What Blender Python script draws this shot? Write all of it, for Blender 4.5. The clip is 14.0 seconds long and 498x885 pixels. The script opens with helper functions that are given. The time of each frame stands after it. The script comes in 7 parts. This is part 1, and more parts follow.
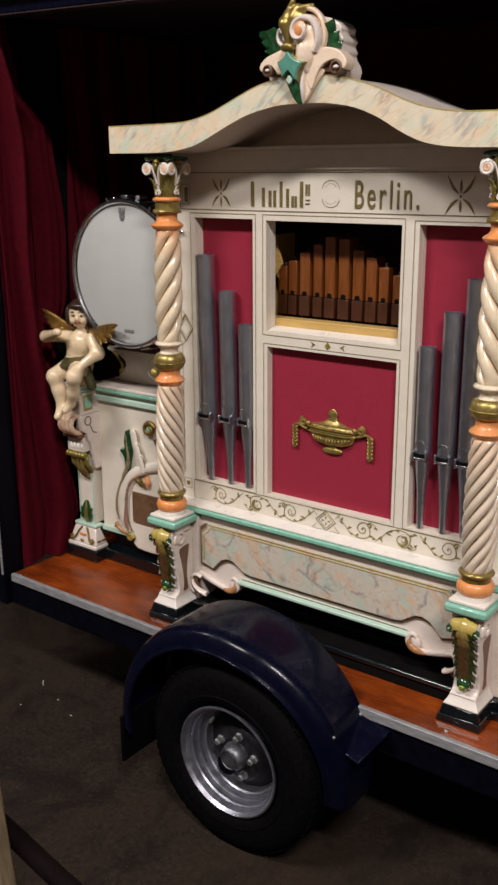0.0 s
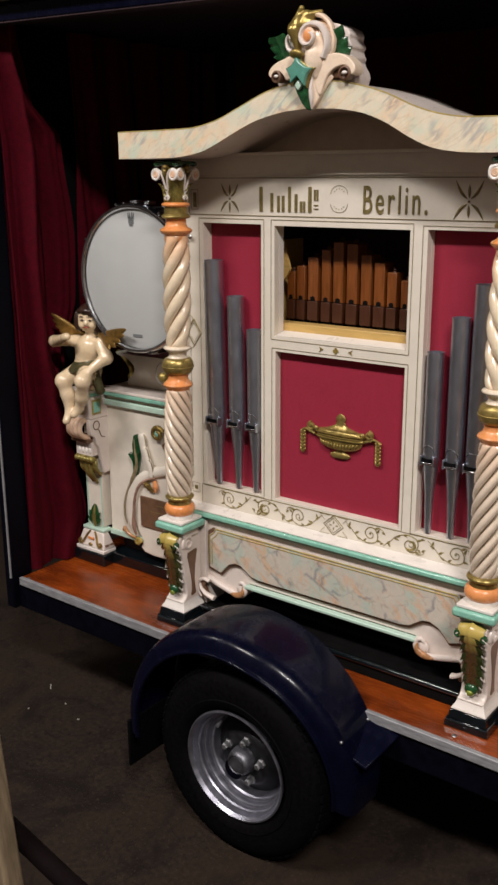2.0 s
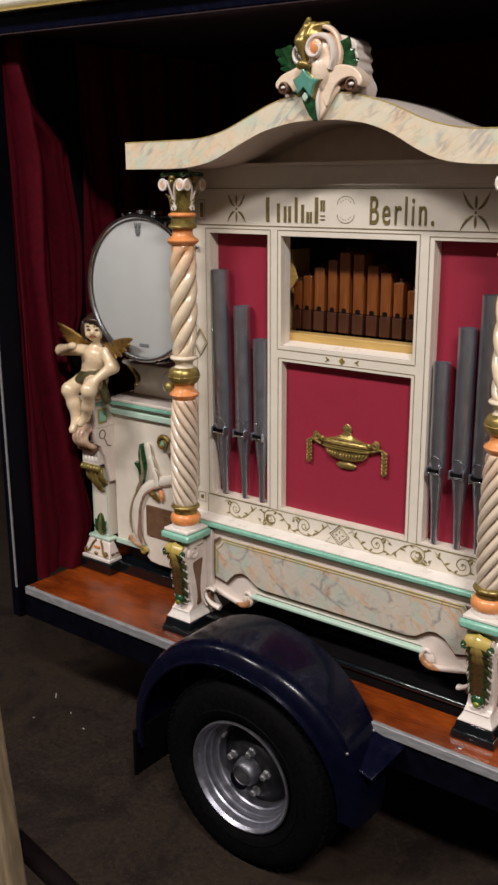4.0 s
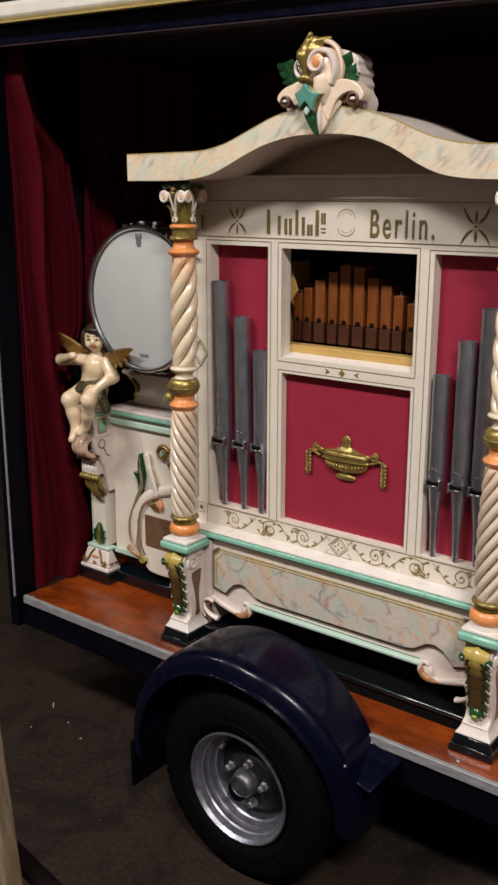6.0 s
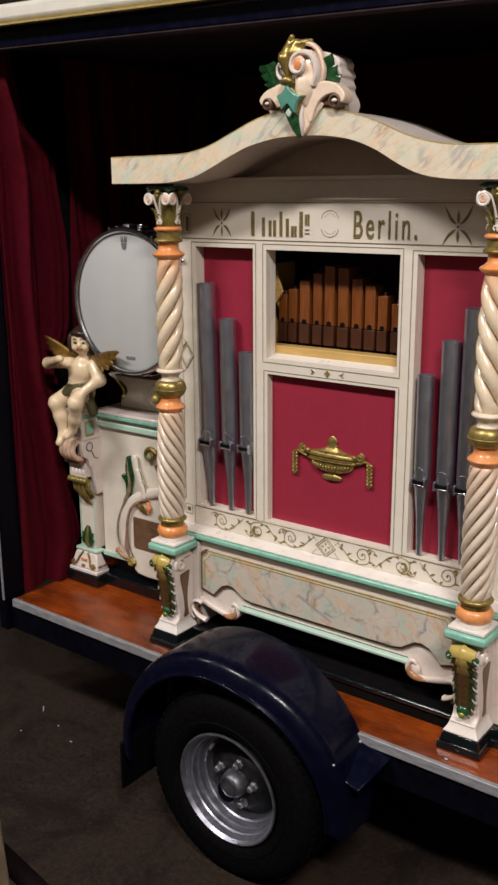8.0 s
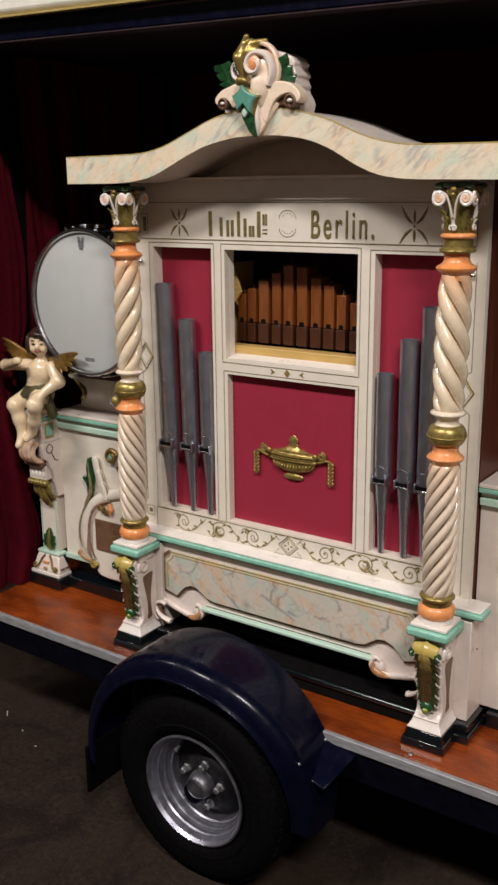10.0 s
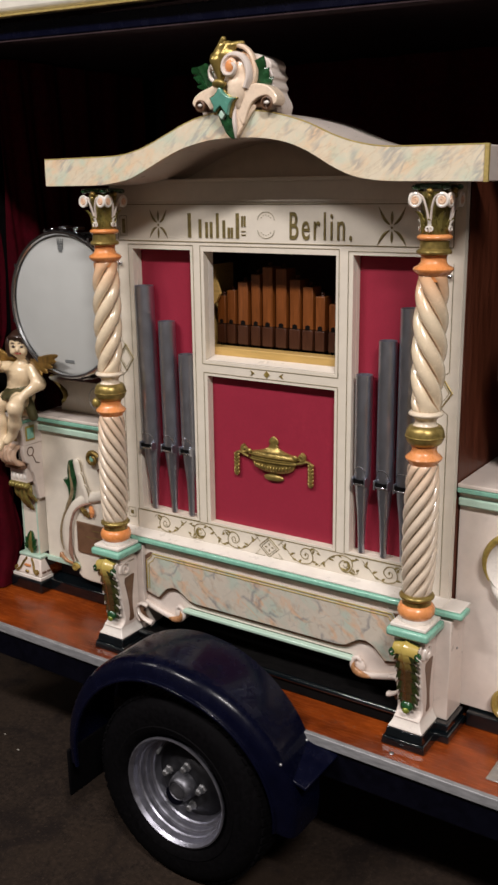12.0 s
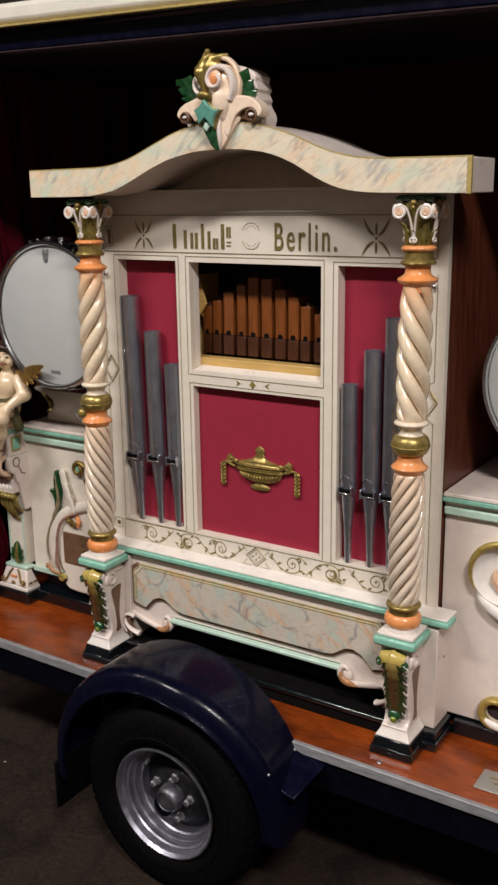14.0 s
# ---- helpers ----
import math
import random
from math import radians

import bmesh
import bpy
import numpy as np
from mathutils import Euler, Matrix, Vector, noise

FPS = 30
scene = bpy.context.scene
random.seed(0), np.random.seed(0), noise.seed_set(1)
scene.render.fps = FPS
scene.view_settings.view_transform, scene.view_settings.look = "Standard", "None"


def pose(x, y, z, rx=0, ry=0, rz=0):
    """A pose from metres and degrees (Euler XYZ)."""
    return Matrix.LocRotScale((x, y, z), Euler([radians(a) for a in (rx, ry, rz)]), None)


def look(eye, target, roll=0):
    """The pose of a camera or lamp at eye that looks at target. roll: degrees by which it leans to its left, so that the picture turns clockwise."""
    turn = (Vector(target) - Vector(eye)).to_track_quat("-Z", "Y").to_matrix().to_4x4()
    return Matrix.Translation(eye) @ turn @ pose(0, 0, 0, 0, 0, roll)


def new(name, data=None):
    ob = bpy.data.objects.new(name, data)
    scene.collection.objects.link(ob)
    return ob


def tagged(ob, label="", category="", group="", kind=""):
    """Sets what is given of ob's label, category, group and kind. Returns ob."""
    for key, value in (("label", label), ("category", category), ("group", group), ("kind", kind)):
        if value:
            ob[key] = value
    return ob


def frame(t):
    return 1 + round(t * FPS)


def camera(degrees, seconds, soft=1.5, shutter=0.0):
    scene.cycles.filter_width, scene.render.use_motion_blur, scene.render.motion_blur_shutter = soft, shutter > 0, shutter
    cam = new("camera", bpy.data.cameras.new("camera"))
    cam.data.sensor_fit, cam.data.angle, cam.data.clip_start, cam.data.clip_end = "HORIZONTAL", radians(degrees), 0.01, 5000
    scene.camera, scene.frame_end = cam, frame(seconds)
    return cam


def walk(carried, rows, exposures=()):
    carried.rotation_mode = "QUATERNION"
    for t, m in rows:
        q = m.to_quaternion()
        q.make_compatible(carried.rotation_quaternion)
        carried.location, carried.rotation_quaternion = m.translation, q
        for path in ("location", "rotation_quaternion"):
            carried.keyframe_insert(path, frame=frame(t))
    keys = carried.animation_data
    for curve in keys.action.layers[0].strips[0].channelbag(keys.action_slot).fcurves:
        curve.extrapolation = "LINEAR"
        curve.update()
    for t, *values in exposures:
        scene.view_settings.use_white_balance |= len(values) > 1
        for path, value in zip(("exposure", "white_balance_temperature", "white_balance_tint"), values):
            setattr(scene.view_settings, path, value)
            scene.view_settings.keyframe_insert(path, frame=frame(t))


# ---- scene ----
cam = camera(29.6, 14.0, soft=2.7)
PATH = [
    (0, (1.13, -1.831, 1.553), (-0.02, -0.292, 0.998), -0.3),
    (0.5, (1.134, -1.824, 1.56), (-0.023, -0.291, 1.001), -0.6),
    (1, (1.132, -1.829, 1.561), (-0.026, -0.296, 1.005), -0.5),
    (1.5, (1.133, -1.83, 1.56), (-0.028, -0.299, 1.005), -0.5),
    (2, (1.132, -1.835, 1.552), (-0.033, -0.303, 1.008), -0.3),
    (2.5, (1.129, -1.833, 1.552), (-0.042, -0.304, 1.01), -0.3),
    (3, (1.129, -1.832, 1.555), (-0.046, -0.306, 1.014), -0.4),
    (5.5, (1.13, -1.84, 1.564), (-0.048, -0.307, 1.053), 0.0),
    (6, (1.127, -1.838, 1.569), (-0.048, -0.304, 1.054), 0.1),
    (6.5, (1.133, -1.839, 1.564), (-0.042, -0.303, 1.055), 0.1),
    (7, (1.137, -1.84, 1.56), (-0.042, -0.304, 1.058), -0.1),
    (9.5, (1.144, -1.829, 1.578), (0.031, -0.252, 1.052), -0.6),
    (10, (1.142, -1.828, 1.578), (0.045, -0.239, 1.058), -0.6),
    (10.5, (1.142, -1.827, 1.573), (0.055, -0.23, 1.055), -0.5),
    (11, (1.148, -1.827, 1.579), (0.07, -0.225, 1.058), -0.6),
    (11.5, (1.152, -1.823, 1.582), (0.074, -0.22, 1.062), -0.7),
    (12, (1.155, -1.823, 1.579), (0.082, -0.216, 1.061), -0.7),
    (12.5, (1.151, -1.82, 1.589), (0.094, -0.205, 1.064), -0.7),
    (13, (1.158, -1.821, 1.583), (0.102, -0.202, 1.069), -0.8),
    (13.5, (1.155, -1.824, 1.586), (0.104, -0.2, 1.077), -0.7),
    (14, (1.156, -1.824, 1.588), (0.106, -0.199, 1.083), -0.8),
]
walk(cam, [(t, look(eye, target, roll)) for t, eye, target, roll in PATH])

# ---- world, lamps, exposure ----
world = bpy.data.worlds.new("hall_gloom")
scene.world = world
world.use_nodes = True
world.node_tree.nodes["Background"].inputs[0].default_value = (0.9, 0.75, 0.6, 1)
world.node_tree.nodes["Background"].inputs[1].default_value = 0.01
scene.view_settings.exposure = -0.12
WARM = (1.0, 0.935, 0.91)


# ---- materials ----
def mix_node(nt, fac, a, b, mode="MIX"):
    m = nt.nodes.new("ShaderNodeMix")
    m.data_type, m.blend_type = "RGBA", mode
    for socket, v in ((m.inputs[0], fac), (m.inputs[6], a), (m.inputs[7], b)):
        if isinstance(v, bpy.types.NodeSocket):
            nt.links.new(v, socket)
        else:
            socket.default_value = (*v, 1) if isinstance(v, tuple) else v
    return m.outputs[2]


def noise_node(nt, scale, detail=4.0, rough=0.55, stretch=None, distortion=0.0, slant=0.0):
    co = nt.nodes.new("ShaderNodeTexCoord").outputs["Object"]
    if stretch:
        mp = nt.nodes.new("ShaderNodeMapping")
        mp.vector_type = "TEXTURE"
        mp.inputs["Scale"].default_value = tuple(1 / c for c in stretch)
        mp.inputs["Rotation"].default_value = (0, radians(slant), 0)
        nt.links.new(co, mp.inputs["Vector"])
        co = mp.outputs[0]
    n = nt.nodes.new("ShaderNodeTexNoise")
    nt.links.new(co, n.inputs["Vector"])
    n.inputs["Scale"].default_value, n.inputs["Detail"].default_value = scale, detail
    n.inputs["Roughness"].default_value, n.inputs["Distortion"].default_value = rough, distortion
    return n.outputs[0]


def ramp_node(nt, fac, *stops):
    r = nt.nodes.new("ShaderNodeValToRGB")
    while len(r.color_ramp.elements) < len(stops):
        r.color_ramp.elements.new(0.5)
    for e, (p, v) in zip(r.color_ramp.elements, stops):
        e.position, e.color = p, (*v, 1) if isinstance(v, tuple) else (v, v, v, 1)
    nt.links.new(fac, r.inputs[0])
    return r.outputs[0]


def surface(name, color, rough=0.4, metal=0.0, coat=0.0, var=0.1, scale=40.0, stretch=None, bump=0.15, bump_scale=None, rough_var=0.12, tint=None, sheen=0.0, spec=0.5, coat_rough=0.08):
    """A node material: base colour with wear at two scales, uneven gloss and fine relief."""
    m = bpy.data.materials.new(name)
    m.use_nodes = True
    nt = m.node_tree
    bsdf = nt.nodes["Principled BSDF"]
    fine, broad = noise_node(nt, scale, 6, 0.6, stretch), noise_node(nt, scale * 0.13, 3, 0.5, stretch)
    dark = tuple(c * (1 - 2.2 * var) for c in color)
    light = tuple(min(1, c * (1 + var)) for c in color)
    base = mix_node(nt, ramp_node(nt, fine, (0.3, 0.0), (0.7, 1.0)), dark, light)
    base = mix_node(nt, ramp_node(nt, broad, (0.42, 0.0), (0.75, 0.45)), base, tint or tuple(c * (1 - 1.5 * var) for c in color))
    nt.links.new(base, bsdf.inputs["Base Color"])
    nt.links.new(ramp_node(nt, fine, (0.2, max(0.02, rough - rough_var)), (0.8, min(1.0, rough + rough_var))), bsdf.inputs["Roughness"])
    bsdf.inputs["Metallic"].default_value = metal
    bsdf.inputs["Coat Weight"].default_value, bsdf.inputs["Coat Roughness"].default_value = coat, coat_rough
    bsdf.inputs["Specular IOR Level"].default_value = spec
    if sheen:
        bsdf.inputs["Sheen Weight"].default_value, bsdf.inputs["Sheen Roughness"].default_value = sheen, 0.4
        bsdf.inputs["Sheen Tint"].default_value = (*tuple(min(1, c * 5) for c in color), 1)
    if bump:
        b = nt.nodes.new("ShaderNodeBump")
        b.inputs["Strength"].default_value, b.inputs["Distance"].default_value = bump, 0.002
        nt.links.new(noise_node(nt, bump_scale or scale * 1.5, 5, 0.6, stretch), b.inputs["Height"])
        nt.links.new(b.outputs[0], bsdf.inputs["Normal"])
    return m


def marbled(name, ground, blush, vein, vein_two, slant=(1.0, 1.0, 1.0), gloss=0.35, lean=-40.0, grain=17, warp=0.4):
    """Hand-painted marbling: a pale ground with blushes of colour and drifting slanted veins."""
    m = surface(name, ground, gloss, coat=0.2, var=0.03, scale=60, bump=0.08)
    nt = m.node_tree
    bsdf = nt.nodes["Principled BSDF"]
    base = bsdf.inputs["Base Color"].links[0].from_socket
    base = mix_node(nt, ramp_node(nt, noise_node(nt, grain, 5, 0.6, (0.6, 1.0, 1.7), warp, lean), (0.47, 0.0), (0.64, 0.8)), base, blush)
    base = mix_node(nt, ramp_node(nt, noise_node(nt, 13, 4, 0.55, (0.9, 1.3, 1.6), 0.3, lean + 20), (0.50, 0.0), (0.64, 0.7)), base, vein_two)
    base = mix_node(nt, ramp_node(nt, noise_node(nt, 34, 4, 0.55, (0.7, 1.0, 1.7), 0.3, lean), (0.52, 0.0), (0.70, 0.35)), base, tuple(0.5 * (a + b) for a, b in zip(ground, blush)))
    broken = ramp_node(nt, noise_node(nt, 14, 2, 0.5, slant), (0.50, 0.0), (0.60, 1.0))
    streak = ramp_node(nt, noise_node(nt, grain, 4, 0.55, (0.45, 1.0, 1.9), warp, lean), (0.445, 0.0), (0.487, 0.48), (0.510, 0.42), (0.56, 0.0))
    base = mix_node(nt, mix_node(nt, 1.0, streak, broken, "MULTIPLY"), base, vein)
    hair = ramp_node(nt, noise_node(nt, 24, 4, 0.55, (0.5, 1.0, 1.7), 0.4, lean + 8), (0.47, 0.0), (0.5, 0.26), (0.53, 0.0))
    base = mix_node(nt, hair, base, tuple(c * 0.55 for c in blush))
    nt.links.new(base, bsdf.inputs["Base Color"])
    return m


def veined(name, ground, cool, warm, vein):
    """Hand-painted marbling in soft clouds of two colours, with a loose net of brush-drawn veins."""
    m = surface(name, ground, 0.36, coat=0.2, var=0.035, scale=60, bump=0.08)
    nt = m.node_tree
    bsdf = nt.nodes["Principled BSDF"]
    base = bsdf.inputs["Base Color"].links[0].from_socket
    base = mix_node(nt, ramp_node(nt, noise_node(nt, 15, 3, 0.5, (0.8, 1, 1.4), 0.6, 35), (0.50, 0.0), (0.62, 0.6)), base, cool)
    base = mix_node(nt, ramp_node(nt, noise_node(nt, 20, 4, 0.55, (0.7, 1, 1.5), 0.8, 40), (0.52, 0.0), (0.63, 0.7)), base, warm)
    base = mix_node(nt, ramp_node(nt, noise_node(nt, 55, 4, 0.6, (0.7, 1, 1.4), 0.4, 40), (0.56, 0.0), (0.66, 0.35)), base, tuple(0.6 * c for c in warm))
    co = nt.nodes.new("ShaderNodeTexCoord").outputs["Object"]
    drift = nt.nodes.new("ShaderNodeTexNoise")
    drift.inputs["Scale"].default_value, drift.inputs["Detail"].default_value = 16, 4
    nt.links.new(co, drift.inputs["Vector"])
    bend = nt.nodes.new("ShaderNodeVectorMath")
    bend.operation = "MULTIPLY_ADD"
    bend.inputs[1].default_value = (0.07, 0.0, 0.07)
    nt.links.new(drift.outputs["Color"], bend.inputs[0])
    nt.links.new(co, bend.inputs[2])
    for scale, wide, weight in ((8.5, 0.05, 0.6), (19, 0.05, 0.28)):
        net = nt.nodes.new("ShaderNodeTexVoronoi")
        net.feature = "DISTANCE_TO_EDGE"
        net.inputs["Scale"].default_value = scale
        nt.links.new(bend.outputs[0], net.inputs["Vector"])
        broken = ramp_node(nt, noise_node(nt, 11 + scale, 3, 0.5), (0.47, 0.0), (0.58, 1.0))
        line = ramp_node(nt, net.outputs["Distance"], (0.0, weight), (wide * 0.4, weight * 0.6), (wide, 0.0))
        base = mix_node(nt, mix_node(nt, 1.0, line, broken, "MULTIPLY"), base, vein)
    nt.links.new(base, bsdf.inputs["Base Color"])
    return m


def shaded_paint(name, ground, blush, z0, z1, rough=0.3):
    """Ground colour with an airbrushed blush between two heights."""
    m = surface(name, ground, rough, coat=0.8, var=0.04, scale=70, bump=0.06)
    nt = m.node_tree
    bsdf = nt.nodes["Principled BSDF"]
    base = bsdf.inputs["Base Color"].links[0].from_socket
    sep = nt.nodes.new("ShaderNodeSeparateXYZ")
    nt.links.new(nt.nodes.new("ShaderNodeTexCoord").outputs["Object"], sep.inputs[0])
    mr = nt.nodes.new("ShaderNodeMapRange")
    mr.inputs[1].default_value, mr.inputs[2].default_value = z0, z1
    nt.links.new(sep.outputs[2], mr.inputs[0])
    nt.links.new(mix_node(nt, mr.outputs[0], base, blush), bsdf.inputs["Base Color"])
    return m


def planks(name, dark, light, rough):
    """Varnished timber with the grain along x."""
    m = surface(name, light, rough, coat=0.08, coat_rough=0.2, spec=0.4, var=0.11, scale=50, stretch=(0.3, 2.4, 2.4), bump=0.08)
    nt = m.node_tree
    bsdf = nt.nodes["Principled BSDF"]
    base = bsdf.inputs["Base Color"].links[0].from_socket
    base = mix_node(nt, ramp_node(nt, noise_node(nt, 7, 5, 0.55, (1, 1.9, 1.9), 0.6), (0.40, 0.0), (0.68, 0.85)), base, dark)
    base = mix_node(nt, ramp_node(nt, noise_node(nt, 5, 3, 0.5, (1, 2, 2)), (0.5, 0.0), (0.75, 0.6)), base, tuple(c * 0.5 for c in dark))
    nt.links.new(base, bsdf.inputs["Base Color"])
    return m


def stained_floor(name, ground, stain, warm):
    """Old concrete: patchy, with dark oil stains, warm patches, grit and fine cracks."""
    m = surface(name, ground, 0.9, var=0.30, scale=70, bump=0.45, bump_scale=180, spec=0.15)
    nt = m.node_tree
    bsdf = nt.nodes["Principled BSDF"]
    base = bsdf.inputs["Base Color"].links[0].from_socket
    base = mix_node(nt, ramp_node(nt, noise_node(nt, 2.2, 7, 0.62, distortion=0.6), (0.40, 0.0), (0.66, 0.9)), base, warm)
    base = mix_node(nt, ramp_node(nt, noise_node(nt, 5.5, 7, 0.66, distortion=0.8), (0.50, 0.0), (0.64, 0.85)), base, stain)
    base = mix_node(nt, ramp_node(nt, noise_node(nt, 30, 5, 0.7), (0.60, 0.0), (0.70, 0.7)), base, stain)
    base = mix_node(nt, ramp_node(nt, noise_node(nt, 4.0, 8, 0.7, distortion=1.2), (0.494, 0.0), (0.5, 0.8), (0.506, 0.0)), base, tuple(c * 0.6 for c in stain))
    base = mix_node(nt, ramp_node(nt, noise_node(nt, 120, 3, 0.6), (0.60, 0.0), (0.68, 0.55)), base, tuple(min(1, 2.0 * c) for c in ground))
    nt.links.new(base, bsdf.inputs["Base Color"])
    return m


CREAM = surface("cream_paint", (0.77, 0.705, 0.60), 0.38, coat=0.15, var=0.03, scale=30, bump=0.08, tint=(0.69, 0.62, 0.48))
WHITE = surface("white_paint", (0.82, 0.77, 0.705), 0.32, coat=0.25, var=0.03, scale=30, bump=0.06, tint=(0.76, 0.66, 0.56))
ROSEWHITE = surface("rose_white_paint", (0.77, 0.68, 0.61), 0.34, coat=0.25, var=0.035, scale=40, bump=0.06, tint=(0.72, 0.60, 0.52))
PEACH = surface("peach_paint", (0.84, 0.55, 0.37), 0.32, coat=0.3, var=0.06, scale=60, bump=0.05, tint=(0.80, 0.64, 0.49))
BLUSH = surface("blush_cream_paint", (0.88, 0.71, 0.54), 0.30, coat=0.4, var=0.03, scale=60, bump=0.06, tint=(0.88, 0.50, 0.27))
ORANGE = surface("orange_paint", (0.82, 0.30, 0.09), 0.28, coat=0.4, var=0.06, scale=60, bump=0.05, tint=(0.80, 0.42, 0.20))
TURQ = surface("turquoise_paint", (0.24, 0.52, 0.40), 0.3, coat=0.3, var=0.06, scale=40, bump=0.06, tint=(0.30, 0.58, 0.45))
PALETURQ = surface("pale_turquoise_paint", (0.50, 0.68, 0.56), 0.35, coat=0.25, var=0.05, scale=40, bump=0.06)
GREEN = surface("leaf_green_paint", (0.012, 0.070, 0.022), 0.22, coat=0.6, var=0.25, scale=60, bump=0.1, tint=(0.03, 0.085, 0.02))
GOLD = surface("gold_bronze_paint", (0.52, 0.39, 0.11), 0.36, 0.5, var=0.18, scale=80, bump=0.2, tint=(0.42, 0.29, 0.07))
ANTIQUE = surface("antique_gilt", (0.34, 0.23, 0.065), 0.38, 0.65, var=0.28, scale=90, bump=0.5, tint=(0.20, 0.12, 0.03))
IVORY = surface("ivory_gloss_paint", (0.80, 0.68, 0.52), 0.28, coat=0.6, var=0.04, scale=60, bump=0.06)
GOLDGREEN = surface("gold_over_green_paint", (0.30, 0.24, 0.065), 0.32, 0.45, var=0.25, scale=60, bump=0.2, tint=(0.09, 0.085, 0.025))
BUDGREEN = surface("yellow_green_highlight", (0.22, 0.26, 0.035), 0.2, 0.2, coat=0.6, var=0.2, scale=80, bump=0.05)
LEAFOLIVE = surface("olive_leaf_paint", (0.045, 0.048, 0.012), 0.3, 0.15, coat=0.3, var=0.35, scale=50, bump=0.2, tint=(0.012, 0.045, 0.012))
LINE = surface("olive_gold_line", (0.25, 0.195, 0.07), 0.4, 0.3, var=0.2, scale=120, bump=0.0)
SCROLLGOLD = surface("olive_gold_scrollwork", (0.30, 0.235, 0.085), 0.4, 0.3, var=0.2, scale=120, bump=0.0)
BROWN = surface("brown_paint", (0.17, 0.09, 0.05), 0.4, coat=0.1, var=0.15, scale=40, bump=0.1)
BLACKGREEN = surface("black_green_gloss", (0.004, 0.007, 0.009), 0.12, coat=0.7, var=0.2, scale=40, bump=0.02, coat_rough=0.05, spec=0.4)
REDBOARD = surface("crimson_cloth_board", (0.31, 0.020, 0.045), 0.62, var=0.05, scale=160, bump=0.1, bump_scale=900, tint=(0.27, 0.017, 0.039), spec=0.3)
VELVET = surface("dark_red_velvet", (0.076, 0.0017, 0.0074), 0.85, var=0.16, scale=60, bump=0.2, bump_scale=500, spec=0.1, tint=(0.062, 0.0013, 0.006))
LEAD = surface("dull_lead_metal", (0.55, 0.58, 0.65), 0.33, 0.95, var=0.05, scale=45, stretch=(1, 1, 0.5), bump=0.03, bump_scale=160, rough_var=0.06, tint=(0.44, 0.46, 0.53))
PIPEWOOD = surface("pipe_pine", (0.20, 0.057, 0.009), 0.42, coat=0.15, var=0.18, scale=30, stretch=(6, 6, 0.6), bump=0.12, tint=(0.14, 0.038, 0.008))
PIPEDARK = surface("pipe_walnut", (0.062, 0.018, 0.006), 0.45, coat=0.1, var=0.18, scale=30, stretch=(6, 6, 0.6), bump=0.12)
PALEWOOD = surface("pale_pine", (0.62, 0.40, 0.13), 0.4, coat=0.2, var=0.1, scale=20, stretch=(0.6, 6, 6), bump=0.1)
CASEWOOD = surface("mahogany_case", (0.105, 0.026, 0.011), 0.45, coat=0.1, var=0.22, scale=20, stretch=(5, 5, 0.5), bump=0.1)
DECKWOOD = planks("deck_wood", (0.095, 0.015, 0.003), (0.29, 0.055, 0.007), 0.26)
POSTWOOD = surface("weathered_pine", (0.20, 0.145, 0.085), 0.65, var=0.18, scale=26, stretch=(6, 6, 0.5), bump=0.25)
ALU = surface("scuffed_aluminium", (0.34, 0.34, 0.35), 0.5, 0.3, var=0.16, scale=70, stretch=(0.4, 2, 2), bump=0.2)
STEEL = surface("dull_steel", (0.42, 0.42, 0.43), 0.4, 0.9, var=0.15, scale=60, bump=0.1)
CHROME = surface("chrome", (0.75, 0.76, 0.78), 0.22, 1.0, var=0.05, scale=60, bump=0.02, rough_var=0.05)
RIMPAINT = surface("silver_wheel_paint", (0.32, 0.32, 0.37), 0.38, 0.9, var=0.10, scale=60, bump=0.08)
HUBGREY = surface("dull_hub_metal", (0.19, 0.19, 0.21), 0.45, 0.85, var=0.25, scale=40, bump=0.3)
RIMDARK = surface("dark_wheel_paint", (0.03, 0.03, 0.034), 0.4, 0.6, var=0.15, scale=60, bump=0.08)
RUBBER = surface("tyre_rubber", (0.0034, 0.0031, 0.0036), 0.7, var=0.2, scale=90, bump=0.3, spec=0.03)
NAVY = surface("navy_gloss", (0.0018, 0.0024, 0.0105), 0.25, coat=0.12, var=0.12, scale=30, bump=0.03, tint=(0.0024, 0.0031, 0.0120), spec=0.16, coat_rough=0.04)
NAVYDULL = surface("navy_frame_paint", (0.0018, 0.0018, 0.0052), 0.5, var=0.2, scale=30, bump=0.15, spec=0.1)
DRUMHEAD = surface("coated_drum_skin", (0.50, 0.51, 0.49), 0.55, var=0.02, scale=14, bump=0.05, bump_scale=400)
DRUMSHELL = surface("black_drum_shell", (0.02, 0.018, 0.018), 0.3, coat=0.3, var=0.2, scale=40, bump=0.05)
GREYPRINT = surface("grey_print", (0.17, 0.18, 0.18), 0.5, var=0.1, scale=60, bump=0.0)
FLESH = surface("flesh_gloss_paint", (0.77, 0.60, 0.38), 0.26, coat=0.5, var=0.04, scale=40, bump=0.05, tint=(0.80, 0.64, 0.46))
TEAL = surface("teal_gloss_paint", (0.10, 0.30, 0.23), 0.22, coat=0.6, var=0.08, scale=60, bump=0.04)
OLDGOLD = surface("old_gold_bronze", (0.38, 0.28, 0.085), 0.34, 0.6, var=0.2, scale=80, bump=0.2, tint=(0.28, 0.20, 0.05))
HAIR = surface("dark_brown_gloss", (0.045, 0.022, 0.014), 0.35, coat=0.2, var=0.25, scale=60, bump=0.5)
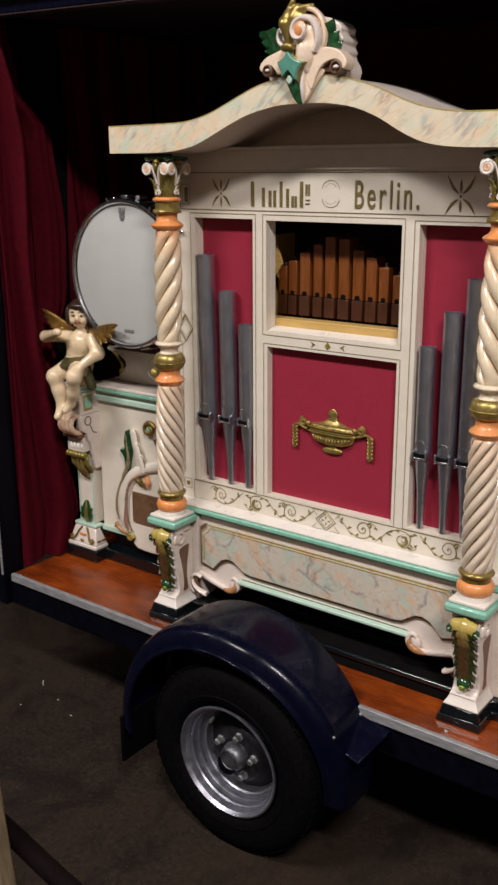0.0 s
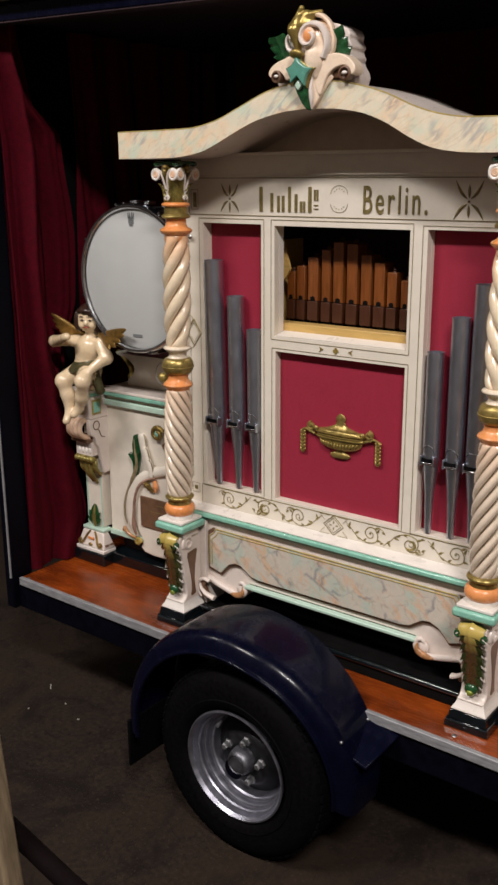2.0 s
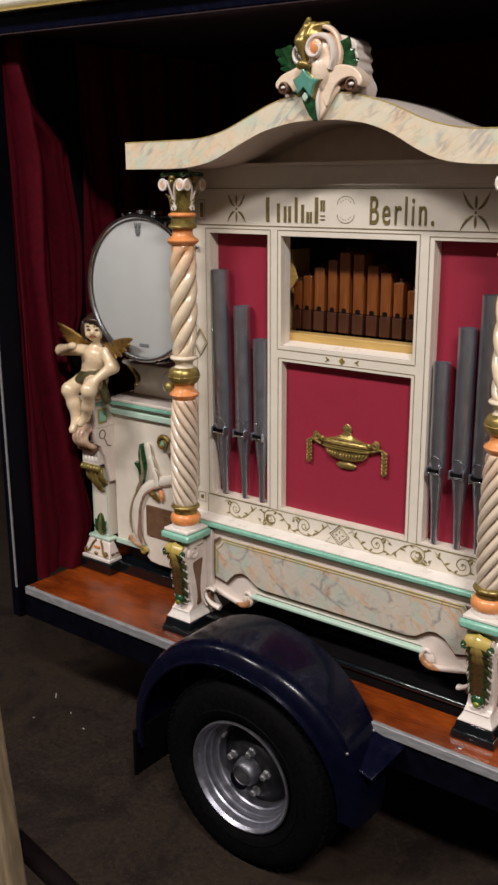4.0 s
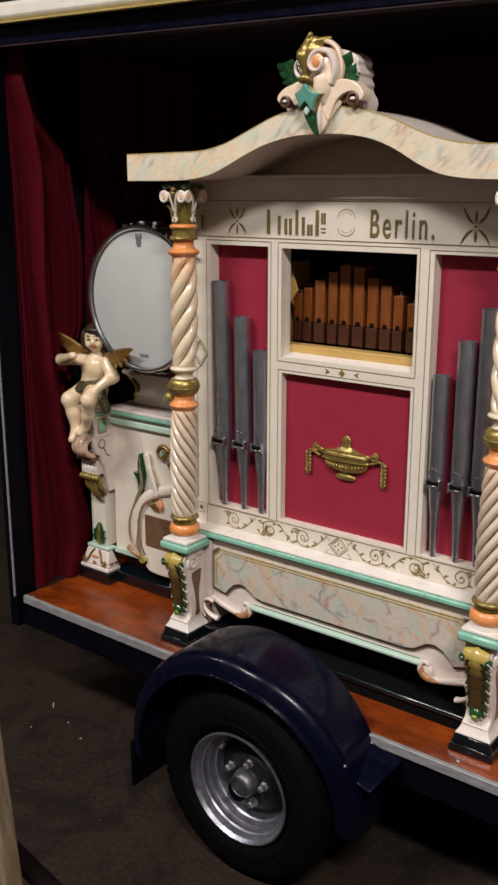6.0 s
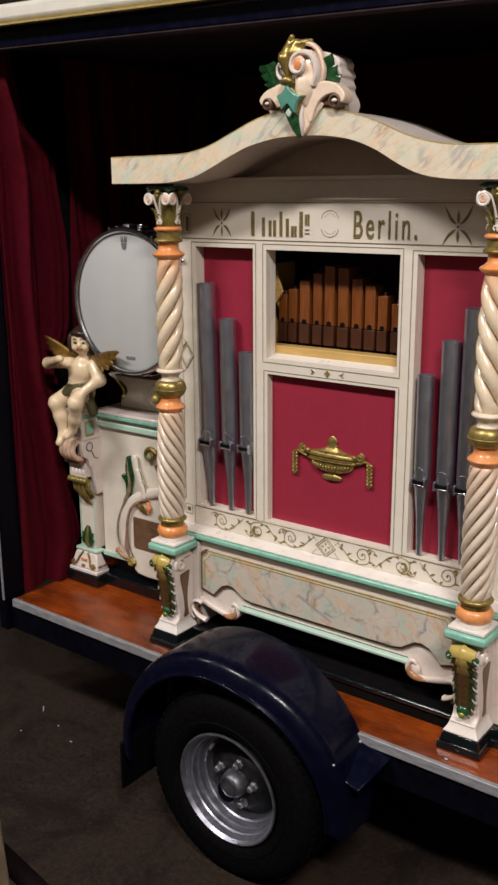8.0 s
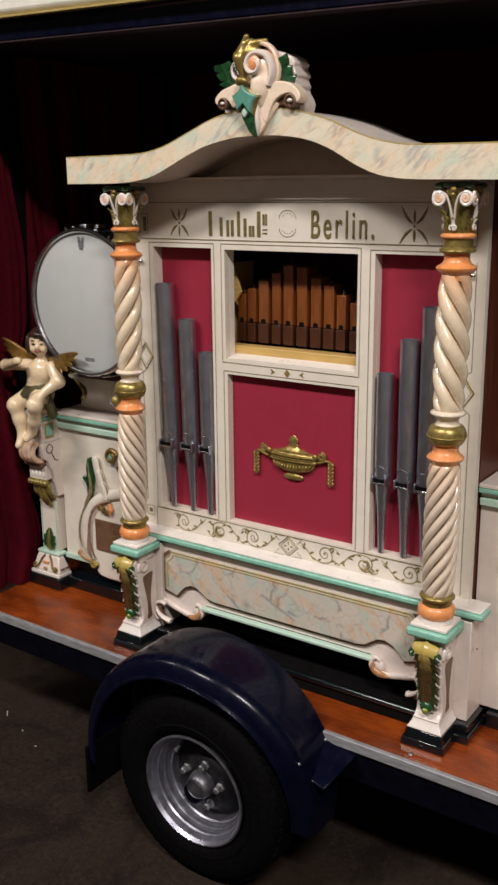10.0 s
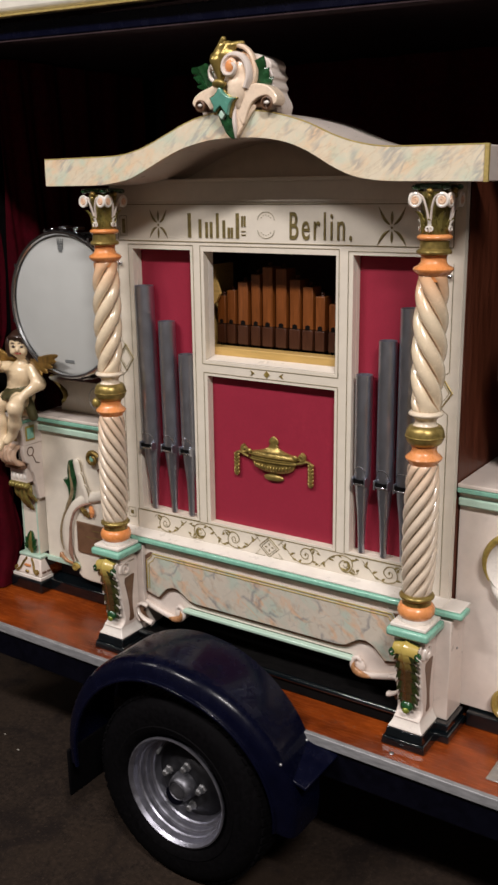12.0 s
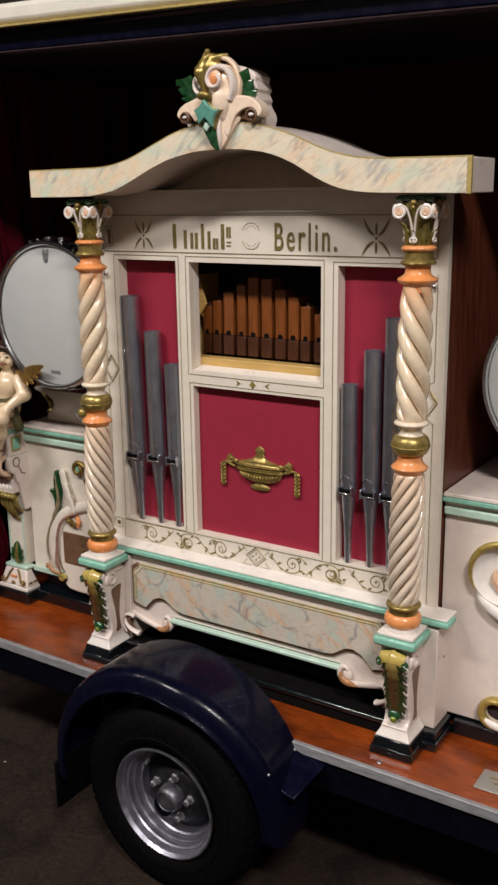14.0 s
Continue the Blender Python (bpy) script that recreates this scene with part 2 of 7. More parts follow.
WINGGOLD = surface("old_gold_paint", (0.30, 0.17, 0.04), 0.35, 0.55, var=0.25, scale=60, bump=0.3)
SASH = surface("olive_sash_paint", (0.10, 0.09, 0.04), 0.35, 0.2, var=0.25, scale=60, bump=0.3)
LIPRED = surface("lip_red", (0.42, 0.06, 0.04), 0.4, var=0.05, bump=0.0)
CONCRETE = stained_floor("stained_concrete", (0.025, 0.0165, 0.0118), (0.0095, 0.0062, 0.0052), (0.026, 0.0165, 0.0105))
MATTBLACK = surface("matt_black", (0.004, 0.0035, 0.0035), 0.8, var=0.2, scale=40, bump=0.1, spec=0.1)
LINEGOLD = surface("bright_gold_line", (0.50, 0.38, 0.13), 0.4, 0.15, var=0.12, scale=120, bump=0.0)
HALLWALL = surface("dim_hall_plaster", (0.13, 0.11, 0.095), 0.8, var=0.15, scale=4, bump=0.2)
DARKBOARD = surface("black_cloth", (0.05, 0.032, 0.036), 0.9, var=0.2, scale=30, bump=0.1, spec=0.1)
ROOFWHITE = surface("cream_roof_paint", (0.78, 0.74, 0.64), 0.4, coat=0.1, var=0.05, scale=20, bump=0.08)
PLATE = surface("brushed_name_plate", (0.45, 0.44, 0.42), 0.38, 0.7, var=0.08, scale=50, stretch=(0.5, 6, 1), bump=0.06)
ROPE = surface("dark_red_rope", (0.0035, 0.0009, 0.0010), 0.85, var=0.25, scale=120, bump=0.5, spec=0.1)
SCRAP = surface("scrap_paper", (0.35, 0.33, 0.28), 0.7, var=0.1, bump=0.0)
MARBLE = marbled("painted_cornice_marble", (0.80, 0.71, 0.54), (0.84, 0.60, 0.37), (0.22, 0.24, 0.29), (0.57, 0.68, 0.55), (1.0, 1.0, 0.8))
MARBLETWO = veined("painted_panel_marble", (0.60, 0.54, 0.45), (0.43, 0.55, 0.47), (0.68, 0.42, 0.25), (0.14, 0.145, 0.175))
BROWNROSE = surface("rosy_brown_glaze", (0.30, 0.17, 0.12), 0.3, coat=0.4, var=0.2, scale=50, bump=0.05, tint=(0.50, 0.34, 0.27))
# Darker copy of the cream: the shade under the arch, put into colour.
SHADECREAM = surface("shaded_cream_paint", (0.66, 0.55, 0.42), 0.45, var=0.05, scale=25, bump=0.08, tint=(0.58, 0.46, 0.34))
UMBERGLAZESHADE = surface("umber_glaze_and_shade", (0.26, 0.20, 0.11), 0.3, coat=0.4, var=0.2, scale=60, bump=0.05, tint=(0.42, 0.34, 0.23))
COPPERGLAZE = surface("copper_brown_glaze", (0.46, 0.22, 0.09), 0.28, coat=0.5, var=0.2, scale=60, bump=0.05, tint=(0.66, 0.40, 0.22))
# Browner copies of the shaft creams that put shade into the cord grooves.
CORDSHADE = surface("brown_groove_shade", (0.62, 0.43, 0.27), 0.3, coat=0.5, var=0.12, scale=60, bump=0.05)
CORDSHADELOW = surface("umber_groove_shade", (0.47, 0.36, 0.25), 0.3, coat=0.5, var=0.14, scale=60, bump=0.05)
SHAFTTOP = shaded_paint("twisted_shaft_paint", (0.82, 0.675, 0.475), (0.84, 0.46, 0.24), 0.94, 1.03, 0.24)
SHAFTLOW = shaded_paint("twisted_lower_shaft_paint", (0.76, 0.63, 0.49), (0.82, 0.58, 0.40), 0.55, 0.65, 0.24)
LEAFGILT = shaded_paint("green_leaf_with_gilt_top", (0.075, 0.040, 0.014), (0.52, 0.39, 0.10), 0.185, 0.238, 0.3)


# ---- mesh helpers ----
def thing(name, label, category, at=(0, 0, 0), group="", kind=""):
    ob = new(name)
    ob.empty_display_size = 0.05
    ob.location = at
    return tagged(ob, label, category, group, kind)


def link_mesh(name, bm, material):
    me = bpy.data.meshes.new(name)
    bmesh.ops.recalc_face_normals(bm, faces=bm.faces[:])
    bm.to_mesh(me)
    bm.free()
    for m in material if isinstance(material, (list, tuple)) else (material,):
        me.materials.append(m)
    return new(name, me)


def smooth(ob, angle=40):
    me = ob.data
    me.shade_smooth()
    me.set_sharp_from_angle(angle=radians(angle))
    return ob


def part(name, bm, material, parent, label="", soft=True, bevel=0.0):
    ob = link_mesh(name, bm, material)
    if parent:
        ob.parent = parent
        top = parent
        shift = Vector((0, 0, 0))
        while top:
            shift += top.location
            top = top.parent
        ob.data.transform(Matrix.Translation(-shift))
    if label:
        ob["label"] = label
    if bevel:
        mod = ob.modifiers.new("rounded_edges", "BEVEL")
        mod.width, mod.segments, mod.limit_method, mod.angle_limit = bevel, 2, "ANGLE", radians(35)
    if soft:
        smooth(ob)
    return ob


def box(bm, x0, x1, y0, y1, z0, z1, taper=0.0):
    """A block; taper draws in its top on all sides."""
    t = taper
    v = [bm.verts.new(p) for p in ((x0, y0, z0), (x1, y0, z0), (x1, y1, z0), (x0, y1, z0), (x0 + t, y0 + t, z1), (x1 - t, y0 + t, z1), (x1 - t, y1 - t, z1), (x0 + t, y1 - t, z1))]
    for f in ((0, 3, 2, 1), (4, 5, 6, 7), (0, 1, 5, 4), (1, 2, 6, 5), (2, 3, 7, 6), (3, 0, 4, 7)):
        bm.faces.new([v[i] for i in f])
    return bm


def blocks(*rows):
    bm = bmesh.new()
    for r in rows:
        box(bm, *r)
    return bm


def prism(pts, y0, y1, bm=None):
    """An outline in x and z drawn out from y0 to y1."""
    bm = bm or bmesh.new()
    a, b = [bm.verts.new((x, y0, z)) for x, z in pts], [bm.verts.new((x, y1, z)) for x, z in pts]
    bm.faces.new(a)
    bm.faces.new(b[::-1])
    for i in range(len(pts)):
        j = (i + 1) % len(pts)
        bm.faces.new((a[i], b[i], b[j], a[j]))
    return bm


def lathe(rows, cx, cy, n=32, bm=None, axis="z", caps=True):
    """A turned body from rows of radius and height; axis y turns it on a lying spindle."""
    bm = bm or bmesh.new()
    rings = []
    for r, h in rows:
        ring = []
        for k in range(n):
            a = 2 * math.pi * k / n
            u, v = max(r, 1e-4) * math.cos(a), max(r, 1e-4) * math.sin(a)
            ring.append(bm.verts.new((cx + u, cy + v, h) if axis == "z" else (cx + u, h, cy + v)))
        rings.append(ring)
    for p, q in zip(rings, rings[1:]):
        for k in range(n):
            bm.faces.new((p[k], p[(k + 1) % n], q[(k + 1) % n], q[k]))
    if caps:
        bm.faces.new(rings[0][::-1])
        bm.faces.new(rings[-1])
    return bm


def sweep(pts, radii, n=8, flat=1.0, bm=None, up=(0, 1, 0)):
    """A tube along points. flat scales its thickness along the up direction."""
    bm = bm or bmesh.new()
    pts = [Vector(p) for p in pts]
    if not isinstance(radii, (list, tuple)):
        radii = [radii] * len(pts)
    up, rings = Vector(up), []
    for i, p in enumerate(pts):
        t = (pts[min(i + 1, len(pts) - 1)] - pts[max(i - 1, 0)]).normalized()
        s = t.cross(up)
        s = s.normalized() if s.length > 1e-5 else Vector((1, 0, 0))
        u = s.cross(t).normalized()
        rings.append([bm.verts.new(p + radii[i] * (math.cos(2 * math.pi * k / n) * s + flat * math.sin(2 * math.pi * k / n) * u)) for k in range(n)])
    for p, q in zip(rings, rings[1:]):
        for k in range(n):
            bm.faces.new((p[k], p[(k + 1) % n], q[(k + 1) % n], q[k]))
    bm.faces.new(rings[0][::-1])
    bm.faces.new(rings[-1])
    return bm


def curve_pts(ctrl, steps=8):
    """A smooth line through control points."""
    c = [Vector(p) for p in ctrl]
    c = [2 * c[0] - c[1], *c, 2 * c[-1] - c[-2]]
    out = []
    for i in range(1, len(c) - 2):
        for k in range(steps):
            t = k / steps
            out.append(0.5 * (2 * c[i] + (c[i + 1] - c[i - 1]) * t + (2 * c[i - 1] - 5 * c[i] + 4 * c[i + 1] - c[i + 2]) * t * t + (3 * c[i] - c[i - 1] - 3 * c[i + 1] + c[i + 2]) * t ** 3))
    return out + [c[-2]]


def spiral(cx, cz, y, r0, r1, a0, turns, n=30):
    """A volute in the plane of the front, angle a0 in degrees, turning left for turns above 0."""
    return [(cx + (r0 + (r1 - r0) * k / n) * math.cos(radians(a0) + 2 * math.pi * turns * k / n), y, cz + (r0 + (r1 - r0) * k / n) * math.sin(radians(a0) + 2 * math.pi * turns * k / n)) for k in range(n + 1)]


def blob(bm, centre, size, turn=(0, 0, 0), u=14, v=9):
    m = Matrix.LocRotScale(Vector(centre), Euler([radians(a) for a in turn]), Vector(size))
    bmesh.ops.create_uvsphere(bm, u_segments=u, v_segments=v, radius=1.0, matrix=m)
    return bm


def leaf(root, way, side, length, width, lobes=4, curl=0.4, bulge=0.25, thick=0.004, bm=None, nu=24, nv=8, face=(0, -1, 0)):
    """A carved acanthus leaf with lobed edges and a raised rib: from root along way, spread along side, curling off the ground."""
    bm = bm or bmesh.new()
    root, way, side = Vector(root), Vector(way).normalized(), Vector(side).normalized()
    off = side.cross(way).normalized()
    if off.dot(Vector(face)) < 0:
        off = -off
    rows = []
    for i in range(nu + 1):
        s = i / nu
        w = width * 0.5 * (max(0.02, math.sin(math.pi * min(1, s * 0.86 + 0.14))) ** 0.7) * (0.72 + 0.28 * abs(math.sin(math.pi * lobes * s)) ** 0.6)
        row = []
        for j in range(nv + 1):
            t = 2 * j / nv - 1
            lift = bulge * width * (1 - t * t) + curl * length * max(0, s - 0.55) ** 2 * 2.2 + 0.05 * width * math.cos(2 * math.pi * lobes * s) * t * t + 0.06 * width * math.exp(-30 * t * t)
            row.append(bm.verts.new(root + way * (s * length + 0.10 * length * t * t * (1 - s)) + side * (w * t) + off * lift))
        rows.append(row)
    backs = [[bm.verts.new(v.co - off * thick) for v in row] for row in rows]
    for i in range(nu):
        for j in range(nv):
            bm.faces.new((rows[i][j], rows[i][j + 1], rows[i + 1][j + 1], rows[i + 1][j]))
            bm.faces.new((backs[i][j], backs[i + 1][j], backs[i + 1][j + 1], backs[i][j + 1]))
        for j in (0, nv):
            bm.faces.new((rows[i][j], rows[i + 1][j], backs[i + 1][j], backs[i][j]))
    for i in (0, nu):
        for j in range(nv):
            bm.faces.new((rows[i][j], backs[i][j], backs[i][j + 1], rows[i][j + 1]))
    return bm


def frond(ctrl, side, half, lobes, notch=0.4, cup=0.3, thick=0.004, face=(0, -1, 0), per=6, nv=10, ripple=0.10, tips=True, rake=0.35, rib=0.45, plain=0.0):
    """A carved leaf along control points: half lists its half widths, the edge is cut into lobes that point to the tip. Faces: 0 rib, 1 edge, 2 lobe tips."""
    bm = bmesh.new()
    spine = curve_pts(ctrl, 8)
    n = lobes * per
    side, rows = Vector(side).normalized(), []
    for i in range(n + 1):
        s = i / n
        f = s * (len(spine) - 1)
        a = min(int(f), len(spine) - 2)
        p, way = spine[a].lerp(spine[a + 1], f - a), (spine[a + 1] - spine[a]).normalized()
        off = side.cross(way).normalized()
        if off.dot(Vector(face)) < 0:
            off = -off
        g = s * (len(half) - 1)
        b = min(int(g), len(half) - 2)
        env = half[b] + (half[b + 1] - half[b]) * (g - b)
        ph = (i % per) / (per - 1) if i < n else 1.0
        ph = 0.7 if s < plain else ph
        w = env * (1 - notch + notch * ph ** 0.8)
        row = []
        for j in range(nv + 1):
            t = 2 * j / nv - 1
            lift = cup * env * (1 - t * t) + ripple * env * math.sin(math.pi * ph) * abs(t) ** 3 + 0.10 * env * math.exp(-40 * t * t)
            row.append(bm.verts.new(p + side * (w * t) + way * ((0.0 if s < plain else rake) * env * abs(t) ** 2.5 * (0.4 + 0.6 * ph)) + off * lift))
        rows.append(row)
    backs = [[bm.verts.new(v.co - off * thick) for v in row] for row in rows]
    for i in range(n):
        for j in range(nv):
            t = abs(2 * (j + 0.5) / nv - 1)
            f = bm.faces.new((rows[i][j], rows[i][j + 1], rows[i + 1][j + 1], rows[i + 1][j]))
            f.material_index = 0 if t < rib or i / n < plain else 2 if tips and t > 0.75 and i % per >= per - 3 else 1
            bm.faces.new((backs[i][j], backs[i + 1][j], backs[i + 1][j + 1], backs[i][j + 1])).material_index = 1
        for j in (0, nv):
            bm.faces.new((rows[i][j], rows[i + 1][j], backs[i + 1][j], backs[i][j])).material_index = 0 if i / n < plain else 2 if tips and i % per >= per - 3 else 1
    for i in (0, n):
        for j in range(nv):
            bm.faces.new((rows[i][j], backs[i][j], backs[i][j + 1], rows[i][j + 1])).material_index = 1
    return bm


def carved(name, shapes, cell, materials, parent, label=""):
    """A part carved by carve()."""
    me = carve(shapes, cell)
    for m in materials:
        me.materials.append(m)
    bm = bmesh.new()
    bm.from_mesh(me)
    bpy.data.meshes.remove(me)
    return part(name, bm, materials, parent, label)


def carve(shapes, cell, pad=0.02):
    """One skin round soft-joined round cones and ellipsoids: shapes are (kind, a, b, ra, rb or size, material, blend). Surface nets on a grid."""
    los, his = [], []
    for kind, a, b, ra, rb, mat, k in shapes:
        big = max(ra, rb) if kind == "cone" else max(b)
        pts = (a, b) if kind == "cone" else (a,)
        for p in pts:
            los.append([c - big - pad for c in p])
            his.append([c + big + pad for c in p])
    lo, hi = np.min(los, 0), np.max(his, 0)
    dims = np.ceil((hi - lo) / cell).astype(int) + 1
    grid = np.stack(np.meshgrid(*[lo[i] + cell * np.arange(dims[i]) for i in range(3)], indexing="ij"), -1)
    field, owner, best = None, np.zeros(dims, int), np.full(dims, 1e9)
    for kind, a, b, ra, rb, mat, k in shapes:
        a = np.array(a, float)
        if kind == "cone":
            d = np.array(b, float) - a
            h = np.clip(((grid - a) @ d) / (d @ d), 0, 1)
            dist = np.linalg.norm(grid - a - h[..., None] * d, axis=-1) - (ra + (rb - ra) * h)
        else:
            turn = np.array(Euler([radians(v) for v in rb]).to_matrix())
            q = (grid - a) @ turn / np.array(b, float)
            r = np.linalg.norm(q, axis=-1)
            dist = (r - 1) * np.min(b) * (0.5 + 0.5 * np.clip(r, 0, 1)) if ra == 0 else (r - 1) * np.mean(b)
        owner[dist < best] = mat
        best = np.minimum(best, dist)
        if field is None:
            field = dist
        else:
            h = np.clip(0.5 + 0.5 * (field - dist) / k, 0, 1)
            field = field * (1 - h) + dist * h - k * h * (1 - h)
    inside = field < 0
    acc, cnt = np.zeros((*(dims - 1), 3)), np.zeros(dims - 1)
    corners = [(i, j, k) for i in (0, 1) for j in (0, 1) for k in (0, 1)]
    n0, n1, n2 = dims - 1
    cut = lambda o: (slice(o[0], o[0] + n0), slice(o[1], o[1] + n1), slice(o[2], o[2] + n2))  # noqa: E731
    for c in corners:
        for ax in range(3):
            if c[ax] == 0:
                e = list(c)
                e[ax] = 1
                fa, fb = field[cut(c)], field[cut(e)]
                cross = (fa < 0) != (fb < 0)
                t = np.where(cross, fa / np.where(cross, fa - fb, 1), 0)
                p = np.zeros((*(dims - 1), 3)) + np.array(c, float)
                p[..., ax] += t
                acc += p * cross[..., None]
                cnt += cross
    live = cnt > 0
    index = -np.ones(dims - 1, int)
    index[live] = np.arange(live.sum())
    base = np.argwhere(live)
    verts = lo + cell * (base + acc[live] / cnt[live][:, None])
    faces, mats = [], []
    for ax in range(3):
        u, v = (ax + 1) % 3, (ax + 2) % 3
        hi_c = [slice(None)] * 3
        lo_c = [slice(None)] * 3
        hi_c[ax], lo_c[ax] = slice(1, None), slice(None, -1)
        at = np.argwhere(inside[tuple(hi_c)] != inside[tuple(lo_c)])
        for p in at:
            if p[u] == 0 or p[v] == 0 or p[u] >= dims[u] - 1 or p[v] >= dims[v] - 1 or p[ax] >= dims[ax] - 1:
                continue
            quad = []
            for du, dv in ((0, 0), (-1, 0), (-1, -1), (0, -1)):
                q = p.copy()
                q[u] += du
                q[v] += dv
                quad.append(int(index[tuple(q)]))
            if min(quad) >= 0:
                faces.append(quad if inside[tuple(p)] else quad[::-1])
                mats.append(int(owner[tuple(p)]))
    me = bpy.data.meshes.new("carving")
    me.from_pydata(verts.tolist(), [], faces)
    me.polygons.foreach_set("material_index", mats)
    me.update()
    return me


# ---- the hall ----
def slab(name, rows, material, label, category):
    ob = link_mesh(name, blocks(*rows), material)
    return tagged(ob, label, category, kind="structure")


slab("floor", [(-7, 6, -6, 4, -0.12, 0.0)], CONCRETE, "stained brown concrete floor of a dim hall", "floor")
slab("wall_north", [(-7, 6, 4.0, 4.2, 0.0, 5.4)], HALLWALL, "dim plaster wall behind the trailer", "wall")
slab("wall_south", [(-7, 6, -6.2, -6.0, 0.0, 5.4)], HALLWALL, "dim plaster wall of the hall", "wall")
slab("wall_west", [(-7.2, -7.0, -6.2, 4.2, 0.0, 5.4)], HALLWALL, "dim plaster wall of the hall", "wall")
slab("wall_east", [(6.0, 6.2, -6.2, 4.2, 0.0, 5.4)], HALLWALL, "dim plaster wall of the hall", "wall")
slab("ceiling", [(-7.2, 6.2, -6.2, 4.2, 5.4, 5.5)], HALLWALL, "dark hall ceiling", "ceiling")


def hall_lamp(x, y, z, watts, long, wide):
    data = bpy.data.lights.new("hall_lamp", "AREA")
    data.shape, data.size, data.size_y, data.energy, data.color = "RECTANGLE", long, wide, watts, WARM
    ob = new("hall_lamp", data)
    ob.location = (x, y, z)
    return tagged(ob, "unseen warm area light under the hall ceiling", "lamp", "hall lamps")


hall_lamp(-1.2, -3.5, 4.9, 250, 2.0, 0.5)
# Weak unseen light, added only as fill from the left.
hall_lamp(-4.6, -3.2, 4.9, 70, 1.2, 0.35)
hall_lamp(3.0, -3.3, 4.9, 355, 1.6, 0.4)

# ---- the trailer ----
DECK = 0.40


def skewed(bm):
    """The front edge of the deck is not quite square to the organ."""
    for v in bm.verts:
        if v.co.y < 0.5:
            v.co.y -= 0.0137 * (v.co.x + 0.3)
    return bm


trailer = thing("trailer", "dark navy show trailer with a varnished wooden deck and open side", "trailer", (0, 0.3, 0))
part("deck", skewed(blocks((-0.990, 1.6, -0.178, 0.95, DECK - 0.02, DECK))), DECKWOOD, trailer, "varnished reddish-brown wooden deck boards")
part("edge_trim", skewed(blocks((-0.990, 1.6, -0.192, -0.179, DECK - 0.022, DECK + 0.002))), ALU, trailer, "scuffed aluminium edge strip", bevel=0.002)
part("chassis_beam", skewed(blocks((-1.03, 1.6, -0.183, -0.12, 0.30, DECK - 0.023))), NAVYDULL, trailer, bevel=0.004)
part("chassis_beam", blocks((-1.0, 1.6, 0.72, 0.78, 0.29, DECK - 0.023)), NAVYDULL, trailer, bevel=0.004)
part("axle", lathe([(0.025, -0.34), (0.025, 0.9)], -0.056, 0.22, 14, axis="y"), NAVYDULL, trailer)
part("corner_post", blocks((-1.04, -1.0025, -0.195, -0.12, 0.30, 1.96)), NAVYDULL, trailer, "dark navy corner post", bevel=0.006)
part("post_edging", blocks((-1.012, -1.006, -0.199, -0.1955, 0.40, 1.96)), ALU, trailer, "thin pale metal edging")
part("end_wall", blocks((-1.12, -1.08, -0.119, 0.95, 0.40, 1.96)), MATTBLACK, trailer)
part("end_wall", blocks((1.6, 1.64, -0.12, 0.95, 0.40, 1.96)), DARKBOARD, trailer)
part("back_wall", blocks((-1.12, 1.64, 0.95, 0.99, 0.40, 1.96)), DARKBOARD, trailer)
part("roof", blocks((-1.12, 1.64, -0.12, 0.99, 1.962, 2.0)), DARKBOARD, trailer)


def prism_x(pts, x0, x1):
    """An outline in y and z drawn out from x0 to x1."""
    bm = bmesh.new()
    a, b = [bm.verts.new((x0, y, z)) for y, z in pts], [bm.verts.new((x1, y, z)) for y, z in pts]
    bm.faces.new(a)
    bm.faces.new(b[::-1])
    for i in range(len(pts)):
        j = (i + 1) % len(pts)
        bm.faces.new((a[i], b[i], b[j], a[j]))
    return bm


def tilted(bm, slope):
    for v in bm.verts:
        v.co.z -= slope * v.co.x
    return bm


part("valance", tilted(blocks((-1.1, 1.6, -0.17, -0.13, 1.9060, 1.9430)), 0.024), NAVY, trailer, "dark navy valance board under the roof edge", bevel=0.003)
part("valance_lip", tilted(blocks((-1.1, 1.6, -0.173, -0.135, 1.9020, 1.9045)), 0.024), DARKBOARD, trailer)
part("gold_line", tilted(blocks((-1.1, 1.6, -0.203, -0.188, 1.9505, 1.9550)), 0.024), LINEGOLD, trailer)
part("roof_edge", tilted(blocks((-1.1, 1.6, -0.20, -0.135, 1.9570, 2.0010)), 0.024), ROOFWHITE, trailer, "cream painted roof edge moulding", bevel=0.012)

# wheel
WX, WZ, WY = -0.046, 0.237, -0.350
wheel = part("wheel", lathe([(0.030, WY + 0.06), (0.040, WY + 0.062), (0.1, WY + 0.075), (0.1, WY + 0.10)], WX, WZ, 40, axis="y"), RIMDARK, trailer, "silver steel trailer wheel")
tyre_rows = [(0.1335, WY + 0.13), (0.18, WY + 0.146), (0.219, WY + 0.142), (0.2335, WY + 0.125), (0.2365, WY + 0.075), (0.2335, WY + 0.022), (0.223, WY + 0.004), (0.208, WY - 0.004), (0.188, WY - 0.007), (0.168, WY - 0.006), (0.166, WY - 0.008), (0.157, WY - 0.006), (0.148, WY - 0.001), (0.141, WY + 0.006), (0.132, WY + 0.02)]
part("tyre", lathe(tyre_rows, WX, WZ, 72, axis="y", caps=False), RUBBER, wheel, "black rubber tyre")
treads = bmesh.new()
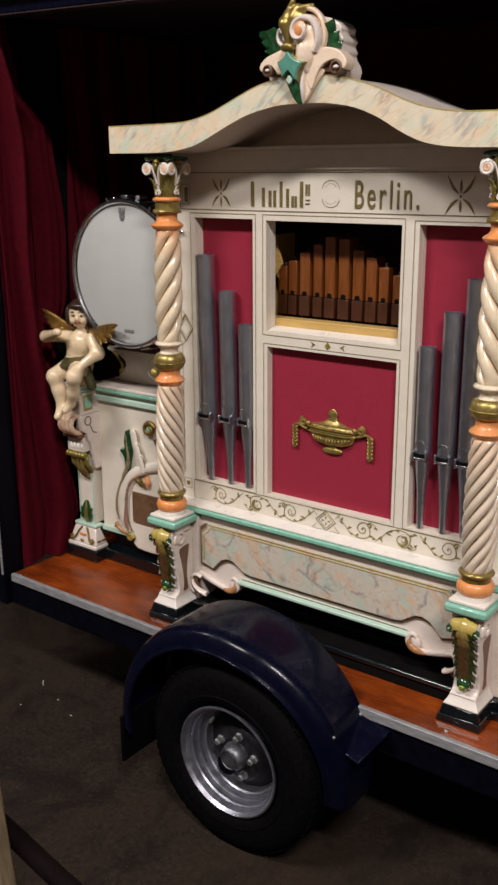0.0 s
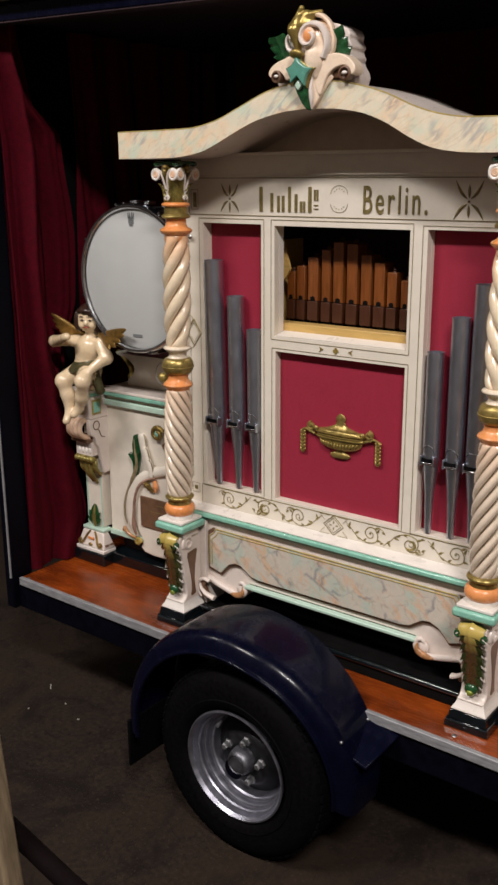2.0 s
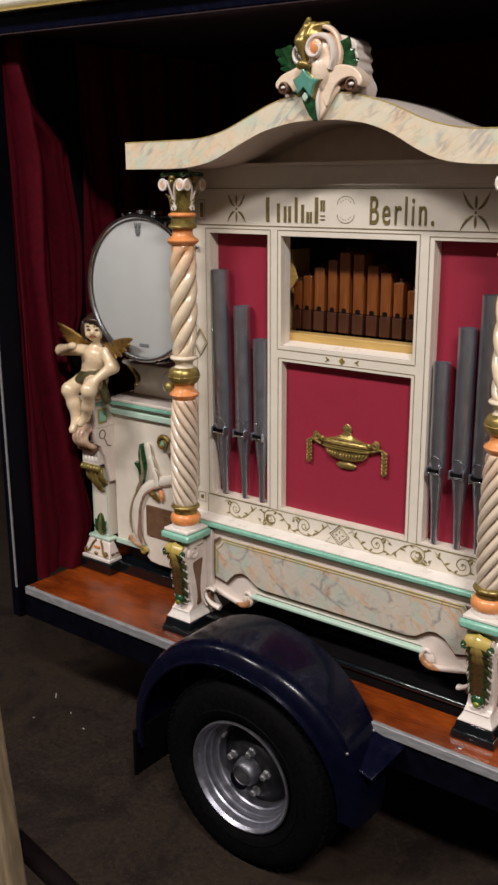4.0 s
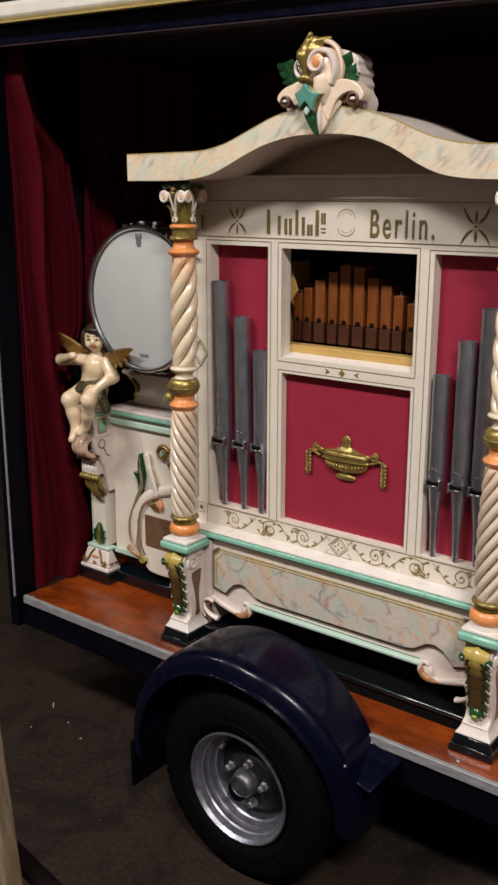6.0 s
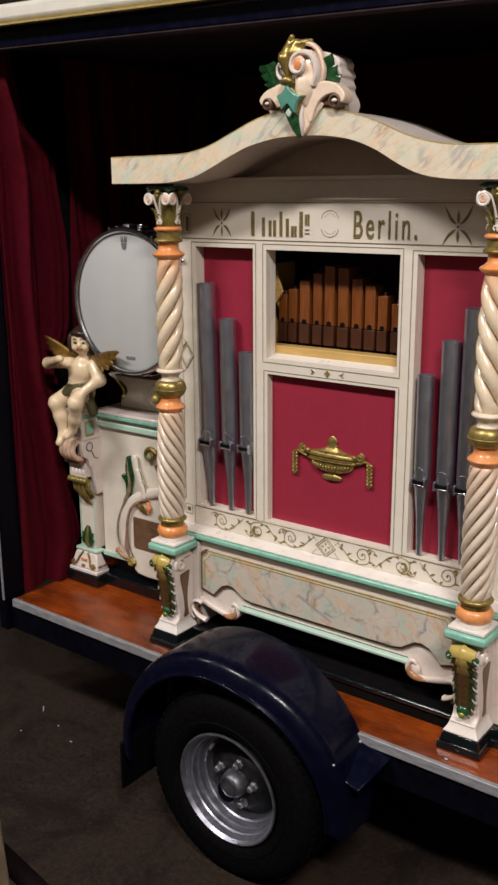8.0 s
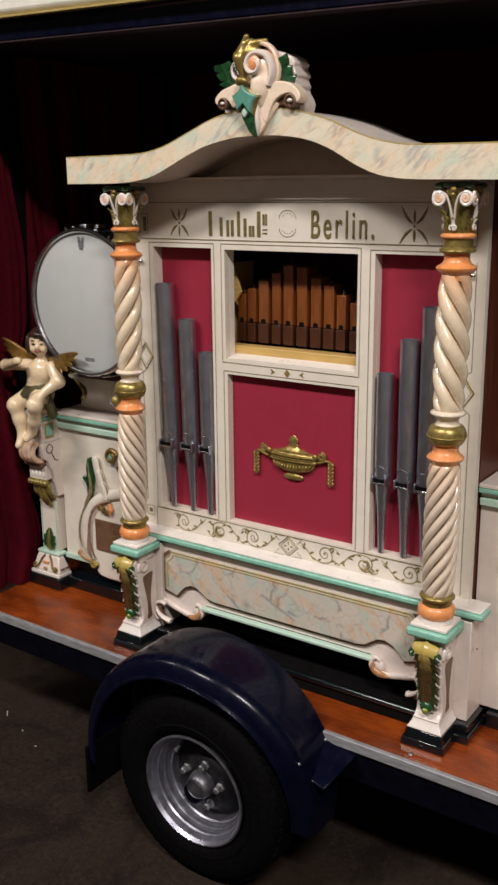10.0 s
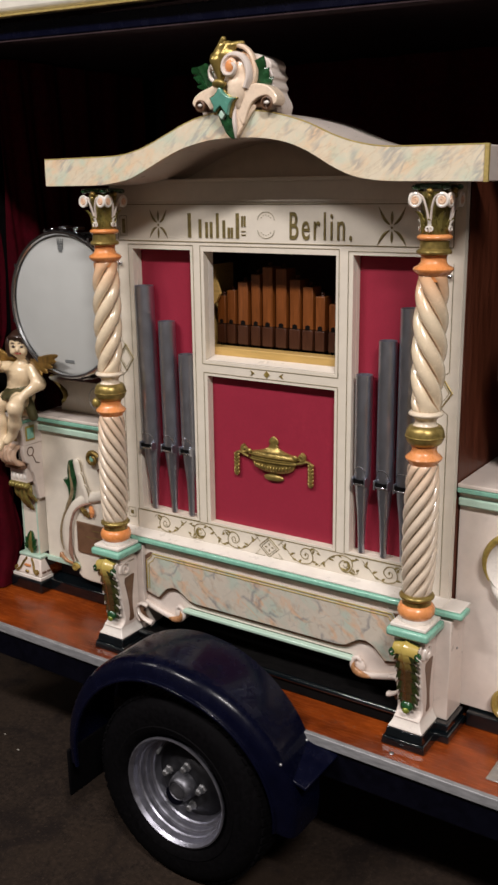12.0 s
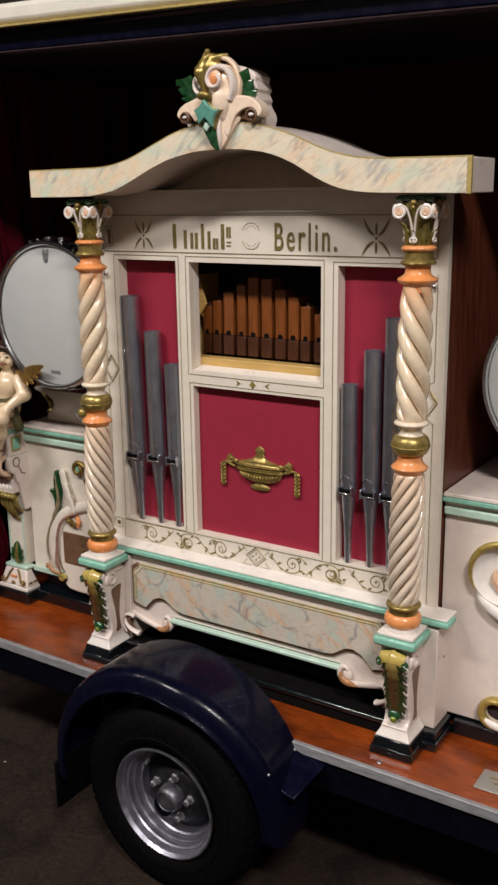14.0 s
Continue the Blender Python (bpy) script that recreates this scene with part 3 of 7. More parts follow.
for k in range(60):
    a = 2 * math.pi * k / 60
    for y0, y1, tw in ((0.012, 0.045, 0.02), (0.05, 0.095, 0.0), (0.10, 0.135, -0.02)):
        ring = []
        for da, y in ((-0.034 + tw, y0), (0.034 + tw, y0), (0.034 - tw, y1), (-0.034 - tw, y1)):
            for r in (0.230, 0.2368 if 0.03 < y < 0.12 else 0.235):
                ring.append(treads.verts.new((WX + r * math.cos(a + da), WY + y, WZ + r * math.sin(a + da))))
        for f in ((0, 2, 4, 6), (1, 3, 5, 7), (0, 1, 3, 2), (2, 3, 5, 4), (4, 5, 7, 6), (6, 7, 1, 0)):
            treads.faces.new([ring[i] for i in f])
tagged(part("tread", treads, RUBBER, wheel, soft=False), kind="stuff")
rim_rows = [(0.1, WY + 0.10), (0.118, WY + 0.09), (0.124, WY + 0.02), (0.128, WY + 0.004), (0.1345, WY - 0.004), (0.138, WY - 0.003), (0.138, WY + 0.001), (0.133, WY + 0.002), (0.129, WY + 0.008), (0.1275, WY + 0.016), (0.1225, WY + 0.018), (0.120, WY + 0.022), (0.1195, WY + 0.032), (0.115, WY + 0.034), (0.113, WY + 0.038), (0.1125, WY + 0.048), (0.107, WY + 0.050), (0.104, WY + 0.054), (0.102, WY + 0.066), (0.098, WY + 0.073), (0.09, WY + 0.078)]
rim = lathe(rim_rows, WX, WZ, 72, axis="y", caps=False)
smooth(part("rim", rim, RIMPAINT, wheel, "silver painted stepped steel rim"), 25)
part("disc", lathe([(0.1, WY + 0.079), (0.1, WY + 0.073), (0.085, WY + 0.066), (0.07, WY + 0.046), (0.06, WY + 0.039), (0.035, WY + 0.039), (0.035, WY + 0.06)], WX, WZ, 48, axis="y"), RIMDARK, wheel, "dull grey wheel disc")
part("hub_cap", lathe([(0.034, WY + 0.040), (0.033, WY + 0.028), (0.0315, WY + 0.020), (0.028, WY + 0.012), (0.0245, WY + 0.0085), (0.0225, WY + 0.0075), (0.0215, WY + 0.0095), (0.019, WY + 0.0095), (0.0185, WY + 0.008), (0.001, WY + 0.0075)], WX, WZ, 32, axis="y"), HUBGREY, wheel, "dented grey hub cap")
for k in range(5):
    a = radians(80 + 72 * k)
    nx, nz = WX + 0.051 * math.cos(a), WZ + 0.051 * math.sin(a)
    part("wheel_nut", lathe([(0.0115, WY + 0.041), (0.0115, WY + 0.036), (0.0085, WY + 0.034), (0.0085, WY + 0.022), (0.006, WY + 0.018)], nx, nz, 6, axis="y"), STEEL, wheel, soft=False)
part("valve", sweep([(WX - 0.062, WY + 0.055, WZ + 0.085), (WX - 0.060, WY + 0.03, WZ + 0.082), (WX - 0.058, WY + 0.012, WZ + 0.078)], [0.005, 0.004, 0.0045], 8, up=(0, 0, 1)), STEEL, wheel)

# mudguard: a rolled sheet round the wheel
FX, FZ, FR = -0.066, 0.256, 0.312
GUARD = [(-0.190, FR), (-0.325, FR), (-0.345, FR - 0.003), (-0.358, FR - 0.010), (-0.366, FR - 0.020), (-0.370, FR - 0.034), (-0.372, FR - 0.040), (-0.377, FR - 0.043), (-0.377, FR - 0.048), (-0.372, FR - 0.050), (-0.368, FR - 0.047), (-0.366, FR - 0.036), (-0.360, FR - 0.022), (-0.352, FR - 0.012), (-0.325, FR - 0.006), (-0.190, FR - 0.006)]
bm = bmesh.new()
arc = [(-12 + 200 * k / 60) for k in range(61)]


def drawn_in(a, y):
    """The guard grows narrower towards its front end."""
    return -0.19 + (y + 0.19) * (1 - 0.0043 * max(0.0, 76 - a))


rings = [[bm.verts.new((FX + r * math.cos(radians(a)), drawn_in(a, y), FZ + r * math.sin(radians(a)))) for y, r in GUARD] for a in arc]
for p, q in zip(rings, rings[1:]):
    for k in range(len(GUARD)):
        j = (k + 1) % len(GUARD)
        bm.faces.new((p[k], p[j], q[j], q[k]))
bm.faces.new(rings[0][::-1])
bm.faces.new(rings[-1])
guard = part("mudguard", bm, NAVY, trailer, "glossy dark navy steel mudguard with rolled lip")
lip = [(FX + (FR - 0.046) * math.cos(radians(a)), drawn_in(a, -0.3765), FZ + (FR - 0.046) * math.sin(radians(a))) for a in arc]
part("lip_bead", sweep(lip, 0.0042, 12, 1.0), NAVY, guard)
for a, y in ((24.5, -0.202), (24.5, -0.314)):
    c = Vector((FX + (FR + 0.001) * math.cos(radians(a)), y, FZ + (FR + 0.001) * math.sin(radians(a))))
    part("bolt", blob(bmesh.new(), c, (0.0038, 0.0038, 0.0038), u=8, v=6), STEEL, guard)
x1, z1 = FX + (FR - 0.002) * math.cos(radians(188)), FZ + (FR - 0.002) * math.sin(radians(188))
part("mud_flap", blocks((x1 - 0.002, x1 + 0.006, -0.365, -0.20, z1 - 0.10, z1 + 0.03)), RUBBER, guard, "black rubber mud flap", bevel=0.003)
bm = bmesh.new()
top = [(0.222, -0.195, 0.386), (0.294, -0.190, 0.371), (0.268, -0.292, 0.331), (0.200, -0.288, 0.346)]
a = [bm.verts.new(q) for q in top]
b = [bm.verts.new((q[0], q[1], q[2] - 0.007)) for q in top]
bm.faces.new(a)
bm.faces.new(b[::-1])
for i in range(4):
    bm.faces.new((a[i], b[i], b[(i + 1) % 4], a[(i + 1) % 4]))
part("bracket", bm, NAVY, trailer, "dark navy mudguard bracket plate", bevel=0.002)

# ---- the organ ----
organ = thing("fairground_organ", "cream and crimson fairground organ with twisted columns and pipes", "organ", (0, 0.1, DECK))
MID = -0.006
LX0, LX1, RX0, RX1 = -0.4025, -0.2245, 0.2110, 0.393
WX0, WX1, PX0, PX1 = -0.1855, 0.1695, -0.1815, 0.1690


def pierced(xs, zs, holes, y0, y1):
    """A board with rectangular openings through it."""
    bm = bmesh.new()
    grid = {(i, j): bm.verts.new((x, y0, z)) for i, x in enumerate(xs) for j, z in enumerate(zs)}
    faces = []
    for i in range(len(xs) - 1):
        for j in range(len(zs) - 1):
            cx, cz = (xs[i] + xs[i + 1]) / 2, (zs[j] + zs[j + 1]) / 2
            if not any(a < cx < b and c < cz < d for a, b, c, d in holes):
                faces.append(bm.faces.new((grid[i, j], grid[i + 1, j], grid[i + 1, j + 1], grid[i, j + 1])))
    bmesh.ops.delete(bm, geom=[v for v in bm.verts if not v.link_faces], context="VERTS")
    out = bmesh.ops.extrude_face_region(bm, geom=faces)
    bmesh.ops.translate(bm, vec=(0, y1 - y0, 0), verts=[g for g in out["geom"] if isinstance(g, bmesh.types.BMVert)])
    return bm


HOLES = [(LX0, LX1, 0.767, 1.442), (RX0, RX1, 0.767, 1.442), (WX0, WX1, 1.181, 1.440), (PX0, PX1, 0.767, 1.1435)]
front = part("facade_board", pierced([-0.470, LX0, LX1, WX0, PX0, PX1, WX1, RX0, RX1, 0.458], [0.69, 0.767, 1.1435, 1.181, 1.440, 1.442, 1.60], HOLES, 0.0, 0.018), CREAM, organ, "cream painted front board with four openings", bevel=0.002)
part("tympanum", prism([(-0.45, 1.601), (0.45, 1.601), (0.30, 1.615), (0.2, 1.65), (0.1, 1.69), (-0.1, 1.69), (-0.2, 1.65), (-0.30, 1.615)], 0.064, 0.08), SHADECREAM, organ, "cream board under the arch with shade in its colour")
part("frieze_cap", blocks((-0.46, 0.45, 0.0185, 0.08, 1.590, 1.600)), SHADECREAM, organ)
part("frieze_line", blocks((-0.46, 0.45, -0.004, 0.0, 1.553, 1.557), (-0.46, 0.45, -0.008, 0.004, 1.597, 1.605)), CREAM, organ, bevel=0.001)
for x0, x1, z0, z1, deep in ((LX0, LX1, 0.767, 1.442, 0.032), (RX0, RX1, 0.767, 1.442, 0.032), (PX0, PX1, 0.767, 1.1435, 0.0205)):
    part("red_panel", blocks((x0 - 0.01, x1 + 0.01, deep + 0.0005, deep + 0.006, z0 - 0.01, z1 + 0.01)), REDBOARD, organ, "crimson cloth-covered panel")
    part("recess_frame", pierced([x0 - 0.012, x0 + 0.0005, x1 - 0.0005, x1 + 0.012], [z0 - 0.012, z0 + 0.0005, z1 - 0.0005, z1 + 0.012], [(x0, x1, z0, z1)], 0.0185, deep), CREAM, organ)
# window chamber
part("recess_frame", pierced([WX0 - 0.012, WX0 + 0.0005, WX1 - 0.0005, WX1 + 0.012], [1.169, 1.1815, 1.4395, 1.452], [(WX0, WX1, 1.181, 1.440)], 0.0185, 0.038), WHITE, organ)
part("window_sill", prism_x([(0.004, 1.1816), (0.0385, 1.1816), (0.0385, 1.1895)], WX0 + 0.001, WX1 - 0.001), WHITE, organ, "white sloping window sill")
part("pipe_chamber", blocks((-0.262, -0.25, 0.049, 0.30, 1.15, 1.46), (0.2, 0.215, 0.049, 0.30, 1.15, 1.46), (-0.25, 0.2, 0.285, 0.30, 1.15, 1.46), (-0.25, 0.2, 0.053, 0.285, 1.445, 1.46)), DARKBOARD, organ)
part("chamber_side", blocks((-0.249, -0.238, 0.05, 0.2, 1.17, 1.40)), PALEWOOD, organ)
# Added pale piece that imitates the lit triangle of the chamber side.
part("chamber_brace", prism([(-0.214, 1.395), (-0.207, 1.395), (-0.186, 1.335), (-0.200, 1.312), (-0.214, 1.305)], 0.066, 0.074), PALEWOOD, organ, "pale pine piece for the lit corner of the chamber side")
part("pipe_rail", blocks((-0.237, 0.199, 0.039, 0.075, 1.155, 1.2085)), PALEWOOD, organ, "pale pine rail", bevel=0.002)
part("pipe_rail", blocks((-0.237, 0.199, 0.0755, 0.28, 1.155, 1.199)), PALEWOOD, organ)
PITCH = (-0.196, -0.167, -0.132, -0.095, -0.061, -0.023, 0.015, 0.050, 0.083, 0.118, 0.150)
WIDE = (0.026, 0.028, 0.034, 0.029, 0.033, 0.034, 0.033, 0.032, 0.029, 0.027, 0.024)
HIGH = (1.327, 1.342, 1.364, 1.383, 1.402, 1.399, 1.375, 1.360, 1.339, 1.323, 1.306)
WOODS = list(zip(PITCH, HIGH, WIDE))
for x, top, w in WOODS:
    ob = part("wooden_pipe", blocks((x - w * 0.42, x + w * 0.42, 0.085, 0.085 + w * 1.3, 1.260, top)), PIPEWOOD, organ, "square stained pine organ pipe", bevel=0.0015)
    part("pipe_cap", blocks((x - w * 0.43, x + w * 0.43, 0.083, 0.085 + w * 1.3, 1.212, 1.259)), PIPEDARK, ob, bevel=0.001)
    part("pipe_mouth", prism([(x - w * 0.19, 1.2605), (x + w * 0.19, 1.2605), (x + w * 0.18, 1.269), (x, 1.2715), (x - w * 0.18, 1.269)], 0.0835, 0.086), MATTBLACK, ob)
    part("pipe_foot", blocks((x - w * 0.3, x + w * 0.3, 0.09, 0.085 + w, 1.1995, 1.2115)), MATTBLACK, ob)
    part("pipe_stopper", lathe([(0.006, top), (0.004, top + 0.003), (0.006, top + 0.006), (0.003, top + 0.010)], x, 0.10, 10), PIPEDARK, ob)


# metal pipes in the side openings
def lead_pipe(x, r, top, lean):
    y, mouth, foot = 0.008, 0.945, 0.7695
    rows = [(0.005, foot), (0.0075, foot + 0.001), (r * 0.55, 0.86), (r * 0.9, mouth - 0.012), (r, mouth - 0.003), (r, mouth + 0.04), (r, top), (r - 0.0015, top), (r - 0.0015, top - 0.03), (r - 0.003, top - 0.031)]
    tube = lathe(rows, x, y, 28)
    ob = part("metal_pipe", tube, LEAD, organ, "dull grey lead organ pipe")
    mw = r * 0.72
    part("mouth_slot", blocks((x - mw, x + mw, y - r - 0.0015, y - r * 0.55, mouth - 0.004, mouth + 0.004)), MATTBLACK, ob)
    part("lower_lip", blocks((x - mw, x + mw, y - r - 0.002, y - r * 0.55, mouth - 0.009, mouth - 0.0045)), CHROME, ob, bevel=0.001)
    for s in (-1, 1):
        part("ear", blocks((x + s * (mw + 0.002) - 0.0015, x + s * (mw + 0.002) + 0.0015, y - r - 0.004, y - r * 0.4, mouth - 0.012, mouth + 0.009)), LEAD, ob, bevel=0.0008)
    arch = [(x + mw * math.cos(radians(a)), y - math.sqrt(max(0, r * r - (mw * math.cos(radians(a))) ** 2)) - 0.0002, mouth + 0.016 + 0.018 * math.sin(radians(a))) for a in range(0, 181, 15)]
    part("upper_lip_line", sweep(arch, 0.0009, 6), CHROME, ob)
    for piece in (ob, *ob.children):
        for v in piece.data.vertices:
            v.co.x += lean * (1.25 - (v.co.z + DECK)) / 0.47


for x, r, top, lean in ((-0.3755, 0.0240, 1.352, 0.009), (-0.309, 0.0212, 1.267, 0.007), (-0.2525, 0.0192, 1.189, 0.006), (0.2385, 0.0188, 1.185, 0.001), (0.2940, 0.0200, 1.264, 0.001), (0.344, 0.0215, 1.336, 0.0)):
    lead_pipe(x, r, top, lean)


# painted lines and motifs
def line_work(pts, w=0.00065, y=-0.0012):
    return sweep([(p[0], y, p[1]) for p in pts], w, 5, 0.6)


def outline(x0, x1, z0, z1, w=0.00065):
    e, xm = w, (x0 + x1) / 2
    pts = [(xm, z0), (x1 - e, z0), (x1, z0 + e), (x1, z1 - e), (x1 - e, z1), (x0 + e, z1), (x0, z1 - e), (x0, z0 + e), (x0 + e, z0), (xm, z0)]
    return sweep([(a, -0.0012, b) for a, b in pts], w, 5, 0.6)


for x0, x1, z0, z1 in ((-0.415, -0.2155, 0.7615, 1.4535), (0.2, 0.406, 0.7615, 1.450), (-0.1945, 0.1775, 1.1725, 1.4535), (-0.1915, 0.1775, 0.7605, 1.1515)):
    part("painted_line", outline(x0, x1, z0, z1), LINE, front, "thin olive-gold painted line")
part("painted_line", outline(-0.445, 0.435, 1.462, 1.548, 0.0009), LINE, front)
for x in (-0.450, 0.4375):
    s = -1 if x < 0 else 1
    part("painted_line", line_work([(x, 1.43), (x, 1.21)]), LINE, front)
    part("painted_line", line_work([(x, 1.12), (x, 0.775 if s < 0 else 0.712)]), LINE, front)
    dx = x + (0.012 if x < 0 else -0.016)
    part("painted_line", line_work([(x, 1.21), (dx, 1.1995)]), LINE, front)
    part("painted_line", line_work([(x, 1.12), (dx, 1.1325)]), LINE, front)
    for rr in (0.030, 0.022):
        c = Vector((x + (0.012 if x < 0 else -0.016), 1.166))
        d = [(c.x, c.y + rr * 1.15), (c.x + rr * 0.8, c.y), (c.x, c.y - rr * 1.15), (c.x - rr * 0.8, c.y), (c.x, c.y + rr * 1.15)]
        part("painted_diamond", line_work(d, 0.0022 if rr > 0.025 else 0.0007), OLDGOLD if s > 0 else LINE, front)
    if s < 0:
        part("painted_square", outline(x - 0.003, x + 0.021, 0.734, 0.760), LINE, front)
        part("painted_square", blocks((x + 0.004, x + 0.014, -0.0018, 0.0, 0.742, 0.752)), LINE, front)
part("painted_diamond", prism([(MID - 0.004, 1.1535), (MID + 0.004, 1.162), (MID - 0.004, 1.1705), (MID - 0.012, 1.162)], -0.002, 0.0), GOLD, front)
for s in (-1, 1):
    x = MID - 0.004 + s * 0.040
    part("painted_dart", prism([(x - s * 0.006, 1.1625), (x + s * 0.005, 1.1685), (x + s * 0.001, 1.1625), (x + s * 0.005, 1.1560)], -0.002, 0.0), OLDGOLD, front)
# upright bar in a fine frame at the end of the frieze
part("painted_frame", outline(-0.4385, -0.4165, 1.474, 1.521), LINE, front)
part("painted_bar", blocks((-0.4315, -0.4225, -0.0018, 0.0, 1.479, 1.514)), LINE, front)
# star of strokes at either end of the frieze
for x, k in ((-0.317, 1.0), (0.299, 1.22)):
    star = part("painted_star", blob(bmesh.new(), (x, -0.001, 1.500), (0.003, 0.001, 0.003), u=10, v=6), LINE, front, "painted star of brush strokes")
    for a, l in ((90, 0.026), (54, 0.036 * k), (126, 0.036 * k), (270, 0.024), (-48, 0.034 * k), (228, 0.034 * k)):
        u = Vector((math.cos(radians(a)), 0, math.sin(radians(a))))
        bend = Vector((0, 0, 1 if 0 < a < 180 else -1))
        p0 = Vector((x, -0.001, 1.500)) + u * 0.0075
        pts = [p0 + u * l * t - bend * 0.006 * math.sin(math.pi * t) * (0 if a in (90, 270) else 1) for t in (0, 0.25, 0.5, 0.75, 1)]
        part("brush_stroke", sweep(pts, [0.0010, 0.0027, 0.0032, 0.0024, 0.0005], 6, 0.4), LINE, star)
# oval of dots between the words
for s in (-1, 1):
    bm = bmesh.new()
    zc = 1.502 + s * 0.011
    arcp = [(-0.009 + 0.022 * math.cos(radians(a)), zc + s * 0.018 * math.sin(radians(a))) for a in range(0, 181, 15)]
    sweep([(a, -0.0012, b) for a, b in arcp], 0.0006, 5, 0.6, bm)
    for a in range(30, 151, 30):
        blob(bm, (-0.009 + 0.014 * math.cos(radians(a)), -0.001, zc + s * 0.011 * math.sin(radians(a))), (0.0012, 0.0008, 0.0012), u=6, v=4)
    part("painted_oval", bm, LINE, front)


# lettering: the maker's name as plain strokes, the town as letters
def strokes(rows, name="maker_mark"):
    bm = bmesh.new()
    for x0, z0, x1, z1, w in rows:
        d = Vector((x1 - x0, 0, z1 - z0)).normalized()
        nrm = Vector((-d.z, 0, d.x)) * w
        a, b = Vector((x0, 0, z0)), Vector((x1, 0, z1))
        quad = [a - nrm, b - nrm, b + nrm, a + nrm]
        prism([(p.x, p.z) for p in quad], -0.0022, -0.0002, bm)
    return part(name, bm, LINE, front, soft=False)


Z0, Z1, ZX = 1.472, 1.528, 1.508
strokes([(-0.223, Z0, -0.223, Z1, 0.0045)])
strokes([(-0.192, Z0, -0.192, ZX + 0.006, 0.0038)])
strokes([(-0.173, Z0, -0.173, ZX, 0.0036), (-0.160, Z0, -0.160, ZX, 0.0036)])
strokes([(-0.142, Z0, -0.142, Z1, 0.0036)])
strokes([(-0.124, Z0, -0.124, ZX + 0.004, 0.0036)])
strokes([(-0.110, Z0, -0.110, 1.496, 0.0032), (-0.1015, Z0, -0.1015, 1.496, 0.0026)])
strokes([(-0.086, Z0, -0.086, Z1, 0.0042)])
strokes([(-0.073, 1.498, -0.073, 1.522, 0.0022), (-0.066, 1.498, -0.066, 1.522, 0.0022), (-0.0755, 1.488, -0.0635, 1.488, 0.001), (-0.0755, 1.480, -0.0635, 1.480, 0.001)])
town = bpy.data.curves.new("town_lettering", "FONT")
town.body, town.size, town.extrude, town.space_character, town.offset = "Berlin.", 0.085, 0.001, 1.28, 0.0004
text_ob = new("town_lettering", town)
text_ob.matrix_world = Matrix.Translation((0.050, -0.0012, 1.4725)) @ Euler((radians(90), 0, 0)).to_matrix().to_4x4() @ Matrix.Diagonal((0.545, 1.0, 1.0, 1.0))
town.materials.append(LINE)
deps = bpy.context.evaluated_depsgraph_get()
town_mesh = bpy.data.meshes.new_from_object(text_ob.evaluated_get(deps))
town_mesh.transform(text_ob.matrix_world)
bpy.data.objects.remove(text_ob)
town_ob = new("town_lettering", town_mesh)
town_mesh.transform(Matrix.Translation((0, -0.1, -DECK)))
town_ob.parent = front
town_ob["label"] = "olive-gold painted lettering"

# scrollwork band under the openings
BZ = 0.734
part("painted_line", outline(-0.42, 0.41, 0.708, 0.760, 0.0008), LINE, front)
for rr, w in ((0.0255, 0.0013), (0.019, 0.0009)):
    part("painted_diamond", line_work([(MID, BZ + rr), (MID + rr * 1.1, BZ), (MID, BZ - rr), (MID - rr * 1.1, BZ), (MID, BZ + rr)], w), LINE, front)
bm = bmesh.new()
for a in (0, 90, 180, 270):
    blob(bm, (MID + 0.009 * math.cos(radians(a)), -0.001, BZ + 0.008 * math.sin(radians(a))), (0.004 if a % 180 == 0 else 0.0018, 0.0008, 0.0018 if a % 180 == 0 else 0.004), u=8, v=5)
part("painted_flower", bm, LINE, front)
for s in (-1, 1):
    for t in (-1, 1):
        part("painted_line", line_work([(MID + s * 0.012, BZ + t * 0.0245), (MID + s * 0.040, BZ + t * 0.0245), (MID + s * 0.026, BZ + t * 0.0105)], 0.0008), SCROLLGOLD, front)


def tendril(bm, ctrl, w):
    """A brush line through points of the band, swelling in its middle."""
    path = curve_pts([(x, -0.0012, z) for x, z in ctrl], 6)
    n = len(path) - 1
    sweep(path, [w * (0.35 + 0.65 * math.sin(math.pi * min(1.0, 0.12 + 0.8 * k / n))) for k in range(n + 1)], 5, 0.5, bm)
    return path


def brush_leaf(bm, x, z, a, long, wide):
    """A pointed leaf of one brush stroke: round at its stalk, bent a little."""
    u, v = Vector((math.cos(radians(a)), 0, math.sin(radians(a)))), Vector((-math.sin(radians(a)), 0, math.cos(radians(a))))
    p = [Vector((x, -0.001, z)) + u * long * t + v * wide * 0.7 * math.sin(2.2 * t) for t in (0, 0.2, 0.45, 0.7, 1.0)]
    sweep(p, [wide * 0.25, wide * 0.95, wide, wide * 0.6, wide * 0.05], 6, 0.35, bm)


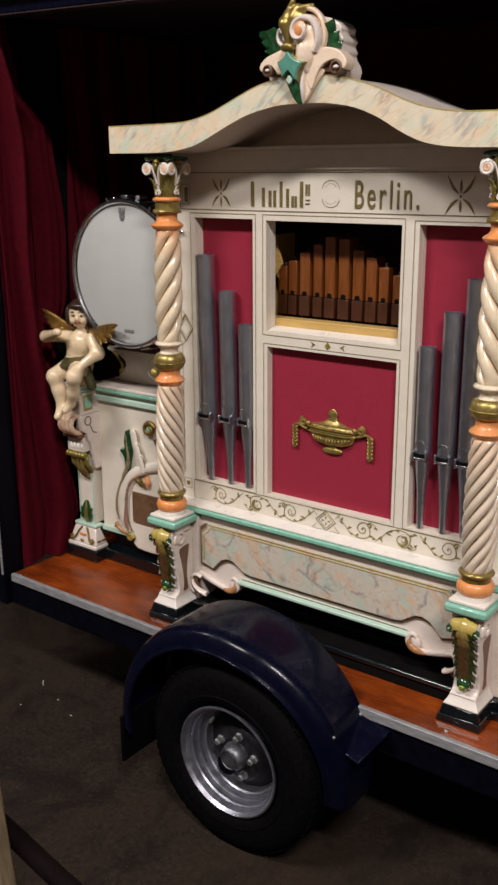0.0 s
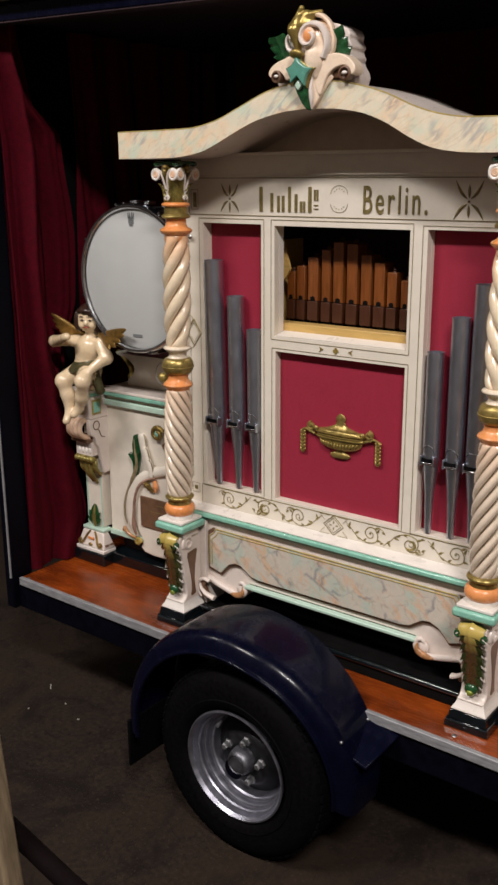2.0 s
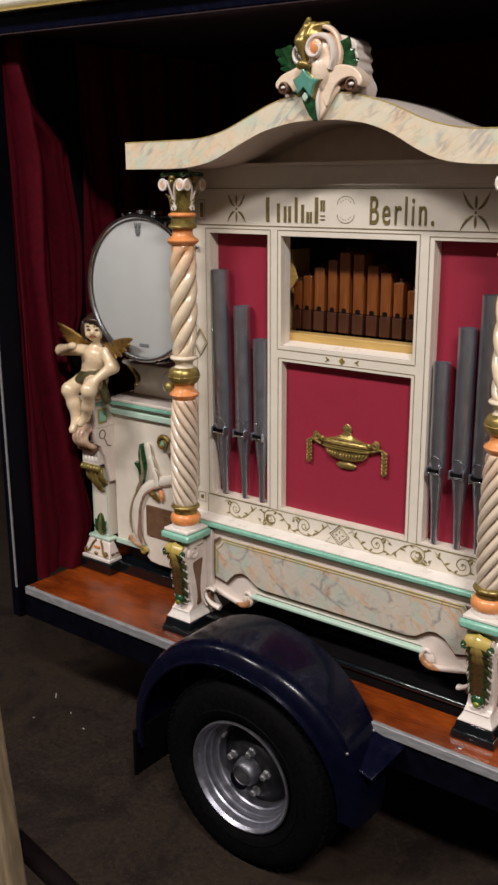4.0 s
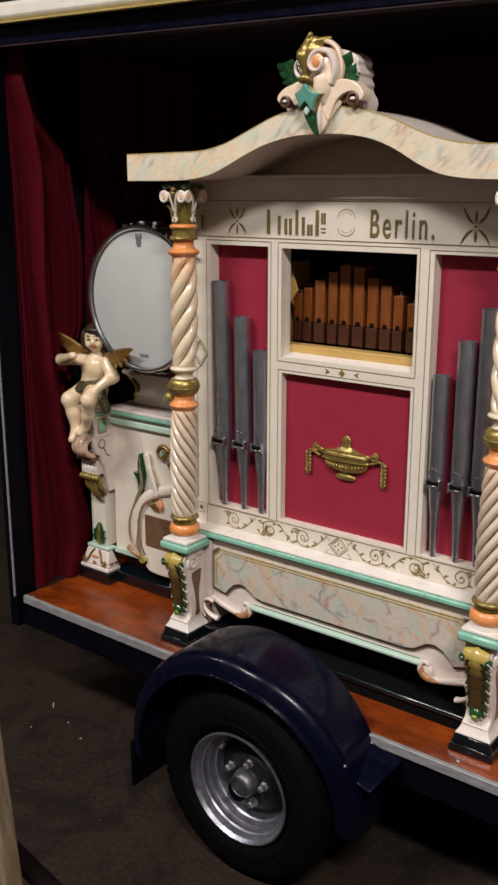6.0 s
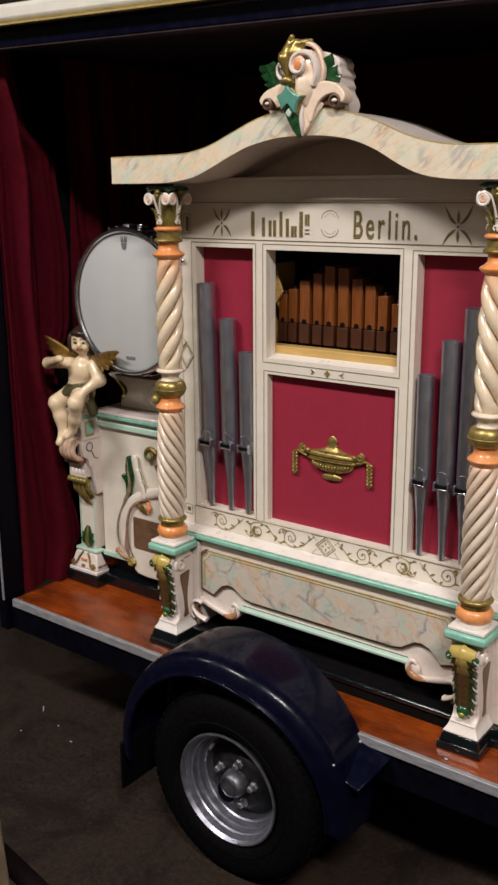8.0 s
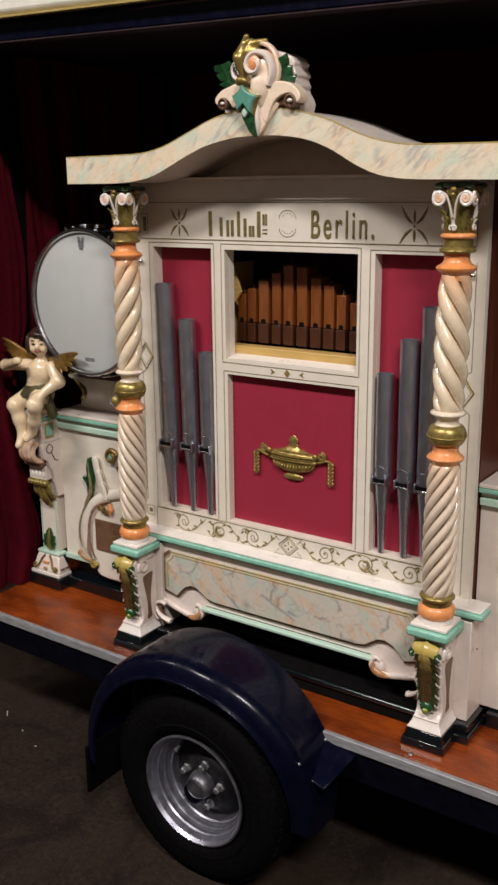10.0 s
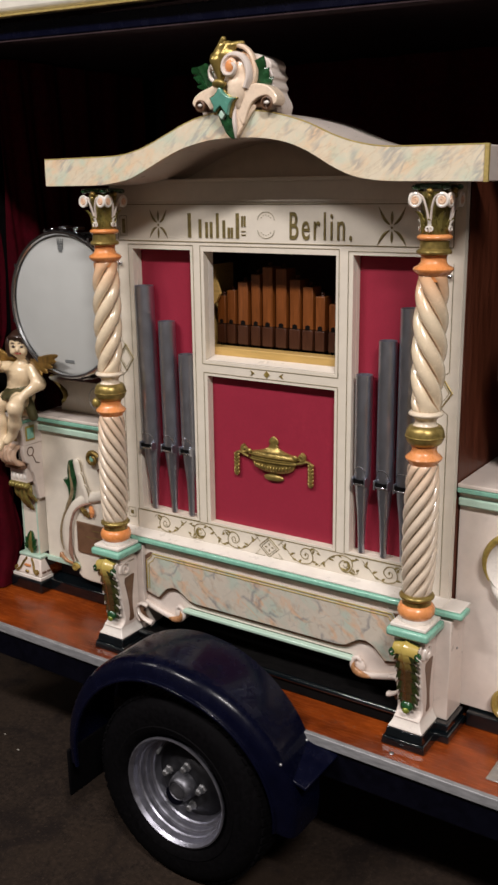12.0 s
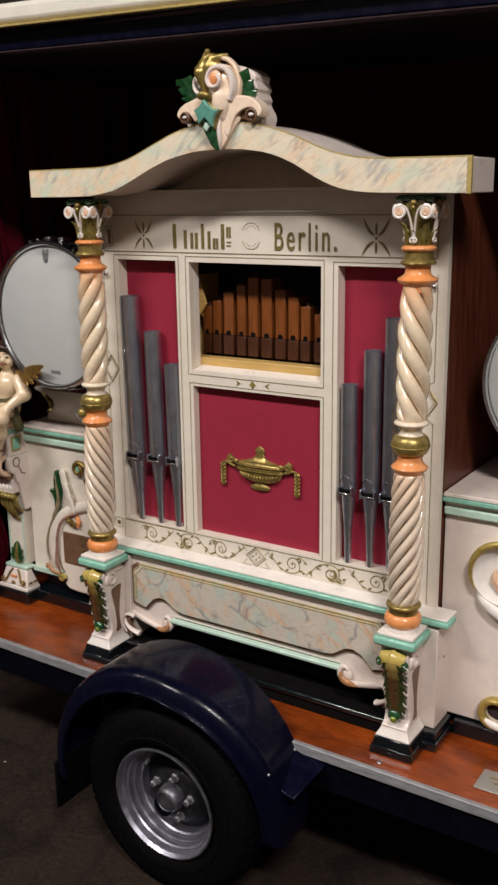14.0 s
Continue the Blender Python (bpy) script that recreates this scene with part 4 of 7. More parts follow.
for s in (-1, 1):
    for k, (cx, r) in enumerate(((0.103, 0.0195), (0.208, 0.0200), (0.322, 0.0195))):
        flip = 1 if k % 2 == 0 else -1
        bm = bmesh.new()
        X = lambda u: MID + s * (cx + u)  # noqa: E731
        Z = lambda v: max(0.7105, min(0.7575, BZ + flip * v))  # noqa: E731
        # the stem swings in from the side of the diamond and winds up into the curl
        curl = [(X(-0.070), Z(0.020)), (X(-0.052), Z(0.004)), (X(-0.036), Z(-0.012)), (X(-0.010), Z(-0.0215)), (X(0.014), Z(-0.016)), (X(r), Z(0.0)), (X(0.010), Z(0.0175)), (X(-0.006), Z(0.0165)), (X(-0.0145), Z(0.003)), (X(-0.006), Z(-0.0085)), (X(0.005), Z(-0.0065)), (X(0.007), Z(0.003)), (X(0.0), Z(0.0065)), (X(-0.004), Z(0.001))]
        tendril(bm, curl, 0.00125)
        if k == 1:
            tendril(bm, [(X(-0.010), Z(0.011)), (X(0.004), Z(0.013)), (X(0.012), Z(0.004)), (X(0.007), Z(-0.007)), (X(-0.002), Z(-0.005))], 0.0036)
        else:
            brush_leaf(bm, X(-0.001), Z(-0.001), 60 * s * flip, 0.007, 0.0017)
        for u, v, a, long in ((-0.052, 0.004, 150, 0.014), (-0.042, -0.006, 20, 0.013), (-0.058, 0.010, 65, 0.010), (-0.026, -0.0175, 150, 0.012), (-0.018, -0.020, 35, 0.010), (0.017, -0.012, -10, 0.012), (0.019, 0.008, 55, 0.011), (0.012, 0.016, 20, 0.013), (0.030, 0.012, -30, 0.010), (0.026, -0.018, 10, 0.010)):
            if k == 2 and u > 0.02:
                continue
            ang = a * flip
            brush_leaf(bm, X(u), Z(v), ang if s > 0 else 180 - ang, long * 1.1, 0.0027)
        tendril(bm, [(X(0.010), Z(0.0175)), (X(0.022), Z(0.0205)), (X(0.033), Z(0.0165)), (X(0.036), Z(0.010))], 0.0008)
        part("painted_scroll", bm, SCROLLGOLD, front)

# gilt urn on the lower panel
UX, UY = -0.003, 0.018
bm = bmesh.new()
lathe([(0.0, 0.897), (0.022, 0.898), (0.028, 0.902), (0.028, 0.906), (0.022, 0.910), (0.012, 0.913), (0.012, 0.916), (0.028, 0.918), (0.046, 0.923), (0.056, 0.930), (0.060, 0.938), (0.061, 0.942), (0.066, 0.945), (0.067, 0.948), (0.063, 0.951), (0.067, 0.955), (0.071, 0.958), (0.068, 0.962), (0.060, 0.965), (0.044, 0.968), (0.030, 0.972), (0.019, 0.977), (0.013, 0.980), (0.0145, 0.983), (0.010, 0.986), (0.0135, 0.991), (0.0125, 0.997), (0.007, 1.004), (0.0, 1.007)], UX, UY, 40, bm)
for v in bm.verts:
    v.co.y = UY + (v.co.y - UY) * 0.24
bow = lambda x, w: UY - 0.24 * math.sqrt(max(0.0, w * w - x * x)) - 0.001  # noqa: E731
for k in range(13):
    x = -0.048 + 0.008 * k
    blob(bm, (UX + x, bow(x, 0.056), 0.929 + 2.2 * x * x), (0.0030, 0.004, 0.0072), (0, 500 * x, 0), u=8, v=6)
for z, w in ((0.9465, 0.068), (0.9515, 0.064), (0.9585, 0.072), (0.9675, 0.047)):
    sweep([(UX + w * 0.97 * (k / 8 - 1), bow(w * 0.97 * (k / 8 - 1), w), z) for k in range(17)], 0.0017, 6, 1.0, bm)
urn = part("urn_ornament", bm, OLDGOLD, organ, "gilt relief urn hung with garlands")
for s in (-1, 1):
    bm = bmesh.new()
    sweep([(q[0], UY - 0.005, q[2]) for q in spiral(UX + s * 0.080, 0.966, 0, 0.010, 0.003, 90, -s * 1.3, 24)], 0.0042, 8, 1.0, bm)
    blob(bm, (UX + s * 0.064, UY - 0.009, 0.965), (0.007, 0.005, 0.006), u=10, v=6)
    sweep(curve_pts([(UX + s * 0.068, UY - 0.007, 0.950), (UX + s * 0.080, UY - 0.006, 0.953), (UX + s * 0.094, UY - 0.005, 0.958), (UX + s * 0.105, UY - 0.005, 0.954)], 5), 0.0032, 8, 1.0, bm)
    part("handle", bm, OLDGOLD, urn)
    for k in range(6):
        for t in (-1, 1):
            part("garland_leaf", blob(bmesh.new(), (UX + s * 0.1045 + t * 0.0035, UY - 0.004, 0.947 - 0.0090 * k), (0.0038, 0.004, 0.0074), (0, t * 28, 0), u=8, v=6), OLDGOLD, urn)
    part("garland_knot", blob(bmesh.new(), (UX + s * 0.1045, UY - 0.003, 0.951), (0.007, 0.005, 0.005), u=10, v=6), OLDGOLD, urn)
for ob in (urn, *urn.children):
    ob.data.transform(Matrix.Translation((0, 0, 0.0035)))

# ---- cornice and crest ----
TOPS = [(-0.546, 1.653), (-0.40, 1.654), (-0.33, 1.655), (-0.285, 1.660), (-0.240, 1.671), (-0.203, 1.685), (-0.165, 1.700), (-0.124, 1.716), (-0.08, 1.728), (-0.03, 1.734), (0.03, 1.734), (0.08, 1.730), (0.13, 1.719), (0.181, 1.703), (0.232, 1.681), (0.281, 1.665), (0.341, 1.655), (0.42, 1.653), (0.546, 1.652)]
LOWS = [(-0.546, 1.593), (-0.40, 1.593), (-0.345, 1.596), (-0.289, 1.605), (-0.245, 1.621), (-0.206, 1.638), (-0.165, 1.655), (-0.126, 1.668), (-0.066, 1.680), (-0.02, 1.683), (0.03, 1.683), (0.075, 1.680), (0.129, 1.670), (0.181, 1.650), (0.232, 1.622), (0.282, 1.602), (0.343, 1.593), (0.424, 1.591), (0.546, 1.589)]
for rows in (TOPS, LOWS):
    pts = curve_pts([(x, 0, z) for x, z in rows], 3)
    rows[:] = [(p.x, p.z) for p in pts]
bm = prism(TOPS + LOWS[::-1], -0.128, 0.085)
for v in bm.verts:
    if v.co.y > 0:
        v.co.y = -0.010 + 0.095 * min(1.0, max(0.0, (0.42 - abs(v.co.x)) / 0.10))
cornice = part("cornice", bm, ROSEWHITE, organ, "swept cream cornice with marbled front", bevel=0.002)
part("cornice_face", prism(TOPS + LOWS[::-1], -0.1385, -0.1285), MARBLE, cornice, "marbled peach and grey front face")
bm = bmesh.new()
sweep([(x, -0.1375, z + 0.0005) for x, z in TOPS], 0.0016, 6, 1.0, bm)
part("gilt_edge", bm, LINEGOLD, cornice)
part("gilt_edge", blocks((0.5405, 0.5485, -0.1415, -0.134, 1.588, 1.654)), LINEGOLD, cornice)

side = [(0.030, 1.848), (0.052, 1.842), (0.073, 1.832), (0.080, 1.822), (0.077, 1.812), (0.082, 1.804), (0.085, 1.798), (0.079, 1.792), (0.082, 1.784), (0.086, 1.778), (0.082, 1.772), (0.085, 1.764), (0.093, 1.752), (0.096, 1.742), (0.092, 1.728), (0.080, 1.715)]
crest = part("crest", prism(side + [(-x, z) for x, z in side[::-1]], -0.115, -0.056), ROSEWHITE, organ, "carved and painted scroll crest", bevel=0.003)
cone = lambda a, b, ra, rb, mat=0, k=0.008: ("cone", a, b, ra, rb, mat, k)  # noqa: E731
egg = lambda a, size, turn=(0, 0, 0), mat=0, k=0.006: ("ell", a, size, 0, turn, mat, k)  # noqa: E731
carved("scroll_body", [
    egg((0.020, -0.130, 1.812), (0.038, 0.026, 0.038)),
    cone((0.024, -0.130, 1.806), (0.018, -0.140, 1.772), 0.028, 0.024),
    cone((0.020, -0.140, 1.780), (0.022, -0.146, 1.745), 0.022, 0.010, k=0.014),
], 0.0032, [BLUSH], crest, "blush cream carved scroll body")
for lappet in ([(0.022, 1.782), (0.049, 1.782), (0.067, 1.784), (0.090, 1.779), (0.107, 1.767), (0.115, 1.753), (0.111, 1.743), (0.104, 1.742), (0.102, 1.752), (0.092, 1.759), (0.076, 1.758), (0.062, 1.752), (0.052, 1.743), (0.044, 1.728), (0.034, 1.706), (0.020, 1.73)], [(-0.020, 1.786), (-0.036, 1.787), (-0.052, 1.782), (-0.074, 1.775), (-0.088, 1.765), (-0.093, 1.755), (-0.088, 1.747), (-0.081, 1.748), (-0.078, 1.756), (-0.067, 1.758), (-0.056, 1.750), (-0.046, 1.739), (-0.030, 1.745)]):
    part("lappet", prism([(p.x, p.z) for p in curve_pts([(a, 0, b) for a, b in lappet], 3)], -0.152, -0.118), BLUSH, crest, "blush cream scroll lappet", bevel=0.005)
path = curve_pts([(0.042, -0.148, 1.778), (0.050, -0.150, 1.796), (0.048, -0.152, 1.818), (0.036, -0.155, 1.835), (0.016, -0.158, 1.840), (0.001, -0.161, 1.832), (-0.004, -0.163, 1.817), (0.004, -0.165, 1.804), (0.019, -0.165, 1.803), (0.026, -0.165, 1.814), (0.019, -0.165, 1.823), (0.012, -0.165, 1.819)], 7)
part("volute", sweep(path, [0.008 - 0.005 * k / (len(path) - 1) for k in range(len(path))], 10, 1.5), ROSEWHITE, crest, "cream volute")
part("volute_eye", blob(bmesh.new(), (0.012, -0.161, 1.819), (0.015, 0.006, 0.016)), PEACH, crest, "peach volute hollow")
part("volute_pip", blob(bmesh.new(), (0.0135, -0.167, 1.8185), (0.0100, 0.004, 0.0110)), ORANGE, crest, "orange volute centre")
part("volute_rim", sweep(curve_pts([(0.016, -0.144, 1.860), (0.036, -0.144, 1.853), (0.051, -0.142, 1.838), (0.058, -0.140, 1.816), (0.058, -0.140, 1.798), (0.050, -0.140, 1.780)], 6), [0.0052] * 31, 8, 1.6), BLUSH, crest)
carved("gilt_leaf", [
    egg((-0.012, -0.140, 1.838), (0.031, 0.024, 0.030)),
    cone((-0.018, -0.152, 1.800), (-0.026, -0.160, 1.832), 0.008, 0.011, k=0.003),
    cone((-0.026, -0.160, 1.832), (-0.018, -0.148, 1.860), 0.011, 0.007, k=0.003),
    cone((-0.032, -0.146, 1.812), (-0.038, -0.146, 1.840), 0.006, 0.009, k=0.003),
    cone((-0.006, -0.158, 1.842), (0.000, -0.150, 1.862), 0.008, 0.007, k=0.003),
    cone((0.006, -0.150, 1.858), (0.030, -0.144, 1.862), 0.008, 0.005, k=0.003),
    cone((-0.018, -0.148, 1.862), (-0.012, -0.150, 1.872), 0.008, 0.006, k=0.003),
], 0.0024, [OLDGOLD], crest, "gilt leaf folded over the volute")
part("volute", sweep(curve_pts([(-0.030, -0.152, 1.790), (-0.044, -0.150, 1.800), (-0.048, -0.148, 1.816), (-0.042, -0.148, 1.824), (-0.036, -0.150, 1.816)], 6), [0.004] * 25, 8, 1.4), ROSEWHITE, crest)
part("leaf", frond([(-0.062, -0.128, 1.778), (-0.068, -0.132, 1.794), (-0.074, -0.136, 1.812), (-0.080, -0.144, 1.826)], (1, 0.1, 0.2), [0.012, 0.026, 0.024, 0.027, 0.016], 3, 0.34, 0.18, 0.005, tips=False, rake=0.10), [GREEN, GREEN, GREEN], crest, "dark green leaf")
part("leaf", frond([(0.072, -0.126, 1.772), (0.066, -0.130, 1.790), (0.060, -0.134, 1.808), (0.056, -0.142, 1.828)], (1, 0.1, 0.25), [0.018, 0.026, 0.024, 0.026, 0.020], 3, 0.30, 0.18, 0.005, tips=False, rake=0.10), [GREEN, GREEN, GREEN], crest, "dark green leaf")
for eye, r, x0, x1 in (((-0.072, 1.748), 0.012, -0.086, -0.045), ((0.092, 1.745), 0.014, 0.046, 0.106)):
    part("scroll_hollow", prism([(x0, 1.738), (x1, 1.738), (x1, 1.760), ((x0 + x1) / 2, 1.768), (x0, 1.756)], -0.140, -0.118), BROWN, crest, "dark hollow under the scroll arm", bevel=0.003)
    part("scroll_eye", lathe([(r * 0.98, -0.138), (r, -0.154), (r * 0.75, -0.156), (r * 0.66, -0.148), (0.001, -0.146)], eye[0], eye[1], 22, axis="y"), BROWN, crest, "dark gilt scroll eye")
    part("scroll_pearl", blob(bmesh.new(), (eye[0], -0.153, eye[1] + 0.001), (r * 0.45, r * 0.3, r * 0.28)), WHITE, crest)
SHIELD = [(-0.013, 1.787), (-0.003, 1.772), (0.012, 1.762), (0.028, 1.758), (0.017, 1.748), (0.012, 1.738), (0.009, 1.722), (-0.001, 1.733), (-0.0105, 1.744), (-0.019, 1.737), (-0.029, 1.729), (-0.030, 1.744), (-0.040, 1.761), (-0.028, 1.766), (-0.020, 1.774)]
TAIL = [(-0.030, 1.738), (-0.012, 1.748), (0.010, 1.738), (0.013, 1.716), (0.013, 1.695), (0.014, 1.679), (0.006, 1.680), (-0.006, 1.692), (-0.018, 1.712)]
bm = prism([(x, z) for x, z in SHIELD], -0.170, -0.156)
for v in bm.verts:
    if v.co.y < -0.165:
        v.co.x, v.co.z = -0.009 + (v.co.x + 0.009) * 0.86, 1.752 + (v.co.z - 1.752) * 0.86
part("shield", bm, TEAL, crest, "teal pointed shield", bevel=0.0015)
part("shield_rim", prism([(-0.009 + (x + 0.009) * 1.07, 1.753 + (z - 1.753) * 1.07) for x, z in SHIELD], -0.163, -0.152), OLDGOLD, crest, bevel=0.0015)
part("shield_tail", prism(TAIL, -0.158, -0.142), GREEN, crest, "dark green tail", bevel=0.004)
part("tail_gem", prism([(-0.011, 1.737), (-0.002, 1.727), (-0.010, 1.717), (-0.019, 1.727)], -0.165, -0.156), PALETURQ, crest, "pale turquoise lozenge", bevel=0.002)
carved("shield_knob", [egg((-0.014, -0.164, 1.785), (0.017, 0.010, 0.007)), egg((-0.014, -0.168, 1.791), (0.010, 0.008, 0.005))], 0.0022, [OLDGOLD], crest, "gold leaf knot over the shield")
# the fold that hangs beside the tail, hollow towards it
fold = [(0.020, 1.754), (0.040, 1.752), (0.060, 1.742), (0.050, 1.728), (0.040, 1.714), (0.030, 1.700), (0.015, 1.681), (0.014, 1.700), (0.013, 1.722), (0.014, 1.740)]
bm = prism([(p.x, p.z) for p in curve_pts([(x, 0, z) for x, z in fold], 2)], -0.153, -0.1385)
for v in bm.verts:
    if v.co.y < -0.15:
        v.co.y += 0.010 * max(0.0, (v.co.x - 0.014) / 0.046)
part("tail_fold", bm, BLUSH, crest, "blush cream fold", bevel=0.003)
part("tail_fold_edge", sweep(curve_pts([(0.018, -0.153, 1.745), (0.0155, -0.155, 1.722), (0.0165, -0.154, 1.700), (0.0150, -0.150, 1.682)], 6), [0.002 + 0.003 * math.sin(math.pi * k / 18) for k in range(19)], 8), ROSEWHITE, crest)


# ---- columns ----
def twisted(cx, cy, z0, z1, r, lobes, rate, depth, groove):
    """A shaft of rounded cords wound round its axis."""
    bm = bmesh.new()
    n, m = lobes * 20, 90
    rings = []
    for j in range(m + 1):
        t = j / m
        z = z0 + (z1 - z0) * t
        swell = r * (0.76 + 0.24 * math.sin(math.pi * t) ** 0.42) if 0 < t < 1 else r * 0.76
        ends = min(1, min(t, 1 - t) * 12)
        ring = []
        for k in range(n):
            a = 2 * math.pi * k / n
            cord = math.sqrt(max(0.0, 1 - (2 * ((lobes * a / (2 * math.pi)) % 1) - 1) ** 2))
            rr = swell * (1 - depth * (1 - cord) * ends)
            b = a + rate * (z - z0)
            ring.append(bm.verts.new((cx + rr * math.cos(b), cy + rr * math.sin(b), z)))
        rings.append(ring)
    for p, q in zip(rings, rings[1:]):
        for k in range(n):
            f = bm.faces.new((p[k], p[(k + 1) % n], q[(k + 1) % n], q[k]))
            # Groove faces take the second, shade-coloured material.
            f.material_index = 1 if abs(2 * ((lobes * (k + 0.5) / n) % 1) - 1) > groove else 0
    bm.faces.new(rings[0][::-1])
    bm.faces.new(rings[-1])
    return bm


def torus_rows(r, z0, z1, waist):
    n = 8
    return [(waist, z0)] + [(waist + (r - waist) * math.sin(math.pi * (0.5 + k) / n) ** 0.6, z0 + (z1 - z0) * (k + 0.5) / n) for k in range(n)] + [(waist, z1)]


CY = -0.092


def column(s):
    cx = s * 0.422
    col = part("column", twisted(cx, CY, 1.146, 1.417, 0.0352, 4, -s * 28, 0.50, 0.90), [SHAFTTOP, CORDSHADE], organ, "turned and twisted column in cream, peach and gold")
    part("lower_shaft", twisted(cx, CY, 0.756, 1.036, 0.0378, 8, s * 23, 0.36, 0.80), [SHAFTLOW, CORDSHADELOW], col, "twisted lower shaft")
    R = lambda name, rows, mat, label="": part(name, lathe(rows, cx, CY, 36), mat, col, label)  # noqa: E731
    R("ring", torus_rows(0.0355, 1.135, 1.147, 0.027), IVORY)
    R("neck", [(0.027, 1.116), (0.0235, 1.1185), (0.0215, 1.123), (0.0228, 1.129), (0.029, 1.136)], IVORY)
    R("gilt_bulb", torus_rows(0.0395, 1.076, 1.117, 0.029), OLDGOLD, "gold bulb ring")
    R("gilt_bead", torus_rows(0.0408, 1.092, 1.097, 0.036), OLDGOLD)
    R("orange_ring", [(0.028, 1.033), (0.031, 1.040), (0.0365, 1.0450), (0.0378, 1.049), (0.035, 1.053), (0.028, 1.059), (0.025, 1.066), (0.028, 1.077)], ORANGE, "orange turned ring")
    R("gilt_ring", torus_rows(0.0375, 0.744, 0.757, 0.030), OLDGOLD)
    R("orange_foot", torus_rows(0.0400, 0.703, 0.733, 0.032), ORANGE, "orange turned foot")
    R("foot_neck", [(0.031, 0.731), (0.030, 0.746)], ANTIQUE)
    R("disc", [(0.035, 0.6945), (0.035, 0.703), (0.031, 0.710)], WHITE)
    R("neck_ring", [(0.027, 1.404), (0.028, 1.415), (0.033, 1.4185), (0.0385, 1.424), (0.0395, 1.4275), (0.037, 1.431), (0.0285, 1.4355), (0.0252, 1.441), (0.0245, 1.449), (0.0258, 1.456)], ORANGE, "orange neck ring")
    R("gilt_collar", [(0.026, 1.454), (0.0335, 1.4565), (0.0348, 1.460), (0.0330, 1.4635), (0.0285, 1.466), (0.0278, 1.476), (0.029, 1.482)], OLDGOLD)
    R("orange_band", torus_rows(0.0345, 1.481, 1.493, 0.027), ORANGE)
    bell = R("capital_bell", [(0.023, 1.492), (0.024, 1.505), (0.026, 1.535), (0.031, 1.562), (0.034, 1.572)], GOLDGREEN, "carved capital with volutes and leaves")
    part("abacus", blocks((cx - 0.034, cx + 0.034, CY - 0.034, CY + 0.034, 1.576, 1.587)), GREEN, col, "green abacus", bevel=0.004)
    for a in (45, 135, 225, 315):
        ux, uy = math.cos(radians(a)), math.sin(radians(a))
        part("abacus_horn", blob(bmesh.new(), (cx + ux * 0.042, CY + uy * 0.042, 1.580), (0.010, 0.010, 0.006)), GREEN, col)
        part("volute_roll", blob(bmesh.new(), (cx + ux * 0.0385, CY + uy * 0.0385, 1.5565), (0.0095, 0.0095, 0.0115), u=16, v=10), WHITE, col, "white rolled corner of two volutes")
    for a in (0, 90, 180, 270):
        ux, uy = math.cos(radians(a)), math.sin(radians(a))
        P = lambda o, w, z: (cx + ux * o - uy * w, CY + uy * o + ux * w, z)  # noqa: E731
        part("capital_flower", blob(bmesh.new(), P(0.035, 0, 1.573), (0.007, 0.007, 0.006)), ANTIQUE, col)
        part("flower_heart", blob(bmesh.new(), P(0.037, 0, 1.564), (0.0045, 0.0045, 0.005), u=10, v=7), OLDGOLD, col)
        for t in (-1, 1):
            # flat spiral on the face, fed by a stem that rises from the tuft
            def coil(r0, r1, turns, out):
                return [P(out, t * (0.0265 + (r0 + (r1 - r0) * k / 30) * math.cos(radians(105 - 360 * turns * k / 30))), 1.556 + (r0 + (r1 - r0) * k / 30) * math.sin(radians(105 - 360 * turns * k / 30))) for k in range(31)]

            volute = part("volute", sweep(coil(0.0122, 0.0088, 1.1, 0.0385), [0.0036 - 0.0012 * k / 30 for k in range(31)], 8, up=(ux, uy, 0)), WHITE, col, "white flat spiral volute")
            part("volute_eye", blob(bmesh.new(), P(0.0382, t * 0.0265, 1.556), (0.0105, 0.0030, 0.0105), (0, 0, a + 90)), PEACH, volute, "peach ground of the volute")
            part("volute_coil", sweep(coil(0.0068, 0.0014, 1.4, 0.0405), [0.0020] * 31, 6, up=(ux, uy, 0)), PEACH, volute)
            path = curve_pts([P(0.029, t * 0.0016, 1.516), P(0.032, t * 0.0035, 1.530), P(0.036, t * 0.0065, 1.546), P(0.0385, t * 0.0125, 1.562), P(0.0385, t * 0.023, 1.5690)], 5)
            part("capital_stem", sweep(path, [0.0024 - 0.0006 * k / 20 for k in range(21)], 8, 1.2, up=(ux, uy, 0)), ROSEWHITE, col)
            part("tuft_curl", sweep([P(0.0290 + 0.0015 * math.sin(k * 0.3), t * (0.0035 + 0.0034 * math.cos(radians(160 - 36 * k))), 1.5035 + 0.0040 * math.sin(radians(160 - 36 * k))) for k in range(8)], 0.0017, 6, up=(ux, uy, 0)), WHITE, col)
        part("tuft_leaf", leaf(P(0.0275, 0, 1.497), (ux * 0.14, uy * 0.14, 1), (-uy, ux, 0), 0.024, 0.009, 2, 0.4, 0.15, 0.003, nu=10, nv=4, face=(ux, uy, 0)), WHITE, col, "white carved tuft")
    for k in range(8):
        a = radians(45 * k)
        ux, uy = math.cos(a), math.sin(a)
        part("capital_leaf", leaf((cx + ux * 0.025, CY + uy * 0.025, 1.494), (ux * 0.12, uy * 0.12, 1), (-uy, ux, 0), 0.044 if k % 2 else 0.030, 0.018, 3, 0.5, 0.12, 0.003, nu=12, nv=4, face=(ux, uy, 0)), GOLDGREEN, col)
    # pedestal
    part("pedestal_slab", blocks((cx - 0.041, cx + 0.041, CY - 0.041, CY + 0.041, 0.686, 0.694)), WHITE, col, bevel=0.002)
